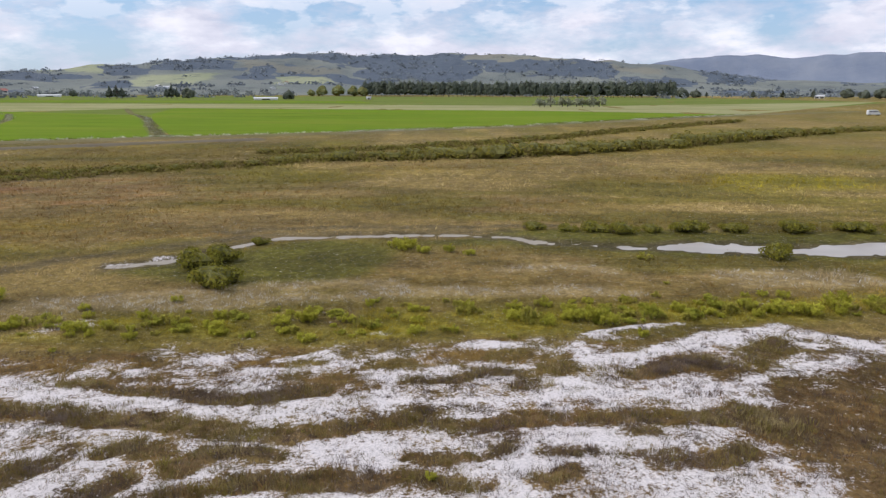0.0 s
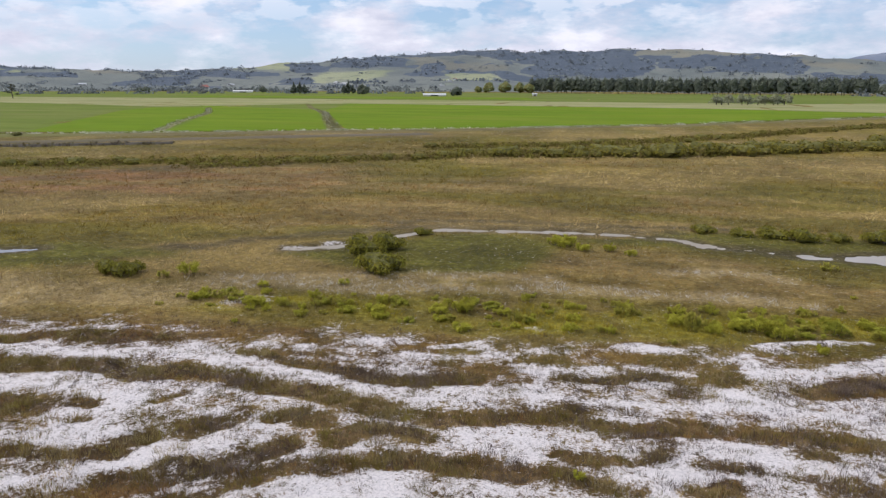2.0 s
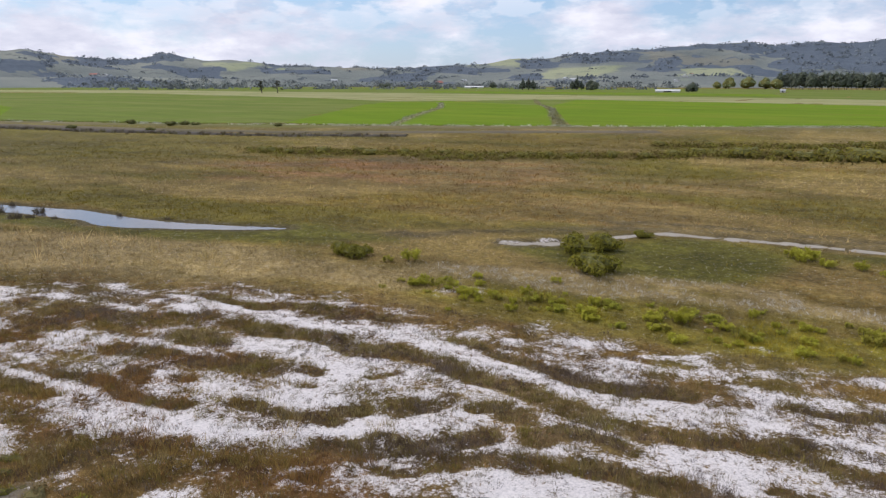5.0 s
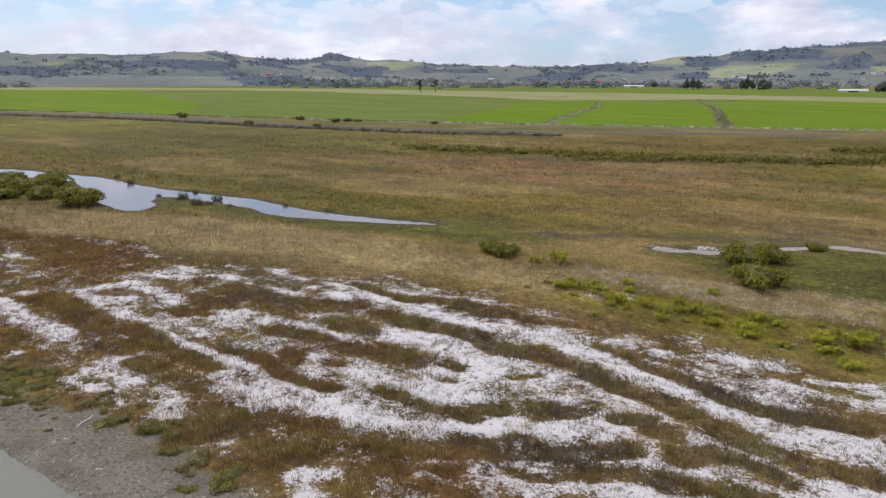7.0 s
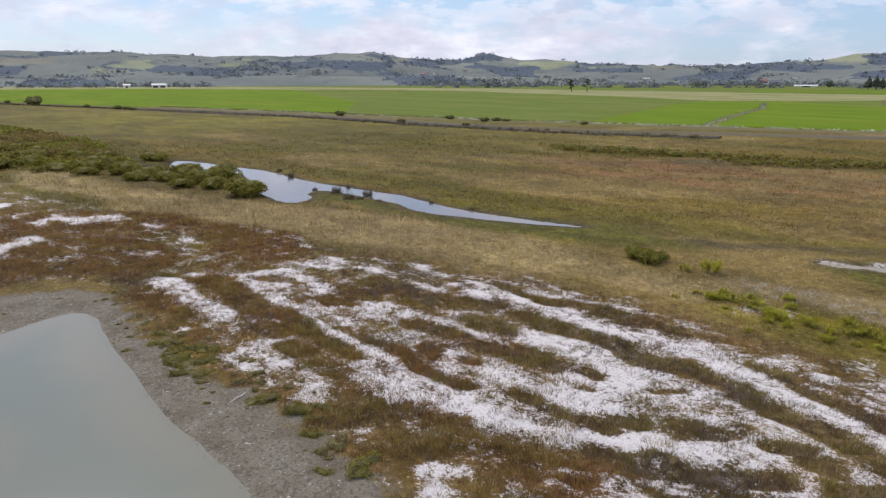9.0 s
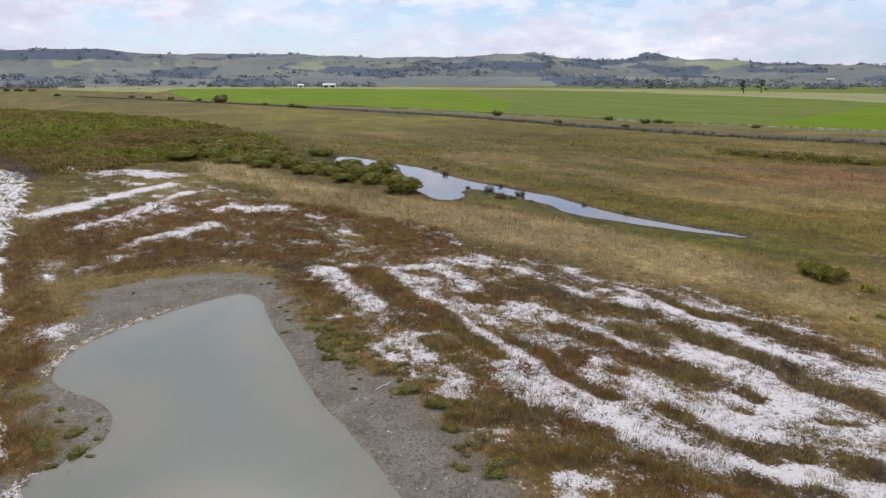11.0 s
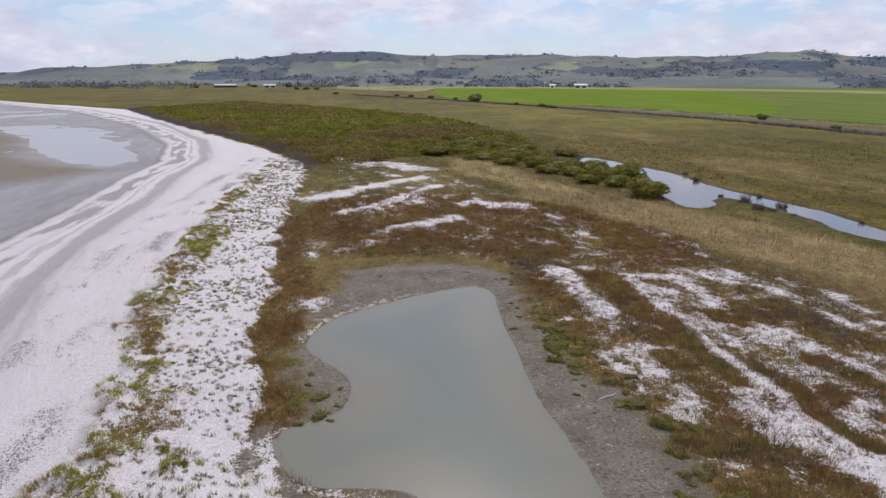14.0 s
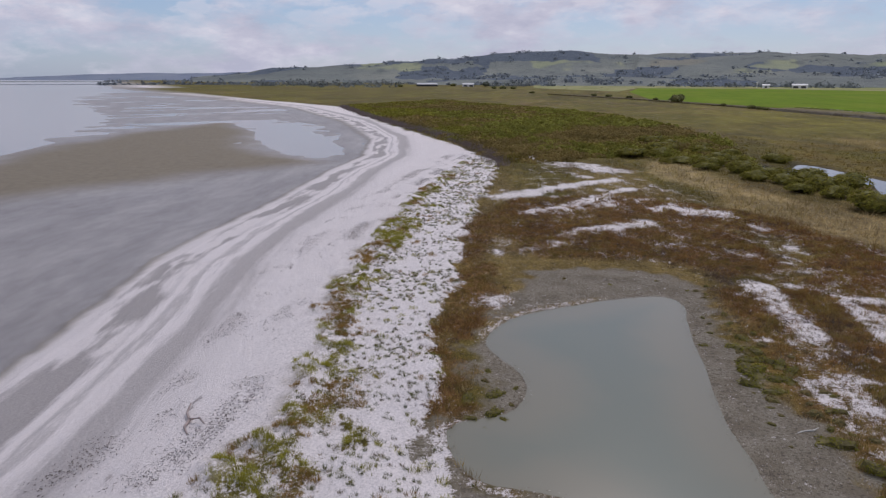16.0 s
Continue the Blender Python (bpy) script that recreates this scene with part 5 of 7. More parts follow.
def marsh_grass(name, count, r0, r1, scale, blades, label, lie=0.55, bright=1.0, thin=0.024):
    x, y = sprinkle(count, r0, r1, -38, 128, 0.6)
    c = plan(x, y)
    open_ground = np.maximum(np.maximum(smooth(0.35, 0.75, c["shell"]) * (1 - c["bare"]), c["beach"]), np.maximum(c["mud"], c["flat"]))
    water = (c["h"] < -0.1)
    keep = (rng.uniform(0, 1, count) > open_ground * 0.98) & ~water & (c["beach"] < 0.4) & (c["mud"] < 0.6) & (c["bare"] < 0.5) & (c["turf"] < 0.4) & (rng.uniform(0, 1, count) > 0.9 * smooth(0.6, 0.95, c["wet"])) & (rng.uniform(0, 1, count) > 0.6 * c["fen"]) & (rng.uniform(0, 1, count) > 0.45 * c["heath"])
    away = np.hypot(x, y)
    keep &= rng.uniform(0, 1, count) < smooth(r0 - 8, r0 + 12, away) * smooth(r1, r1 * 0.62, away)
    x, y = x[keep], y[keep]
    c = {k: v[keep] for k, v in c.items()}
    pick = fbm(x, y, 1.6, 3, 201)
    w_olive = 0.5 + 0.5 * smooth(0.4, 0.6, pick)
    tint = mixed((0.35 * w_olive + 0.6 * c["olive"], OLIVE), (2.2 * c["straw"] + 1.5 * c["dry"], PALE), (2.4 * c["rust"] + 0.05 + 0.15 * c["tan"] + 0.8 * c["russet"], RUSTY), (0.7 * c["tan"], (0.25, 0.19, 0.085)), (1.9 * c["olive"], GRASSY),
                 (3.0 * c["green"], LIME), (1.5 * c["heath"], (0.17, 0.125, 0.065)), (4.0 * c["fen"] + 1.5 * c["thicket"], DARKG), (0.7 * smooth(0.5, 0.65, fbm(x, y, 2.5, 3, 207)), BROWN))
    tint = tint * np.array([(1.16, 1.0, 0.86)]) * ((1 - 0.4 * c["scrub"]) * c["tone"])[:, None]
    tint = tint * (bright * rng.uniform(0.55, 1.45, len(x)))[:, None]
    tint = tint * (1 + c["far"][:, None] * np.array([(-0.03, 0.0, 0.0)]))
    speck = (rng.uniform(0, 1, len(x)) < 0.28 * c["bloom"]) & (scale < 2)
    tint = tint * (1 - 0.45 * c["bloom"][:, None]) + 0.45 * c["bloom"][:, None] * np.array([(0.42, 0.34, 0.22)])
    tint = np.where(speck[:, None], (0.7, 0.67, 0.6), tint)
    tall = scale * (0.13 + 0.12 * c["straw"] + 0.2 * c["green"] + 0.08 * c["rust"]) * rng.uniform(0.6, 1.4, len(x))
    tall = tall * (1 - 0.5 * c["fen"]) * (1 - 0.5 * c["wet"])
    return tufts(name, x, y, c["h"], tall, scale * rng.uniform(0.14, 0.26, len(x)), blades, thin * scale, tint, label, "grass", lie, M_SCRUB)


marsh_grass("marsh_grass", 95000, 9, 56, 0.85, 9, "low olive, straw and rusty salt marsh grass", 0.65, 1.0, 0.015)
marsh_grass("marsh_grass", 90000, 36, 100, 1.0, 7, "olive and straw marsh grass round the stream", 0.75, 1.0, 0.02)
marsh_grass("marsh_grass", 66000, 40, 190, 1.25, 5, "rank olive and straw marsh grass farther out", 1.0, 1.0)


marsh_grass("marsh_tussocks", 30000, 46, 185, 2.8, 5, "scattered coarse tussocks in the far marsh", 0.7, 1.05)


def shell_plants(name, count, label):
    """Small grey-brown shrubs and tufts standing singly on the white shell."""
    x, y = sprinkle(count, 15, 62, -38, 128, 0.6)
    c = plan(x, y)
    want = smooth(0.3, 0.6, c["shell"]) * (1 - c["bare"]) * (0.12 + smooth(0.42, 0.6, fbm(x, y, 1.2, 3, 211)))
    keep = (rng.uniform(0, 1, count) < want) & (c["mud"] < 0.4) & (c["beach"] < 0.3)
    x, y, h = x[keep], y[keep], c["h"][keep]
    u = rng.uniform(0, 1, len(x))
    tint = np.where((u < 0.45)[:, None], BROWN, np.where((u < 0.8)[:, None], SAGE, RUSTY)) * rng.uniform(0.75, 1.2, len(x))[:, None]
    return tufts(name, x, y, h, rng.uniform(0.04, 0.15, len(x)), rng.uniform(0.05, 0.17, len(x)), 8, 0.017, tint, label, "plants", 0.6)


shell_plants("shell_herbs", 70000, "small grey-brown herbs on white shell")


def beach_plants(name, count, label):
    """Rosettes over the bare strip behind the beach, and turf along its crest, gathered in rounded clumps."""
    x, y = scatter(count, -118, 4, -20, 2)
    c = plan(x, y)
    u = rng.uniform(0, 1, count)
    on = c["turf"] > 0.4
    patch = smooth(0.36, 0.6, fbm(x, y, 1.6, 3, 223))
    keep = (u < np.where(on, 0.9 * c["turf"], c["bare"] * (0.14 + 0.66 * patch))) & (c["mud"] < 0.5)
    x, y, on = x[keep], y[keep], on[keep]
    n = len(x)
    on = on | (rng.uniform(0, 1, n) < 0.09)
    pick = fbm(x, y, 1.6, 3, 221) + rng.normal(0, 0.04, n)
    lush = np.where((pick > 0.52)[:, None], (0.36, 0.335, 0.06), np.where((pick > 0.45)[:, None], (0.28, 0.25, 0.06), (0.36, 0.23, 0.075)))
    herb = np.where((rng.uniform(0, 1, n) > 0.5)[:, None], (0.135, 0.14, 0.05), np.where((rng.uniform(0, 1, n) > 0.4)[:, None], (0.2, 0.195, 0.045), (0.17, 0.13, 0.07)))
    tint = np.where(on[:, None], lush, herb) * rng.uniform(0.75, 1.25, n)[:, None]
    reach = np.where(on, rng.uniform(0.12, 0.36, n), rng.uniform(0.04, 0.13, n))
    many = np.where(on, 12, 5)
    k = np.repeat(np.arange(n), many)
    a, q = rng.uniform(0, math.tau, len(k)), np.sqrt(rng.uniform(0, 1, len(k))) * reach[k]
    x, y = x[k] + np.cos(a) * q, y[k] + np.sin(a) * q
    h = plan(x, y)["h"]
    on, dome = on[k], 1 - 0.5 * q / reach[k]
    return tufts(name, x, y, h, dome * np.where(on, 0.22, 0.16) * rng.uniform(0.6, 1.4, len(x)), np.where(on, 0.13, 0.09) * rng.uniform(0.7, 1.3, len(x)), 6, 0.018, tint[k], label, "grass", 0.45, M_SCRUB)


beach_plants("beach_grass", 30000, "green and rusty grass tufts along the shell beach")


def scrub_clumps(name, count, blades, label):
    """Fuzzy low clumps of grey-brown and olive scrub among the shell."""
    x, y = sprinkle(count, 14, 60, -38, 128, 0.6)
    c = plan(x, y)
    gather = smooth(0.45, 0.6, fbm(x, y, 1.4, 3, 213))
    edge = np.maximum(c["heath"], 0.5 * c["scrub"]) * (0.1 + 0.9 * np.maximum(gather * 0.5, c["mound"])) * smooth(1.0, 0.55, c["shell"]) + 0.4 * gather * smooth(0.3, 0.6, c["shell"])
    edge = np.maximum(np.maximum(edge, 0.9 * c["growth"]), 0.55 * c["rust"] * smooth(0.9, 0.4, c["shell"]))
    keep = (rng.uniform(0, 1, count) < edge * (1 - c["beach"])) & (c["mud"] < 0.3) & (c["turf"] < 0.3) & (c["bare"] < 0.4)
    x, y, h, rusty = x[keep], y[keep], c["h"][keep], c["rust"][keep]
    kind = fbm(x, y, 2.0, 3, 215) + rng.normal(0, 0.05, len(x)) + 0.05 * c["growth"][keep]
    tint = np.where((kind < 0.47)[:, None], (0.122, 0.086, 0.066), np.where((kind < 0.53)[:, None], (0.178, 0.146, 0.106), (0.19, 0.148, 0.042))) * rng.uniform(0.7, 1.25, len(x))[:, None]
    red = rusty > rng.uniform(0.35, 1.1, len(x))
    tint = np.where(red[:, None], np.where((kind < 0.52)[:, None], (0.23, 0.128, 0.046), (0.215, 0.158, 0.045)) * rng.uniform(0.7, 1.25, len(x))[:, None], tint)
    size = rng.uniform(0.4, 1.05, len(x)) * (1 - 0.35 * smooth(0.4, 0.8, c["shell"][keep]))
    return tufts(name, x, y, h, 0.26 * size, 0.5 * size, blades, 0.015, tint, label, "shrubs", 0.6, M_SCRUB)


scrub_clumps("low_scrub", 62000, 25, "fuzzy low grey-brown scrub among white shell")


def belt_grass(name, count, x0, x1, y0, y1, key, blades, label):
    """Wiry grass and twiggy shrublets that stand thick in the belts of growth."""
    x, y = scatter(count, x0, x1, y0, y1)
    c = plan(x, y)
    knot = smooth(0.36, 0.6, fbm(x, y, 0.9, 3, 331))
    want = c[key] * (0.35 + 0.65 * knot) * (1 - c["mud"]) * (1 - c["beach"]) * (1 - 0.8 * smooth(0.5, 0.9, c["shell"]))
    keep = (rng.uniform(0, 1, count) < want) & (c["turf"] < 0.3) & (c["bare"] < 0.4)
    x, y, h, knot, rusty = x[keep], y[keep], c["h"][keep], knot[keep], c["rust"][keep]
    n = len(x)
    hue = fbm(x, y, 2.6, 3, 341) + rng.normal(0, 0.07, n)
    tint = np.where((hue < 0.4)[:, None], (0.2, 0.152, 0.115), np.where((hue < 0.5)[:, None], (0.225, 0.168, 0.062), np.where((hue < 0.58)[:, None], (0.235, 0.195, 0.048), (0.33, 0.262, 0.12))))
    red = rusty * rng.uniform(0.4, 1.3, n) > 0.45
    tint = np.where(red[:, None], np.where((hue < 0.5)[:, None], (0.31, 0.176, 0.062), (0.33, 0.228, 0.07)), tint) * rng.uniform(0.55, 1.45, n)[:, None]
    size = (0.6 + 0.6 * knot) * rng.uniform(0.65, 1.3, n)
    return tufts(name, x, y, h, 0.24 * size, 0.2 * size, blades, 0.016, tint, label, "grass", 0.42, M_SCRUB)


belt_grass("belt_grass", 60000, -44, 27, 9, 34, "growth", 13, "wiry brown and olive grass in belts on the shell")
belt_grass("rusty_grass", 42000, -78, -12, -9, 21, "rust", 11, "rust-brown wiry grass round the lagoon")


# ---- bushes and trees ----
def lumps(r, n, w, h, base=0.35):
    """Centres and radii of the lumps that make up a crown."""
    out = []
    for _ in range(n):
        a, q = r.uniform(0, math.tau), math.sqrt(r.uniform(0, 1))
        rad = r.uniform(0.28, 0.45) * min(w, h * 1.6) * 0.6
        z = h * base + (h * (1 - base) - rad * 0.8) * r.uniform(0.2, 1.0) * (1 - 0.55 * q)
        out.append((math.cos(a) * q * w * 0.5, math.sin(a) * q * w * 0.5, max(z, rad * 0.7), rad))
    return out


def crown_mesh(name, balls, leaves, size, tint, seed, squash=0.85, broad=0.32):
    """Many small leaf clumps over a set of lumps, ragged at the edge."""
    g = np.random.default_rng(seed)
    b = np.array(balls)
    area = b[:, 3] ** 2
    pick = g.choice(len(b), leaves, p=area / area.sum())
    d = g.normal(size=(leaves, 3))
    d[:, 2] = np.abs(d[:, 2]) * 1.1 - 0.35
    d /= np.linalg.norm(d, axis=1)[:, None]
    c = b[pick, :3] + d * (b[pick, 3] * g.uniform(0.72, 1.12, leaves))[:, None] * np.array((1, 1, squash))
    c[:, 2] = np.maximum(c[:, 2], size * 0.3)
    nrm = d + g.normal(0, 0.45, (leaves, 3))
    nrm[:, 2] += 0.35
    nrm /= np.linalg.norm(nrm, axis=1)[:, None]
    u = np.cross(nrm, g.normal(size=(leaves, 3)))
    u /= np.linalg.norm(u, axis=1)[:, None]
    w = np.cross(nrm, u)
    s = size * g.uniform(0.55, 1.3, leaves)[:, None]
    v = np.stack([c - u * s * 0.5, c + w * s * broad, c + u * s * 0.5, c - w * s * broad], 1).reshape(-1, 3)
    t = np.array(tint)[None] * g.uniform(0.75, 1.25, (leaves, 1)) * np.where(g.uniform(0, 1, (leaves, 1)) > 0.85, np.array([[1.15, 1.1, 0.9]]), 1)
    return mesh_from(name, v, np.arange(leaves * 4), 4, M_LEAF, np.repeat(t, 4, 0))


def core_mesh(bm, balls, scale=0.8):
    """Dense twigs and shade within the crown."""
    made = bmesh.ops.create_icosphere(bm, subdivisions=2, radius=1.0)
    b = np.array(balls)
    mid = b[:, :3].mean(0)
    for v in made["verts"]:
        d = np.array(v.co)
        reach = (((b[:, :3] - mid) @ d) + b[:, 3] * scale)
        side = np.linalg.norm((b[:, :3] - mid) - ((b[:, :3] - mid) @ d)[:, None] * d, axis=1)
        ok = side < b[:, 3]
        far = float(reach[ok].max()) if ok.any() else float(b[:, 3].min() * 0.6)
        v.co = Vector(mid + d * max(far, 0.1))
        v.co.z = max(v.co.z, 0.02)


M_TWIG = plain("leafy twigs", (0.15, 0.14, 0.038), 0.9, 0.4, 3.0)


def make_bush(name, w, h, leaves, size, tint, seed, label, category="bush", n=9, broad=0.32):
    r = random.Random(seed)
    root = tagged(new(name), label, category)
    balls = [(x, y, z, rad * 1.1) for x, y, z, rad in lumps(r, n, w * 0.92, h * 0.95, 0.2)]
    part_mesh("crown", crown_mesh("crown", balls, leaves, size, tint, seed, 0.85, broad), root)
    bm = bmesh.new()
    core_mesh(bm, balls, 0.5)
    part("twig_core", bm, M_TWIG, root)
    bm = bmesh.new()
    a = r.uniform(0, math.tau)
    tube(bm, [(0, 0, -0.12), (0.04 * w * math.cos(a), 0.04 * w * math.sin(a), h * 0.25), (0.1 * w * math.cos(a), 0.1 * w * math.sin(a), h * 0.6)], [0.06 * h, 0.045 * h, 0.02 * h], 7)
    part("stem", bm, M_BARK, root)
    return root


def make_tree(name, h, w, leaves, size, tint, seed, label, n=14, base=0.25, trunk=0.05, category="tree", slim=False, full=None):
    r = random.Random(seed)
    root = tagged(new(name), label, category)
    balls = lumps(r, n, w, h, base)
    if slim:
        balls = [(x * (1.15 - z / h), y * (1.15 - z / h), z, rad * (1.3 - z / h)) for x, y, z, rad in balls]
    part_mesh("crown", crown_mesh("crown", balls, leaves, size, tint, seed, 0.8), root)
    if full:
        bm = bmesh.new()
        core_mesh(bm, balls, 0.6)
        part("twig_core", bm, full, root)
    bm = bmesh.new()
    tr = h * trunk
    bend = r.uniform(-0.04, 0.04) * h
    tube(bm, [(0, 0, -0.3), (bend * 0.4, 0, h * 0.25), (bend, bend * 0.5, h * 0.55), (bend * 0.8, bend, h * 0.82)], [tr, tr * 0.8, tr * 0.5, tr * 0.2], 8)
    for k in range(5):
        x, y, z, rad = balls[k % len(balls)]
        tube(bm, [(bend * 0.5, 0, h * (0.3 + 0.06 * k)), ((x + bend) * 0.5, y * 0.5, (z + h * 0.35) * 0.5 + h * 0.05), (x, y, z)], [tr * 0.45, tr * 0.3, tr * 0.12], 6)
    part("trunk", bm, M_BARK, root)
    return root


def stand(ob, x, y, turn=0.0, size=1.0, z=None):
    """Set a thing on the ground."""
    g = float(plan(np.array([x]), np.array([y]))["h"][0]) if z is None else z
    ob.matrix_basis = pose(x, y, g - 0.03, 0, 0, turn) @ Matrix.Diagonal((size, size, size, 1))
    return ob


def stand_copy(ob, x, y, turn, sx, sz, z=0.0):
    c = copy_thing(ob, pose(x, y, z, 0, 0, turn))
    c.scale = (sx, sx, sz)
    return c


R = random.Random(5)
MANGROVE = (0.19, 0.172, 0.028)
protos = [make_bush("mangrove_bush", 4.2, 2.4, 2600, 0.27, MANGROVE, 40 + k, "dense olive-green mangrove bush beside the creek", "bush", 14) for k in range(3)]
spots = ((-74.1, 25.4, 6.2, 2.5), (-86.1, 25.6, 5.4, 2.3), (-92.4, 24.6, 4.4, 2.6), (-88.2, 28.6, 4.8, 2.5), (-82.9, 21.6, 3.4, 1.6), (-113.6, 26.0, 4.8, 2.0), (-99.9, 18.6, 5.4, 2.2), (-101.2, 14.4, 3.8, 1.6),
         (-112.6, 18.6, 5.9, 2.2), (-120.5, 15.6, 6.2, 2.4), (-126.0, 10.4, 7.2, 2.4), (-133.5, 13.5, 5.8, 2.4), (-92.9, 19.4, 4.2, 1.7), (-115.4, 5.2, 6.2, 2.2), (-96.0, 21.4, 4.6, 2.0), (-80.4, 25.0, 4.0, 1.9),
         (-107.0, 16.0, 5.2, 2.0), (-108.0, 11.4, 5.0, 1.8), (-119.0, 10.4, 5.4, 2.0), (-104.5, 20.0, 4.4, 1.8), (-121.0, 20.5, 4.6, 2.0), (-127.5, 17.0, 5.2, 2.2), (-140.0, 9.5, 6.5, 2.4), (-89.5, 22.0, 4.4, 1.9))
for k, (x, y, w, h) in enumerate(spots):
    w, h = w * 0.86, h * 0.86
    if k < 3:
        b = protos[k]
        stand(b, x, y, k * 70)
        b.scale = (w / 4.2, w / 4.2, h / 2.4)
    else:
        b = stand_copy(protos[k % 3], x, y, R.uniform(0, 360), w / 4.2, h / 2.4, -0.1)
    tagged(b, group="mangroves by the creek")

low = [make_bush("saltmarsh_shrub", 2.4, 1.1, 1800, 0.15, (0.205, 0.19, 0.029), 60 + k, "low dark green shrub in the marsh beside the stream", "shrub", 13) for k in range(2)]
low_spots = ((-14.3, 42.6, 3.2, 1.25), (-17, 47.9, 2.9, 1.3), (-15.7, 49.3, 2.6, 1.2), (24.8, 50.8, 2.4, 1.1), (30.8, 60.3, 3.0, 1.1), (21.4, 60.4, 2.8, 1.1), (15.6, 59.6, 2.6, 1.0), (13.4, 60.8, 2.6, 0.9),
             (7.9, 61.2, 2, 0.7), (25.6, 61, 2.4, 0.8), (-14.5, 55, 1.6, 0.6), (11, 60.8, 1.8, 0.7), (18, 60.2, 1.8, 0.7), (-30.1, 38.4, 2.0, 1.0), (-31.6, 38.4, 1.6, 0.8), (36, 60.6, 3, 1.0), (40, 61, 3, 1.1))
for k, (x, y, w, h) in enumerate(low_spots):
    h = h * 1.3
    if k < 2:
        b = stand(low[k], x, y, 30 * k)
        b.scale = (w / 2.4, w / 2.4, h / 1.1)
    else:
        b = stand_copy(low[k % 2], x, y, R.uniform(0, 360), w / 2.4, h / 1.1, -0.05)
    tagged(b, group="marsh shrubs")



def make_weed(name, w, h, n, tint, seed, label, category):
    """A bushy weed of many thin upright and arching leaves round a few stems."""
    g = np.random.default_rng(seed)
    root = tagged(new(name), label, category)
    heads = g.uniform(-0.5, 0.5, (9, 2)) * w * 0.75
    tops = h * g.uniform(0.55, 1.0, 9)
    pick = g.integers(0, 9, n)
    up = np.sqrt(g.uniform(0.02, 1, n))
    a = g.uniform(0, math.tau, n)
    reach = (0.1 + 0.3 * np.sin(up * 2.6)) * w * 0.5 * g.uniform(0.5, 1.2, n)
    base = np.c_[heads[pick], up * tops[pick] * 0.85]
    tip = base + np.stack([np.cos(a) * reach, np.sin(a) * reach, g.uniform(0.02, 0.28, n) * h], 1)
    f = g.uniform(0, math.tau, n)
    wd = np.stack([np.cos(f), np.sin(f), np.zeros(n)], 1) * (0.02 * g.uniform(0.6, 1.4, n))[:, None]
    mid = (base + tip) / 2 + np.array((0, 0, 0.03)) * h
    v = np.stack([base, mid - wd, tip, mid + wd], 1).reshape(-1, 3)
    # leaf tint runs from darker at the base to brighter at the top
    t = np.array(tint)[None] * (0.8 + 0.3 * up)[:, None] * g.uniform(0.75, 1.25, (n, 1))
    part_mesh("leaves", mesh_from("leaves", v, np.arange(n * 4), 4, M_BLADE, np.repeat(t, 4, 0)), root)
    for i in range(4):
        bm = bmesh.new()
        x, y = heads[i]
        tube(bm, [(x * 0.7, y * 0.7, -0.08), (x, y, tops[i] * 0.5), (x * 1.05, y * 1.05, tops[i])], [0.014, 0.011, 0.005], 5)
        part("stem", bm, M_BARK, root)
    return root


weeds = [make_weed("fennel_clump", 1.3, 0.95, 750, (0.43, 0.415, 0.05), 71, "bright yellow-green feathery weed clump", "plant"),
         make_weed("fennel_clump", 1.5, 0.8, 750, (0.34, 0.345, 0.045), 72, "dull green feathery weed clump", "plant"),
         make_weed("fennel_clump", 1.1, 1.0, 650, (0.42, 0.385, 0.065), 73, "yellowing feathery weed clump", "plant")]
for k, b in enumerate(weeds):
    stand(b, (8.0, 11.2, 4.6)[k], (36.2, 36.9, 36.0)[k])
    tagged(b, group="bright weed clumps")
bright = ((8.8, 35.6, 1.2), (6.9, 36.3, 0.8), (-7.2, 36.2, 1.0), (-8.6, 35.7, 0.9), (-6.2, 37, 0.9), (1.2, 37.3, 0.9), (3.9, 36.4, 0.9), (13.6, 36.6, 0.9), (18.6, 37.6, 1.1), (20.2, 37.4, 1.2), (22.4, 38.2, 1.2),
          (-2.8, 53.0, 1.3), (-1.6, 52.2, 1.0), (-3.6, 54, 1.2), (14.8, 50.4, 0.9), (-26.1, 39.2, 1.2), (-27.3, 38.4, 0.8), (-12, 34.8, 0.8), (-14.4, 35.6, 0.9), (-0.4, 20.1, 0.38), (0.5, 52.4, 0.9), (1.9, 51.4, 0.8),
          (10, 33.6, 0.6), (16, 37.6, 0.9), (24.5, 38, 1.2), (26.5, 37, 1.1), (5.5, 35.4, 0.7), (-4.3, 35.2, 0.7), (0.6, 34.2, 0.6), (-11.4, 36.6, 0.6))
bright = list(bright)
while len(bright) < 190:
    x = R.uniform(-24, 29)
    y = 36.0 + 0.1 * (x + 6) + R.gauss(0.2, 1.5)
    if R.random() < 0.8:
        bright.append((x, y, R.uniform(0.35, 0.8)))
levels = plan(np.array([b[0] for b in bright]), np.array([b[1] for b in bright]))["h"]
for (x, y, s), z in zip(bright, levels):
    tagged(stand_copy(weeds[R.choice((0, 0, 1, 2))], x, y, R.uniform(0, 360), s * R.uniform(0.8, 1.35), s * R.uniform(0.55, 0.9), float(z) - 0.04), group="bright weed clumps")

# hedge of mangroves along the far channel, and a thinner second line
hedge = [make_bush("channel_mangrove", 4.0, 2.4, 560, 0.42, (0.2, 0.174, 0.028), 80 + k, "rounded olive-green mangrove along the far channel", "bush", 14) for k in range(3)]


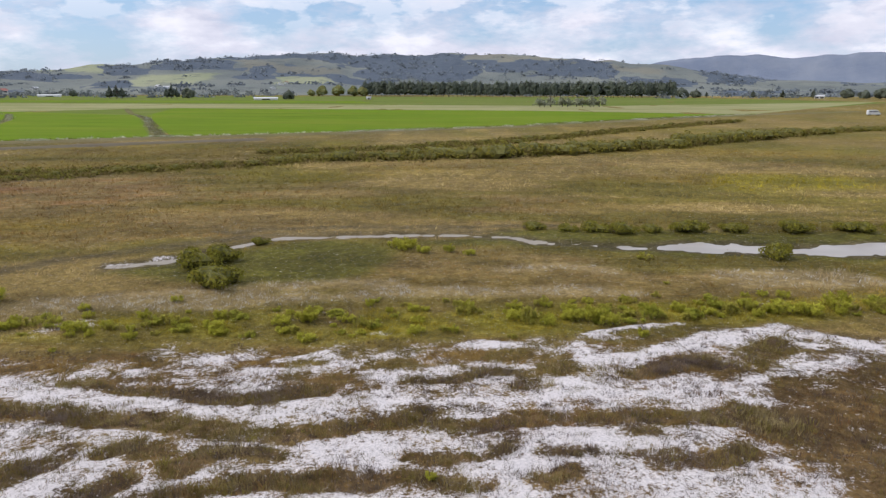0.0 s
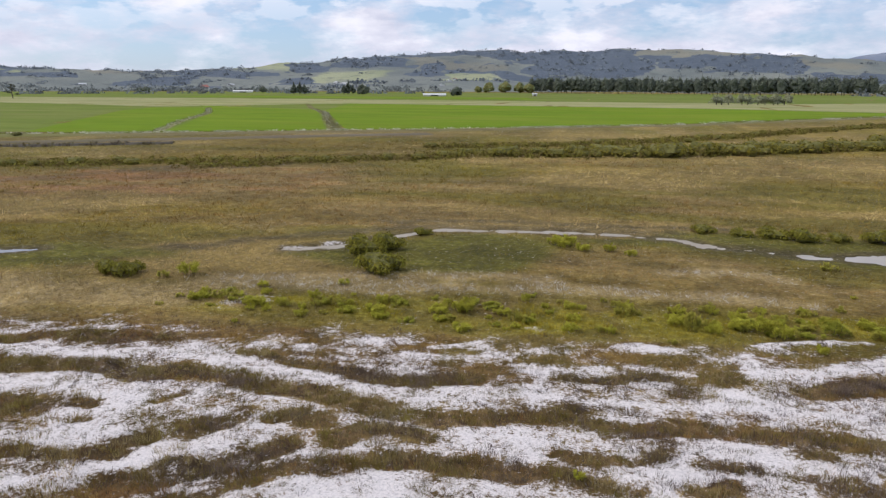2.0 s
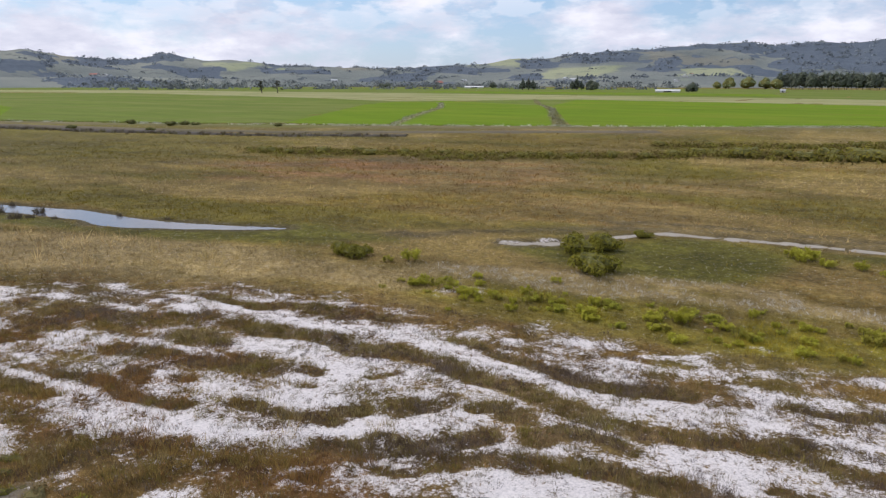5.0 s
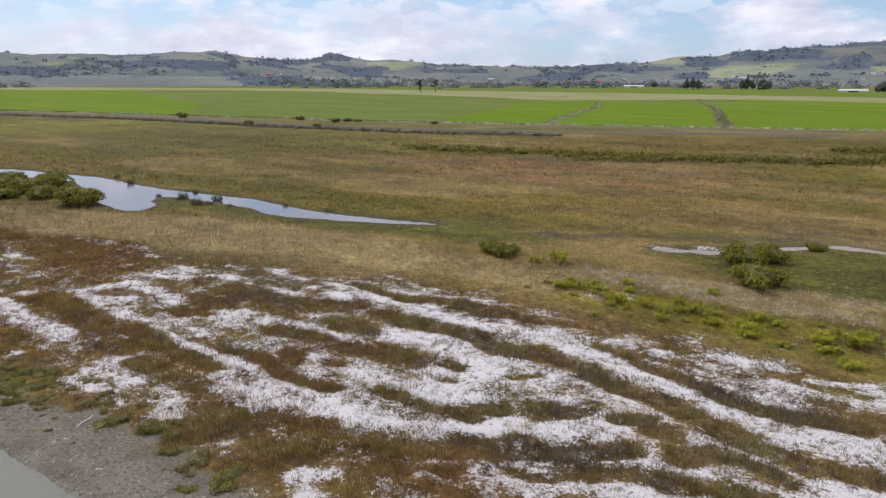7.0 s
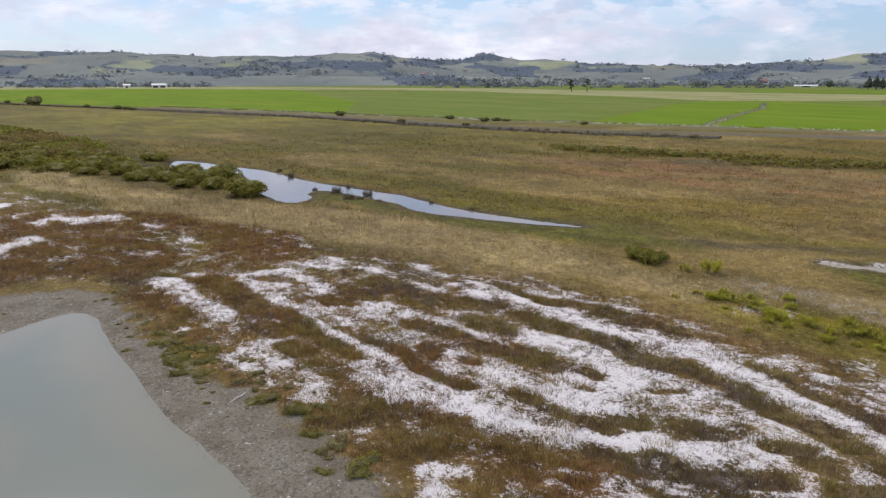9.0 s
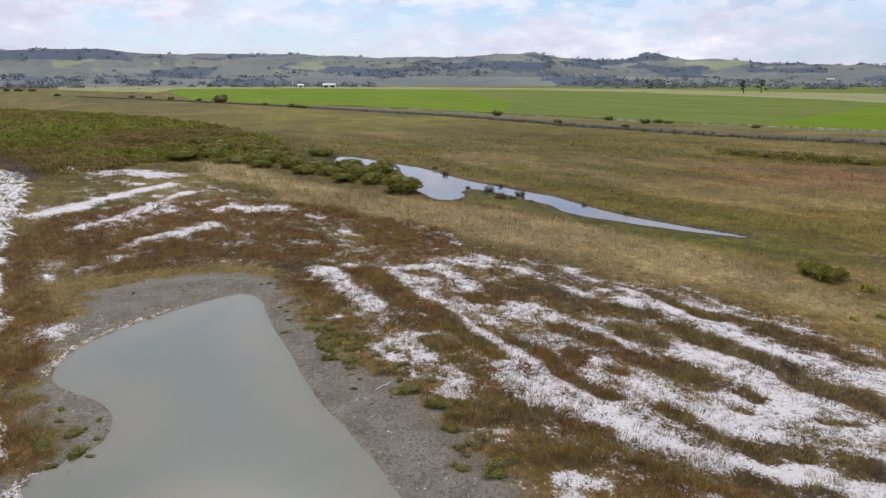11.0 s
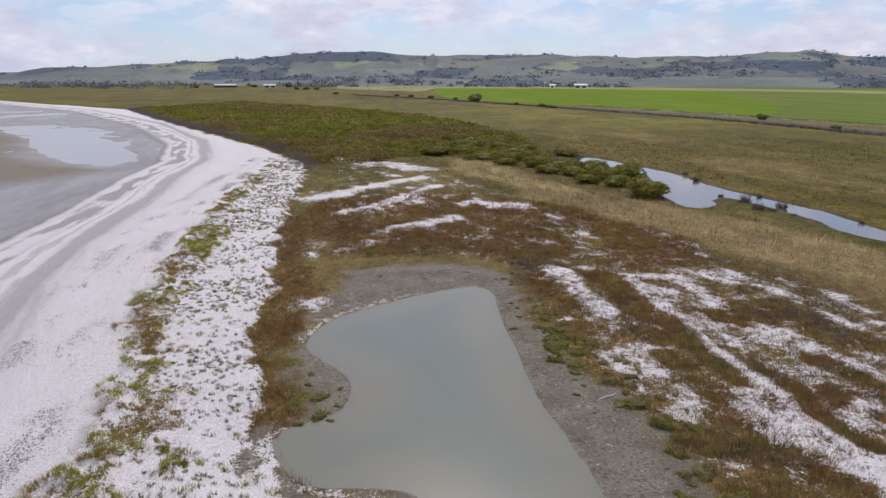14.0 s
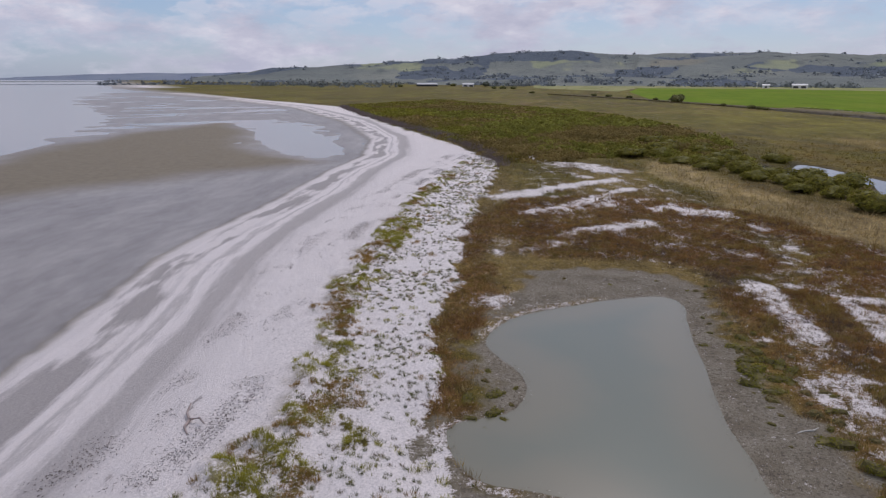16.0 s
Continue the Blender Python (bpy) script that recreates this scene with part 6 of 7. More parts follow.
def along(pts, step):
    out = []
    for (a, b, h0), (c, d, h1) in zip(pts[:-1], pts[1:]):
        n = max(1, int(math.hypot(c - a, d - b) / step))
        out += [(a + (c - a) * i / n, b + (d - b) * i / n, h0 + (h1 - h0) * i / n) for i in range(n)]
    return out


hedge_lines = [(((-60, 94, 1.1), (-48.7, 104, 1.1), (-34.5, 112, 1.2), (-22.7, 121.3, 1.8), (-8.2, 124, 2.1), (11.7, 130, 2.7), (22.8, 136, 2.6), (35.6, 145, 2.4), (49.7, 153, 2.8), (68.3, 170, 3.0), (91.5, 190, 2.5), (114.9, 208, 1.7), (150, 228, 1.7)), 2.3, 1.9),
               (((-34, 136, 1.1), (-10, 146, 1.2), (15.5, 166, 1.5), (31.7, 184, 1.4), (52.7, 210, 1.3), (112.6, 276, 1.6)), 6.0, 3.5),
               (((-92.6, 89, 0.9), (-80.5, 92, 1.3), (-69.8, 97, 1.2), (-58.2, 103, 0.9)), 3.0, 3.0)]
for pts, step, jitter in hedge_lines:
    for x, y, h in along(pts, step):
        x, y, h = x + R.uniform(-jitter, jitter), y + R.uniform(-jitter, jitter), h * R.uniform(0.55, 1.15)
        w = h * R.uniform(0.6, 0.95)
        b = stand_copy(hedge[R.randrange(3)], x, y, R.uniform(0, 360), w * 0.62, h / 2.4, -0.05)
        tagged(b, group="mangroves along the far channel")
for k, b in enumerate(hedge):
    stand(b, (5, 28, 60)[k], (128, 140, 163)[k])
    tagged(b, group="mangroves along the far channel")


def thicket(name, count, leaves, size, x0, x1, label):
    """Rounded bushes crowded together in the broad thicket behind the beach."""
    x, y = scatter(count * 6, x0, x1, -118, 30)
    c = plan(x, y)
    keep = c["thicket"] > rng.uniform(0.25, 0.85, len(x))
    x, y, h0 = x[keep][:count], y[keep][:count], c["h"][keep][:count]
    n = len(x)
    k = n * leaves
    tall = smooth(0.38, 0.62, fbm(x, y, 7, 3, 233))
    w, h = rng.uniform(1.6, 3.6, n) * (size / 0.34) ** 0.5, (0.34 / size) ** 0.6 * (0.45 + 0.75 * tall) * rng.uniform(0.7, 1.35, n)
    X, Y, Z, W, H_ = (np.repeat(v, leaves) for v in (x, y, h0, w, h))
    d = rng.normal(size=(k, 3))
    d[:, 2] = np.abs(d[:, 2])
    d /= np.linalg.norm(d, axis=1)[:, None]
    lump = (1 + 0.22 * np.sin(5 * np.arctan2(d[:, 1], d[:, 0]) + X * 3) * (1 - d[:, 2])) * rng.uniform(0.85, 1.06, k)
    cpos = np.stack([X + d[:, 0] * W * 0.5 * lump, Y + d[:, 1] * W * 0.5 * lump, Z + d[:, 2] * H_ * lump], 1)
    nrm = d + rng.normal(0, 0.4, (k, 3))
    nrm /= np.linalg.norm(nrm, axis=1)[:, None]
    u = np.cross(nrm, rng.normal(size=(k, 3)))
    u /= np.linalg.norm(u, axis=1)[:, None]
    v2 = np.cross(nrm, u)
    s = (size * rng.uniform(0.6, 1.3, k))[:, None]
    v = np.stack([cpos - u * s * 0.5, cpos + v2 * s * 0.4, cpos + u * s * 0.5, cpos - v2 * s * 0.4], 1).reshape(-1, 3)
    g = fbm(x, y, 18, 3, 231) + rng.normal(0, 0.04, n)
    inland = (y > -20 + 0.35 * (x + 100) + 12) & (g > 0.47)
    t = np.where(inland[:, None], (0.215, 0.208, 0.038), np.where((g > 0.54)[:, None], (0.225, 0.21, 0.032), np.where((g > 0.44)[:, None], (0.215, 0.182, 0.035), (0.24, 0.18, 0.06)))) * rng.uniform(0.7, 1.3, n)[:, None]
    me = mesh_from(name, v, np.arange(k * 4), 4, M_LEAF_SHADED, np.repeat(np.repeat(t, leaves, 0), 4, 0))
    return tagged(new(name, me), label, "shrubs", kind="stuff")


M_LEAF_SHADED = leaf_material("thicket leaves", 0.9, 0.25, 0.25)
thicket("shrub_thicket", 1500, 80, 0.34, -178, -100, "dense rounded olive-green shrub thicket behind the beach")
thicket("shrub_thicket", 2600, 20, 0.95, -400, -170, "low olive-green shrub thicket farther along the beach")


def dead_twigs(name, count, label):
    """Bare grey-brown brush standing along the thicket's edge over the beach."""
    pts = np.array(along(((-98, -13.5, 1), (-110, -16.4, 1), (-128, -23.4, 1), (-150, -34, 1), (-180, -52, 1), (-223, -76, 1), (-290, -109, 1)), 0.1))
    p = pts[rng.integers(0, len(pts), count)]
    x, y = p[:, 0] + rng.normal(0, 1.2, count), p[:, 1] + rng.normal(0.4, 0.9, count)
    far = np.clip(np.hypot(x, y) / 120, 1, 2.2)
    return tufts(name, x, y, np.full(count, 0.1), rng.uniform(0.5, 1.3, count), rng.uniform(0.3, 0.9, count), 9, 0.028 * far,
                 np.array([(0.24, 0.19, 0.175)]) * rng.uniform(0.6, 1.3, count)[:, None], label, "twigs", 0.45)


dead_twigs("dead_brush", 2600, "bare grey-brown dead brush along the thicket's edge")

# ---- trees of the plain ----
def set_trees(proto_list, places, group, base_h, label=None):
    """Stand copies of tree prototypes (built base_h high) at places of x, y, height."""
    for k, (x, y, h) in enumerate(places):
        s = h / base_h
        if k < len(proto_list):
            t = proto_list[k]
            t.matrix_basis = pose(x, y, 0.0, 0, 0, R.uniform(0, 360))
            t.scale = (s, s, s)
        else:
            t = stand_copy(proto_list[k % len(proto_list)], x, y, R.uniform(0, 360), s * R.uniform(0.9, 1.15), s)
        tagged(t, group=group)


# dark fill for shade inside the crowns, lifted a little for haze
M_DEEP = plain("shaded inner foliage", (0.09, 0.102, 0.072), 0.95, 0.4, 0.6)
# belt tints lightened to put in haze a kilometre off
pines = [make_tree("shelter_tree", 26, 9, 560, 1.7, ((0.135, 0.155, 0.12), (0.13, 0.15, 0.118), (0.18, 0.205, 0.145))[k], 300 + k, "tall dark evergreen in a shelter belt", 46, 0.03, 0.013, full=M_DEEP) for k in range(3)]
belt = []
for i in range(92):
    f = i / 91
    belt.append((-114.8 + 423 * f + R.uniform(-2, 2), 1088 - 115 * f + R.uniform(-6, 6), R.uniform(27, 33)))
set_trees(pines, belt, "shelter belt", 26)
willows = [make_tree("willow", 22, 18, 700, 1.8, (0.26, 0.32, 0.17), 310 + k, "broad light green willow at the paddock's end", 26, 0.04, 0.03, full=M_TWIG) for k in range(2)]
set_trees(willows, [(-198.6, 1081, 14), (-182, 1084, 20), (-157, 1088, 23), (-136, 1091, 20), (-121, 1080, 19)], "willows", 22)
conifers = [make_tree("conifer", 14, 6, 420, 0.9, (0.085, 0.1, 0.075), 320 + k, "dark narrow conifer on the plain", 18, 0.05, 0.03, slim=True, full=M_DEEP) for k in range(2)]
set_trees(conifers, [(-371, 820, 21), (-378, 818, 17), (-366, 823, 17), (-317, 842, 21), (-322, 841, 16), (-312, 846, 15), (400.5, 935, 15), (363, 1038, 16), (376, 1033, 12), (467, 996, 14), (501, 979, 16)], "far conifers", 14)
rounds = [make_tree("round_tree", 12, 12, 460, 1.1, (0.15, 0.165, 0.1), 330 + k, "rounded dark green tree on the plain", 18, 0.08, 0.035, full=M_DEEP) for k in range(2)]
set_trees(rounds, [(-299.8, 848, 15), (-501, 979, 11), (-168, 782, 12), (536, 960, 16), (553, 950, 14), (570, 941, 17), (590, 930, 15), (-640, 900, 10), (-655, 905, 9), (-1076, -178, 9.6), (330, 1000, 17), (345, 990, 13)], "far round trees", 12)
wiry = [make_tree("roadside_tree", 7, 6, 560, 0.8, (0.3, 0.315, 0.2), 340 + k, "open-crowned light green roadside tree", 16, 0.1, 0.03) for k in range(2)]
set_trees(wiry, [(64.5, 482, 8.4), (72, 483, 9.6), (80, 484, 9.4), (89.5, 485, 8.8), (99, 486, 10), (105, 486, 9.6), (84, 488, 8.2), (68, 485, 7.4), (94, 487, 8.2), (102, 489, 8)], "roadside trees", 7)
def make_cypress(h, lean, seed):
    """An old wind-shaped cypress: a bare leaning trunk and flat, gappy layers of foliage."""
    r = random.Random(seed)
    root = tagged(new("old_cypress"), "lone wind-shaped dark cypress in the fields", "tree")
    balls = []
    for k in range(11):
        z = h * (0.26 + 0.66 * k / 10)
        d = h * r.uniform(0.08, 0.36) * (1.1 - 0.45 * k / 10)
        a = r.uniform(-0.9, 0.9) + (0 if r.random() < 0.7 else math.pi)
        balls.append((lean * z + math.cos(a) * d, math.sin(a) * d, z, h * r.uniform(0.09, 0.15)))
    part_mesh("crown", crown_mesh("crown", [(x * 1.0, y, z, q) for x, y, z, q in balls], 900, 0.7, (0.085, 0.09, 0.062), seed, 0.5), root)
    bm = bmesh.new()
    tube(bm, [(0, 0, -0.3), (lean * h * 0.25, 0, h * 0.3), (lean * h * 0.6, 0.1, h * 0.62), (lean * h * 0.9, 0, h * 0.92)], [h * 0.035, h * 0.028, h * 0.018, h * 0.006], 8)
    part("trunk", bm, M_BARK, root)
    for x, y, z, q in balls[::2]:
        bm = bmesh.new()
        tube(bm, [(lean * z * 0.85, 0, z * 0.85), ((x + lean * z) / 2, y / 2, z * 0.95), (x, y, z)], [h * 0.012, h * 0.009, h * 0.004], 6)
        part("limb", bm, M_BARK, root)
    return root


old = [make_cypress(12, 0.12, 350), make_cypress(12, -0.1, 351)]
set_trees(old, [(-484, 482, 12), (-474, 492, 12)], "pair of cypresses", 12)
bank_bush = [make_bush("bank_bush", 3.2, 2.2, 420, 0.36, (0.13, 0.14, 0.055), 360 + k, "dark rounded bush on the bank of the drain", "bush", 8) for k in range(2)]
for k, (x, y, h) in enumerate(((-216, 108.3, 2.4), (-176.4, 125.2, 1.9), (-162.6, 128, 1.7), (-159.7, 129.8, 1.7), (-157, 131, 1.4), (-134.7, 139.8, 1.3), (-173, 106, 1.5), (-445, 41, 4.4), (-397, 36, 4.6), (-316, 58.9, 2.2), (-312, 61, 1.8),
                               (-150, 112, 1.2), (-306, 62, 1.6), (-345, 52, 1.8), (-430, 28, 2.2), (-470, 14, 2.4), (-520, -8, 2.6), (-500, 2, 2.4), (-600, -60, 2.6), (-853, -132, 4), (-847, -108, 4), (-850, -120, 4.2), (-1000, -290, 5), (-1090, -230, 6))):
    s = h / 2.2
    if k < 2:
        b = bank_bush[k]
        b.matrix_basis = pose(x, y, 0, 0, 0, 40 * k)
        b.scale = (s, s, s)
    else:
        b = stand_copy(bank_bush[k % 2], x, y, R.uniform(0, 360), s * R.uniform(0.9, 1.3), s)
    tagged(b, group="bushes on the banks")


def clump_cloud(name, x, y, z, w, h, leaves, size, tint, label, category):
    """Many small crowns of leaf clumps joined as stuff."""
    n = len(x)
    k = n * leaves
    X, Y, Z, W, H_ = (np.repeat(v, leaves) for v in (x, y, z, w, h))
    d = rng.normal(size=(k, 3))
    d[:, 2] = np.abs(d[:, 2])
    d /= np.linalg.norm(d, axis=1)[:, None]
    c = np.stack([X + d[:, 0] * W * 0.5, Y + d[:, 1] * W * 0.5, Z + d[:, 2] * H_ * rng.uniform(0.6, 1.05, k)], 1)
    nrm = d + rng.normal(0, 0.4, (k, 3))
    nrm /= np.linalg.norm(nrm, axis=1)[:, None]
    u = np.cross(nrm, rng.normal(size=(k, 3)))
    u /= np.linalg.norm(u, axis=1)[:, None]
    v2 = np.cross(nrm, u)
    s = (np.repeat(np.broadcast_to(size, (n,)), leaves) * rng.uniform(0.6, 1.3, k))[:, None]
    v = np.stack([c - u * s * 0.5, c + v2 * s * 0.4, c + u * s * 0.5, c - v2 * s * 0.4], 1).reshape(-1, 3)
    me = mesh_from(name, v, np.arange(k * 4), 4, M_LEAF, np.repeat(np.repeat(tint, leaves, 0), 4, 0))
    return tagged(new(name, me), label, category, kind="stuff")


# low shrubs that fill the line of the far channel
lp = np.array([p for pts, step, jitter in hedge_lines for p in along(pts, 0.16)])
vx, vy = lp[:, 0] + rng.normal(0, 2.0, len(lp)), lp[:, 1] + rng.normal(0, 2.0, len(lp))
keep = fbm(vx, vy, 11, 3, 441) > 0.25
vx, vy, vh = vx[keep], vy[keep], lp[keep, 2]
n_v = len(vx)
clump_cloud("channel_shrubs", vx, vy, np.zeros(n_v), rng.uniform(1.2, 3.0, n_v), rng.uniform(0.35, 0.8, n_v) * vh, 16, 0.42,
            np.where((rng.uniform(0, 1, n_v) < 0.6)[:, None], (0.195, 0.172, 0.035), (0.19, 0.148, 0.05)) * rng.uniform(0.7, 1.25, n_v)[:, None], "low olive and brown shrubs along the far channel", "shrubs")

# woods and shelter trees over the hills
az = np.radians(rng.uniform(-40, 128, 16000))
r = rng.uniform(1200, 2900, 16000)
wx, wy = -np.sin(az) * r, np.cos(az) * r
wz = hill_height(az, r)
grove = fbm(wx, wy, 230, 4, 401)
lines = np.abs(fbm(wx, wy, 240, 3, 411) - 0.5) < 0.014
wooded = hill_cover(az, r, wz)
keep = (wz > -4) & (((wooded[0] > 0.5) & (rng.uniform(0, 1, 16000) < 0.3)) | ((wooded[1] < 0.4) & ((grove > 0.66) | (lines & (grove > 0.4)))) | (rng.uniform(0, 1, 16000) < 0.006))
wx, wy, wz = wx[keep], wy[keep], wz[keep]
n_w = len(wx)
# tint drawn towards blue-grey, putting distance haze on the woods
clump_cloud("hill_woods", wx, wy, wz - 1, rng.uniform(10, 28, n_w), rng.uniform(4, 10, n_w), 13, 5.5, np.array([(0.2, 0.225, 0.24)]) * rng.uniform(0.7, 1.3, n_w)[:, None], "dark woods and shelter trees on the hills, tinted for haze", "woods")
# scattered trees at the foot of the hills
az = np.radians(rng.uniform(-36, 126, 2200))
r = rng.uniform(960, 1400, 2200)
fx, fy = -np.sin(az) * r, np.cos(az) * r
keep = (fbm(fx, fy, 150, 4, 421) > 0.59) & (az < radians(118))
fx, fy, az, r = fx[keep], fy[keep], az[keep], r[keep]
n_f = len(fx)
# greyed, lightened tint carries the haze over these trees
clump_cloud("foothill_trees", fx, fy, np.maximum(hill_height(az, r), 0) - 0.5, rng.uniform(8, 22, n_f), rng.uniform(4, 13, n_f), 26, 3.4, np.array([(0.19, 0.21, 0.2)]) * rng.uniform(0.7, 1.35, n_f)[:, None], "scattered dark trees at the foot of the hills, greyed for haze", "woods")

# weeds along the verge of the paddocks, some with white flower heads
line_pts = along(((-330, 80, 1), (-224, 114, 1), (-157, 136, 1), (-111, 157, 1), (-72, 178, 1), (-30, 199, 1), (20, 232, 1), (92, 301, 1), (150, 348, 1)), 0.11)
lp = np.array(line_pts)
vx, vy = lp[:, 0] + rng.normal(0, 1.3, len(lp)), lp[:, 1] + rng.normal(0, 1.3, len(lp))
keep = rng.uniform(0, 1, len(lp)) < 0.2 + 0.8 * smooth(0.4, 0.55, fbm(vx, vy, 9, 3, 431))
vx, vy = vx[keep], vy[keep]
flower = rng.uniform(0, 1, len(vx)) < 0.5 * smooth(0.36, 0.52, fbm(vx, vy, 14, 3, 433)) + 0.12
tufts("verge_weeds", vx, vy, np.full(len(vx), 0.15), rng.uniform(0.25, 0.6, len(vx)), rng.uniform(0.6, 1.5, len(vx)), 6, 0.32,
      np.where(flower[:, None], (0.66, 0.66, 0.5), (0.22, 0.245, 0.06)) * rng.uniform(0.75, 1.2, len(vx))[:, None], "weeds with whitish flower heads along the paddocks", "weeds", 1.1)
lp = np.array([p for d in (((-70, 177, 1), (-95, 232, 1), (-120, 290, 1), (-138, 322, 1)), ((-112, 159, 1), (-140, 215, 1), (-165, 272, 1), (-200, 330, 1))) for p in along(d, 0.5)])
vx, vy = lp[:, 0] + rng.normal(0, 0.8, len(lp)), lp[:, 1] + rng.normal(0, 0.8, len(lp))
tufts("drain_flowers", vx, vy, np.full(len(vx), 0.2), rng.uniform(0.2, 0.5, len(vx)), rng.uniform(0.5, 1.2, len(vx)), 6, 0.18,
      np.where((rng.uniform(0, 1, len(vx)) < np.where(vx < -100, 0.5, 0.2))[:, None], (0.5, 0.5, 0.36), (0.24, 0.225, 0.1)) * rng.uniform(0.75, 1.2, len(vx))[:, None], "weeds along the drains between paddocks", "weeds", 0.5)
lp = np.array(along(((-560, -44, 1), (-446, 12, 1), (-330, 56, 1), (-214, 94, 1), (-160, 103, 1), (-118, 113, 1), (-88, 129, 1)), 0.3))
vx, vy = lp[:, 0] + rng.normal(0, 1.5, len(lp)), lp[:, 1] + rng.normal(0, 1.5, len(lp))
tufts("drain_weeds", vx, vy, np.full(len(vx), 0.1), rng.uniform(0.3, 1.0, len(vx)), rng.uniform(0.5, 1.0, len(vx)), 7, 0.16,
      np.where((rng.uniform(0, 1, len(vx)) < 0.5)[:, None], (0.1, 0.075, 0.05), (0.15, 0.13, 0.05)) * rng.uniform(0.75, 1.2, len(vx))[:, None], "dark rank weeds along the drain", "weeds", 0.5)


# ---- buildings and a van, far off ----
def make_shed(name, length, width, wall_h, roof_h, wall_mat, roof_mat, label, openings=2, category="shed"):
    root = tagged(new(name), label, category)
    bm = bmesh.new()
    box(bm, (-length / 2, -width / 2, -0.2), (length / 2, width / 2, wall_h))
    part("wall", bm, wall_mat, root)
    bm = bmesh.new()
    e = 0.5
    pts = [(-length / 2 - e, -width / 2 - e, wall_h - 0.15), (-length / 2 - e, 0, wall_h + roof_h), (-length / 2 - e, width / 2 + e, wall_h - 0.15)]
    a = [bm.verts.new(p) for p in pts] + [bm.verts.new((p[0], p[1], p[2] + 0.2)) for p in pts]
    b = [bm.verts.new((-v.co.x, v.co.y, v.co.z)) for v in a]
    for i, j in ((0, 1), (1, 2), (4, 3), (5, 4), (2, 5), (3, 0)):
        bm.faces.new((a[i], a[j], b[j], b[i]))
    for s in (a, b):
        bm.faces.new((s[0], s[1], s[4], s[3])), bm.faces.new((s[1], s[2], s[5], s[4]))
    bmesh.ops.recalc_face_normals(bm, faces=bm.faces)
    part("roof", bm, roof_mat, root)
    for k in range(openings):
        x = -length / 2 + length * (k + 0.5) / openings
        for side in (-1, 1):
            bm = bmesh.new()
            y = side * (width / 2 + 0.03)
            box(bm, (x - length * 0.16, min(y, y - side * 0.1), 0.1), (x + length * 0.16, max(y, y - side * 0.1), wall_h * 0.72))
            part("door", bm, M_DARK, root)
    return root


stand(make_shed("farm_shed", 30, 10, 3.4, 1.6, M_WALL, M_ROOF, "long white farm shed with pale metal roof", 4), -1067, -267, 104, 1, 0)
stand(make_shed("farm_shed", 17, 9, 3.2, 1.5, M_WALL, M_ROOF, "white farm shed beside trees on the plain", 2), -1081, -206, 101, 1, 0)
stand(make_shed("hay_barn", 19, 9, 4.0, 1.6, M_WALL, M_ROOF, "open-fronted pale hay barn in the paddock", 2, "barn"), -1070, 255, 77, 1, 0)
stand(make_shed("milking_shed", 9, 7, 3.6, 1.5, M_WALL, M_ROOF, "small pale milking shed in the paddock", 1), -1079, 214, 79, 1, 0)
stand(make_shed("cottage", 12, 8, 2.8, 1.8, M_WALL, M_ROOF, "small white cottage at the foot of the hills", 2, "house"), 508, 976, -27, 1, 0)
stand(make_shed("tunnel_house", 24, 9, 1.6, 1.0, M_WALL, M_WALL, "low white plastic-covered tunnel house in the fields", 1, "greenhouse"), -186, 756, 14, 1, 0)
stand(make_shed("field_hut", 5, 4, 2.0, 0.8, M_WALL, M_ROOF, "small white hut at the paddock's edge", 1, "hut"), -84, 811, 6, 1, 0)
stand(make_shed("tunnel_house", 28, 9, 1.8, 1.2, M_WALL, M_WALL, "low white plastic-covered tunnel house on the plain", 1, "greenhouse"), -527, 966, 28, 1, 0)
mast = tagged(new("water_tower"), "slim pale water tower beside the milking shed", "tower")
bm = bmesh.new()
tube(bm, [(0, 0, -0.2), (0, 0, 5.5)], [0.35, 0.3], 10)
part("pole", bm, M_WALL, mast)
bm = bmesh.new()
tube(bm, [(0, 0, 5.5), (0, 0, 5.8), (0, 0, 7.6), (0, 0, 7.9)], [0.9, 1.2, 1.2, 0.7], 14)
part("tank", bm, M_WALL, mast)
stand(mast, -1082, 203, 0, 1, 0)

house = make_shed("hill_house", 13, 9, 3.0, 2.0, M_WALL, M_ROOF, "small white house among trees on the hillside", 2, "house")
house_2 = make_shed("hill_house", 15, 9, 3.0, 2.2, M_WALL, M_ROOF_RED, "small house with a dull red roof on the hillside", 2, "house")
spots = []
while len(spots) < 18:
    a, d = radians(R.choice((R.uniform(36, 60), R.uniform(60, 104), R.uniform(12, 32)))), R.uniform(1300, 1800)
    z = float(hill_height(np.array([a]), np.array([d]))[0])
    if z > 4:
        spots.append((-math.sin(a) * d, math.cos(a) * d, z))
for k, (x, y, z) in enumerate(spots):
    if k < 2:
        h = (house, house_2)[k]
        h.matrix_basis = pose(x, y, z - 0.6, 0, 0, R.uniform(0, 180))
    else:
        h = copy_thing(house_2 if k % 4 == 3 else house, pose(x, y, z - 0.6, 0, 0, R.uniform(0, 180)))
    tagged(h, group="houses on the hills")

van = tagged(new("camper_van"), "white camper van parked on the far track", "van")
bm = bmesh.new()
prof = [(-2.8, 0.45), (-2.8, 2.3), (-2.6, 2.6), (1.2, 2.6), (1.5, 2.45), (2.1, 1.5), (2.85, 1.25), (2.95, 0.5)]
for s in (-0.98, 0.98):
    bm.faces.new([bm.verts.new((x, s, z)) for x, z in prof])
bm.faces.ensure_lookup_table()
fa, fb = list(bm.faces[0].verts), list(bm.faces[1].verts)
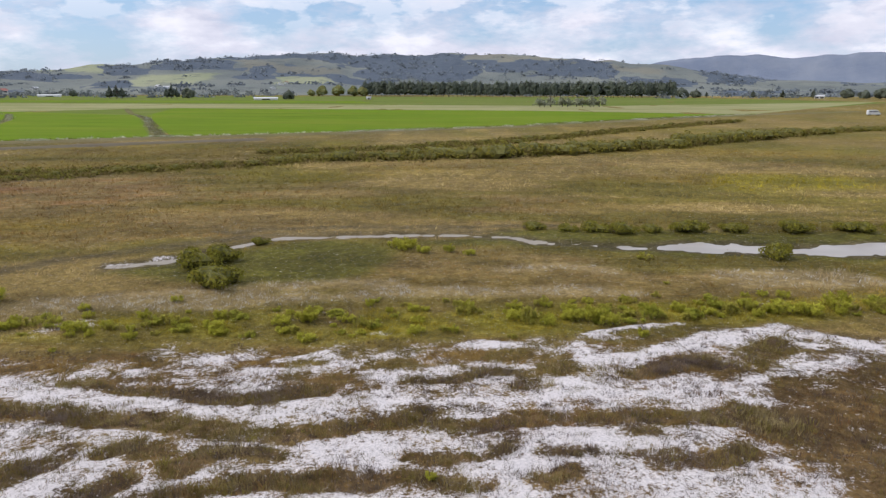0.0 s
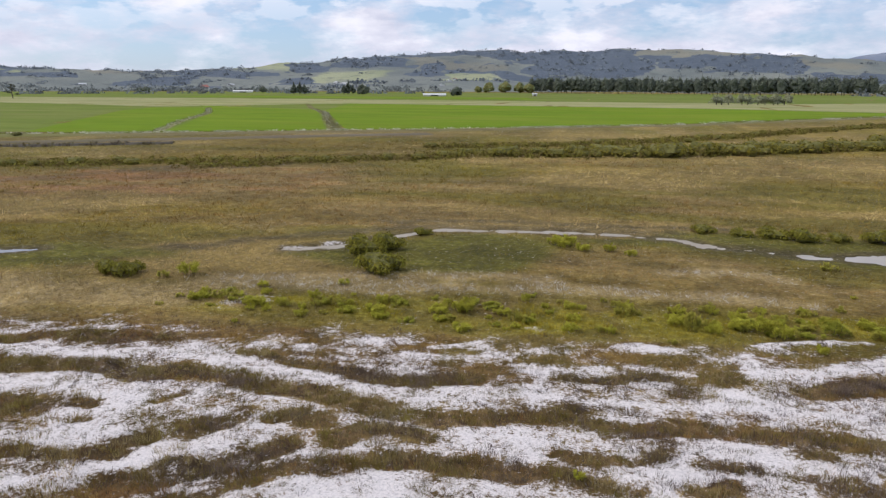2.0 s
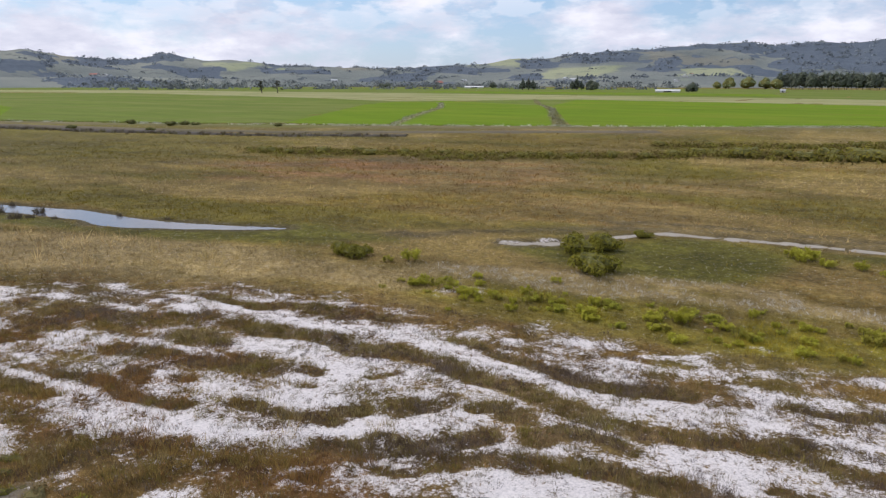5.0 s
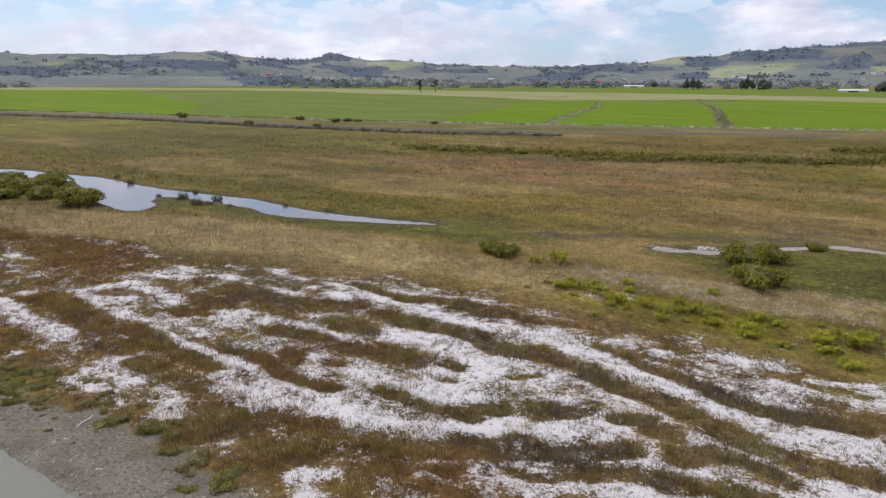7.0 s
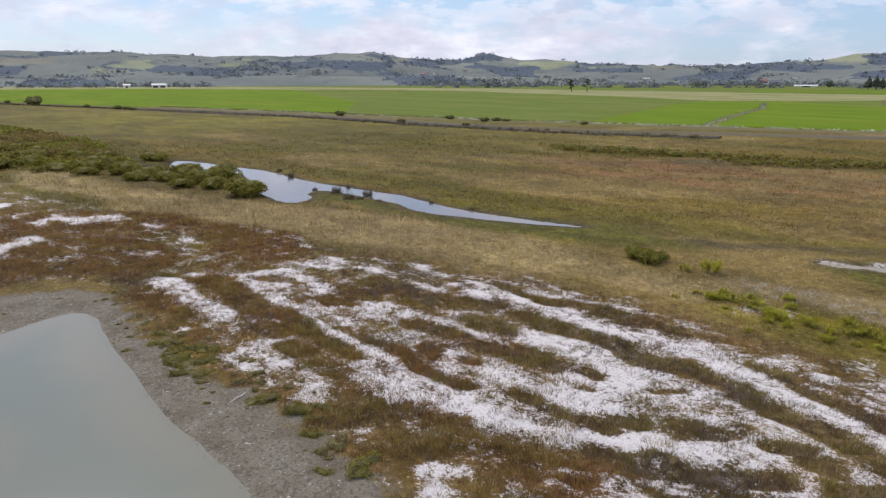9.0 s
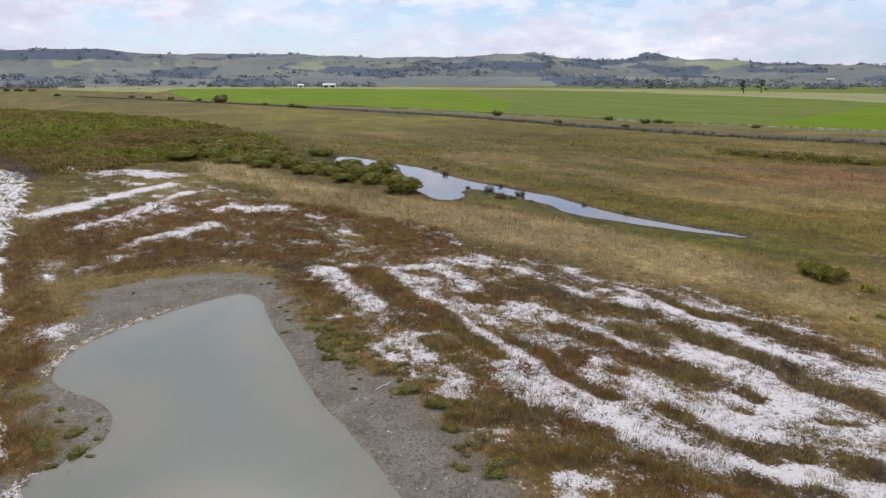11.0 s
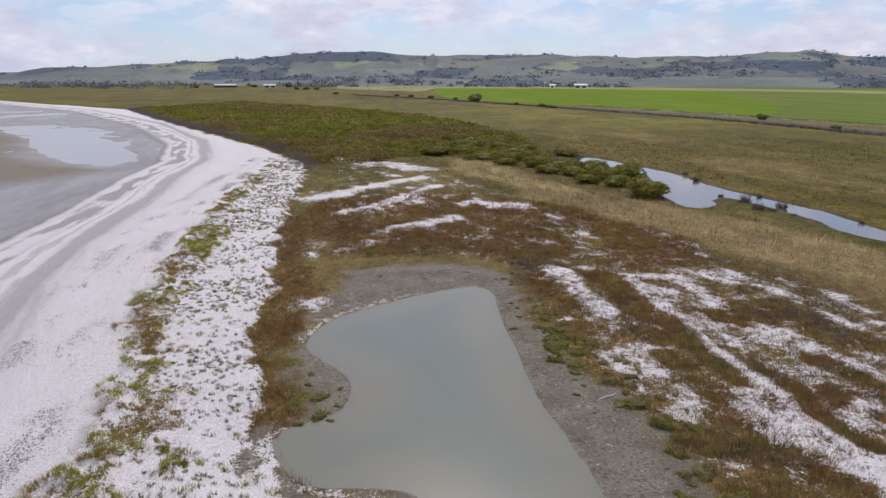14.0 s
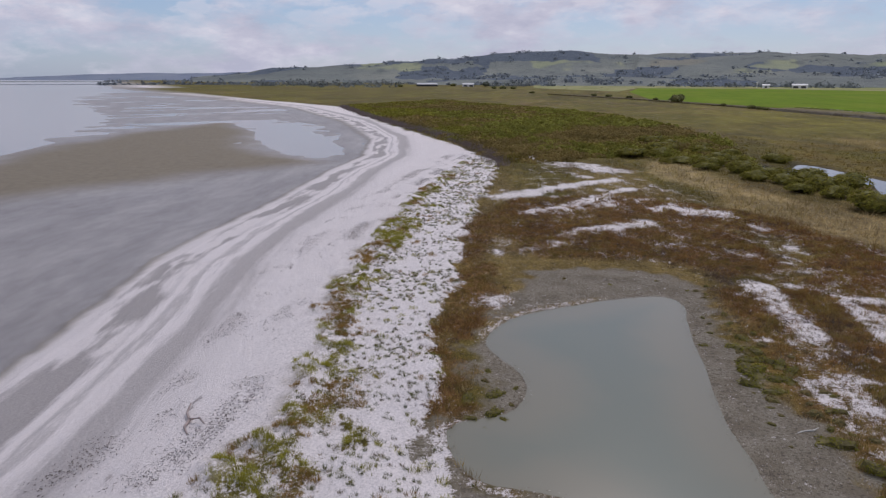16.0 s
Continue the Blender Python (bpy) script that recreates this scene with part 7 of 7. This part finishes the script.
for i in range(len(fa)):
    j = (i + 1) % len(fa)
    bm.faces.new((fa[i], fa[j], fb[j], fb[i]))
bmesh.ops.recalc_face_normals(bm, faces=bm.faces)
bmesh.ops.bevel(bm, geom=list(bm.edges), offset=0.06, segments=2, affect="EDGES")
part("body", bm, M_PAINT, van)
for x0, x1 in ((-2.3, -0.9), (-0.6, 0.7), (0.9, 1.5)):
    for s in (-1, 1):
        bm = bmesh.new()
        box(bm, (x0, min(s * 0.96, s * 1.0), 1.55), (x1, max(s * 0.96, s * 1.0), 2.1), 0.015)
        part("window", bm, M_DARK, van)
for x in (-1.8, 1.9):
    for s in (-1, 1):
        bm = bmesh.new()
        tube(bm, [(x, s * 0.78, 0.35), (x, s * 0.83, 0.35), (x, s * 0.97, 0.35), (x, s * 1.0, 0.35)], [0.28, 0.35, 0.35, 0.28], 16)
        part("wheel", bm, M_RUBBER, van)
stand(van, 204, 341, -6, 1, 0.05)


# ---- small things by the lagoon, creek and beach ----
def blade_clump(name, n, h, spread, width, tint, seed, label, category):
    """One clump of upright blades as a thing of its own."""
    g = np.random.default_rng(seed)
    a, q = g.uniform(0, math.tau, n), np.sqrt(g.uniform(0, 1, n)) * spread
    bx, by = np.cos(a) * q, np.sin(a) * q
    t = h * g.uniform(0.35, 1.1, n) * (1.1 - 0.6 * q / spread)
    tx, ty = bx * 1.9 + g.normal(0, 0.1, n) * h, by * 1.5 + g.normal(0, 0.1, n) * h
    f = g.uniform(0, math.tau, n)
    wx, wy = np.cos(f) * width, np.sin(f) * width
    v = np.stack([np.stack([bx - wx, by - wy, 0 * t - 0.05], 1), np.stack([bx + wx, by + wy, 0 * t - 0.05], 1), np.stack([(bx + tx) / 2 + wx * 0.8, (by + ty) / 2 + wy * 0.8, t * 0.6], 1), np.stack([tx, ty, t], 1)], 1).reshape(-1, 3)
    c = np.repeat(np.array(tint)[None] * g.uniform(0.7, 1.3, (n, 1)), 4, 0)
    return tagged(new(name, mesh_from(name, v, np.arange(n * 4), 4, M_BLADE, c)), label, category)


reed = blade_clump("reed_clump", 170, 1.0, 0.34, 0.011, (0.17, 0.14, 0.09), 500, "dark brown clump of reeds standing in the creek", "reeds")
stand(reed, -69.7, 34.7, 0, 1.2, -0.15)
tagged(reed, group="reeds in the creek")
for x, y, s in ((-64.9, 33.7, 1.1), (-66.1, 36.5, 1.0), (-64.2, 34.6, 0.7), (-84.8, 35.7, 0.9), (-90.4, 36.5, 0.8), (-73.0, 33.6, 0.5), (-69.0, 33.9, 0.6), (-58.5, 39.6, 0.5), (-72.5, 37.5, 0.6), (-53, 40.6, 0.5), (-62, 35.6, 0.5)):
    tagged(stand_copy(reed, x, y, R.uniform(0, 360), s, s, -0.15), group="reeds in the creek")


def cushion(tint, seed, label):
    """A low spreading mat of fleshy leaves, uneven in outline."""
    root = tagged(new("cushion_plant"), label, "plant", "cushion plants round the lagoon")
    r = random.Random(seed)
    balls = [(0.0, 0.0, 0.02, 0.22)]
    for k in range(9):
        a, d = r.uniform(0, math.tau), r.uniform(0.12, 0.36)
        balls.append((math.cos(a) * d * 1.2, math.sin(a) * d * 0.8, r.uniform(-0.02, 0.03), r.uniform(0.1, 0.19)))
    part_mesh("leaves", crown_mesh("leaves", balls, 520, 0.06, tint, seed, 0.95), root)
    bm = bmesh.new()
    core_mesh(bm, balls, 0.6)
    for v in bm.verts:
        v.co.z = max(0.0, v.co.z * 0.9)
    part("twig_core", bm, M_MAT, root)
    return root


M_MAT = plain("dark fleshy stems", (0.12, 0.1, 0.035), 0.9, 0.4, 5.0)
cush = [cushion((0.17, 0.16, 0.026), 510, "low dark green succulent cushion on lagoon mud"), cushion((0.2, 0.19, 0.026), 511, "low bright green succulent cushion on lagoon mud"), cushion((0.215, 0.165, 0.07), 512, "low dull brown succulent cushion on lagoon mud")]
places = [(-38.2, 7.6, 0.6, 0), (-36.6, 7.6, 0.6, 0), (-33.4, 7.3, 1.1, 1), (-33, 8.0, 1.2, 0), (-31.9, 7.5, 1.3, 0), (-31.9, 8.3, 1.2, 1), (-31.5, 8.9, 1.1, 0), (-30.5, 7.6, 1.5, 0), (-30.1, 8.4, 1.2, 0), (-29.3, 7.3, 1.3, 0),
          (-28.8, 8.0, 1.1, 0), (-28.0, 7.8, 1.0, 2), (-31, 7.9, 1.0, 1), (-30.8, 9.2, 1.1, 0), (-26.8, 9.1, 1.0, 2), (-27.1, 9.8, 0.9, 0), (-26.2, 9.6, 0.9, 2), (-24.6, 9.1, 1.5, 0), (-23.1, 9.9, 1.4, 0), (-22, 10, 1.0, 0),
          (-21.1, 9.6, 1.0, 1), (-20, 10.1, 1.2, 2), (-19.8, 9.3, 0.9, 2), (-18.2, 9.9, 1.3, 1), (-28.8, 9.2, 0.8, 2), (-27.8, 9, 0.8, 2), (-34.6, 7.9, 0.9, 0), (-33.9, 8.6, 0.8, 2), (-29.9, 8.9, 0.9, 0), (-25.8, 7.3, 0.45, 0), (-18.7, 8.9, 0.7, 1),
          (-28.2, -3.2, 0.6, 0), (-26.8, -1.9, 0.45, 0), (-26.1, -2.7, 1.0, 0), (-25.4, -1.9, 0.5, 2), (-24.6, -2.5, 1.1, 0), (-23.9, -3.2, 0.6, 0), (-27.1, -3.2, 0.6, 2), (-25.4, -3.5, 0.9, 0), (-24.2, -2.0, 0.4, 0), (-23.4, -2.6, 0.35, 0),
          (-37.8, 9.4, 0.6, 2), (-36.2, 9.2, 0.6, 2), (-35.4, 8.4, 0.7, 0), (-32.6, 9.4, 0.7, 2), (-29, 10, 0.7, 2), (-25.2, 10.4, 0.8, 2), (-22.9, 10.9, 0.8, 0), (-41, 6.9, 0.5, 2), (-43.6, 4.5, 0.5, 2), (-43, -1, 0.5, 2), (-42.4, 1.8, 0.4, 0)]
edge_line = along(((-43.5, 6.4, 1), (-38, 7.2, 1), (-34.8, 7.4, 1), (-29, 7.8, 1), (-25.8, 9.1, 1), (-21.8, 9.6, 1), (-17, 10, 1)), 0.33)
for x, y, _ in edge_line:
    if R.random() < 0.6:
        places.append((x + R.uniform(-0.9, 0.9), y + R.gauss(0.3, 0.9), R.uniform(0.2, 0.65), R.choice((2, 2, 0))))
used = set()
levels = plan(np.array([q[0] for q in places]), np.array([q[1] for q in places]))["h"]
for (x, y, s, kind), z in zip(places, levels):
    if kind in used:
        stand_c = stand_copy(cush[kind], x, y, R.uniform(0, 360), s * R.uniform(0.85, 1.2), s * R.uniform(0.8, 1.2), float(z) - 0.02)
    else:
        used.add(kind)
        stand(cush[kind], x, y, 20, s)

def mud_clods(name, count, label):
    """Dark crumbs of mud and broken shell over the lagoon's margin."""
    g = np.random.default_rng(620)
    x, y = g.uniform(-46, -10, count), g.uniform(-5, 10.5, count)
    c = plan(x, y)
    keep = (c["mud"] > 0.6) & (c["h"] > -0.1) & (g.uniform(0, 1, count) < 0.25 + 0.75 * smooth(0.4, 0.6, fbm(x, y, 1.4, 3, 621)))
    x, y, h = x[keep], y[keep], c["h"][keep]
    n = len(x)
    a, s = g.uniform(0, math.tau, n), g.uniform(0.018, 0.045, n)
    ring = []
    for k in range(5):
        b = a + k * math.tau / 5
        q = s * g.uniform(0.7, 1.25, n)
        ring.append(np.stack([x + np.cos(b) * q, y + np.sin(b) * q, h - 0.01], 1))
    top = np.stack([x + g.normal(0, 0.2, n) * s, y + g.normal(0, 0.2, n) * s, h + s * g.uniform(0.3, 0.7, n)], 1)
    v = np.stack(ring + [top], 1).reshape(-1, 3)
    base = np.arange(n)[:, None] * 6
    f = np.concatenate([np.concatenate([base + k, base + (k + 1) % 5, base + 5], 1) for k in range(5)], 1)
    pale = (g.uniform(0, 1, n) < 0.08)[:, None]
    t = np.repeat(np.where(pale, (0.45, 0.41, 0.35), (0.15, 0.125, 0.095)) * g.uniform(0.6, 1.4, (n, 1)), 6, 0)
    m = Nodes("mud crumbs")
    mat = m.done(m.attr("tint").outputs["Color"], 0.9, 0.1)
    return tagged(new(name, mesh_from(name, v, f.ravel(), 3, mat, t)), label, "mud clods", kind="stuff")


mud_clods("mud_clods", 34000, "dark crumbs of mud and shell round the lagoon")
log = tagged(new("driftwood_log"), "bent grey driftwood log lying on the shell beach", "driftwood")
bm = bmesh.new()
tube(bm, [(0.05, -0.95, 0.05), (-0.05, -0.5, 0.1), (0.1, 0.0, 0.1), (0.0, 0.5, 0.13), (0.12, 1.1, 0.22)], [0.025, 0.045, 0.055, 0.045, 0.025], 9)
part("trunk", bm, M_WOOD, log)
bm = bmesh.new()
tube(bm, [(0.1, 0.0, 0.12), (0.45, -0.2, 0.22), (0.6, -0.5, 0.12)], [0.06, 0.04, 0.02], 7)
part("branch", bm, M_WOOD, log)
stand(log, -20.7, -12.6, 120, 1.0)
stick = tagged(new("bleached_stick"), "thin bleached stick lying on grey lagoon mud", "driftwood")
bm = bmesh.new()
tube(bm, [(-0.42, 0, 0.03), (-0.1, 0.05, 0.05), (0.2, 0.03, 0.06), (0.45, 0.1, 0.1)], [0.015, 0.028, 0.026, 0.012], 7)
part("shaft", bm, M_PALE_WOOD, stick)
stand(stick, -25.45, 8.45, 112)

def wrack_line(name, count, label):
    """Flakes of dry seaweed and sticks strewn in thin broken lines along the top of the beach."""
    g = np.random.default_rng(600)
    pts = np.array(along([(x, y, 1) for x, y in TOP[3:12]], 0.05))
    p = pts[g.integers(0, len(pts), count)]
    off = np.where(g.uniform(0, 1, count) < 0.6, 1.6, 4.2) + g.normal(0, 0.45, count)
    x, y = p[:, 0] + off * 0.12 + g.normal(0, 0.3, count), p[:, 1] - off
    c = plan(x, y)
    keep = (c["beach"] > 0.6) & (fbm(x * 0.5, y, 1.5, 4, 611) + g.normal(0, 0.03, count) > 0.54)
    x, y, h = x[keep], y[keep], c["h"][keep]
    n = len(x)
    f = g.normal(0.2, 0.6, n)
    ln, wd = g.uniform(0.02, 0.08, n), g.uniform(0.005, 0.014, n)
    m = np.stack([x, y, h + g.uniform(0.01, 0.03, n)], 1)
    u = np.stack([np.cos(f) * ln, np.sin(f) * ln, g.uniform(-0.01, 0.03, n)], 1)
    w = np.stack([-np.sin(f) * wd, np.cos(f) * wd, g.uniform(-0.01, 0.01, n)], 1)
    v = np.stack([m - u, m - w, m + u, m + w], 1).reshape(-1, 3)
    t = np.repeat(np.array([(0.14, 0.118, 0.105)]) * g.uniform(0.6, 1.5, (n, 1)), 4, 0)
    return tagged(new(name, mesh_from(name, v, np.arange(n * 4), 4, M_LEAF, t)), label, "seaweed", kind="stuff")


wrack_line("seaweed_wrack", 44000, "dry seaweed and twigs strewn along the shell beach")
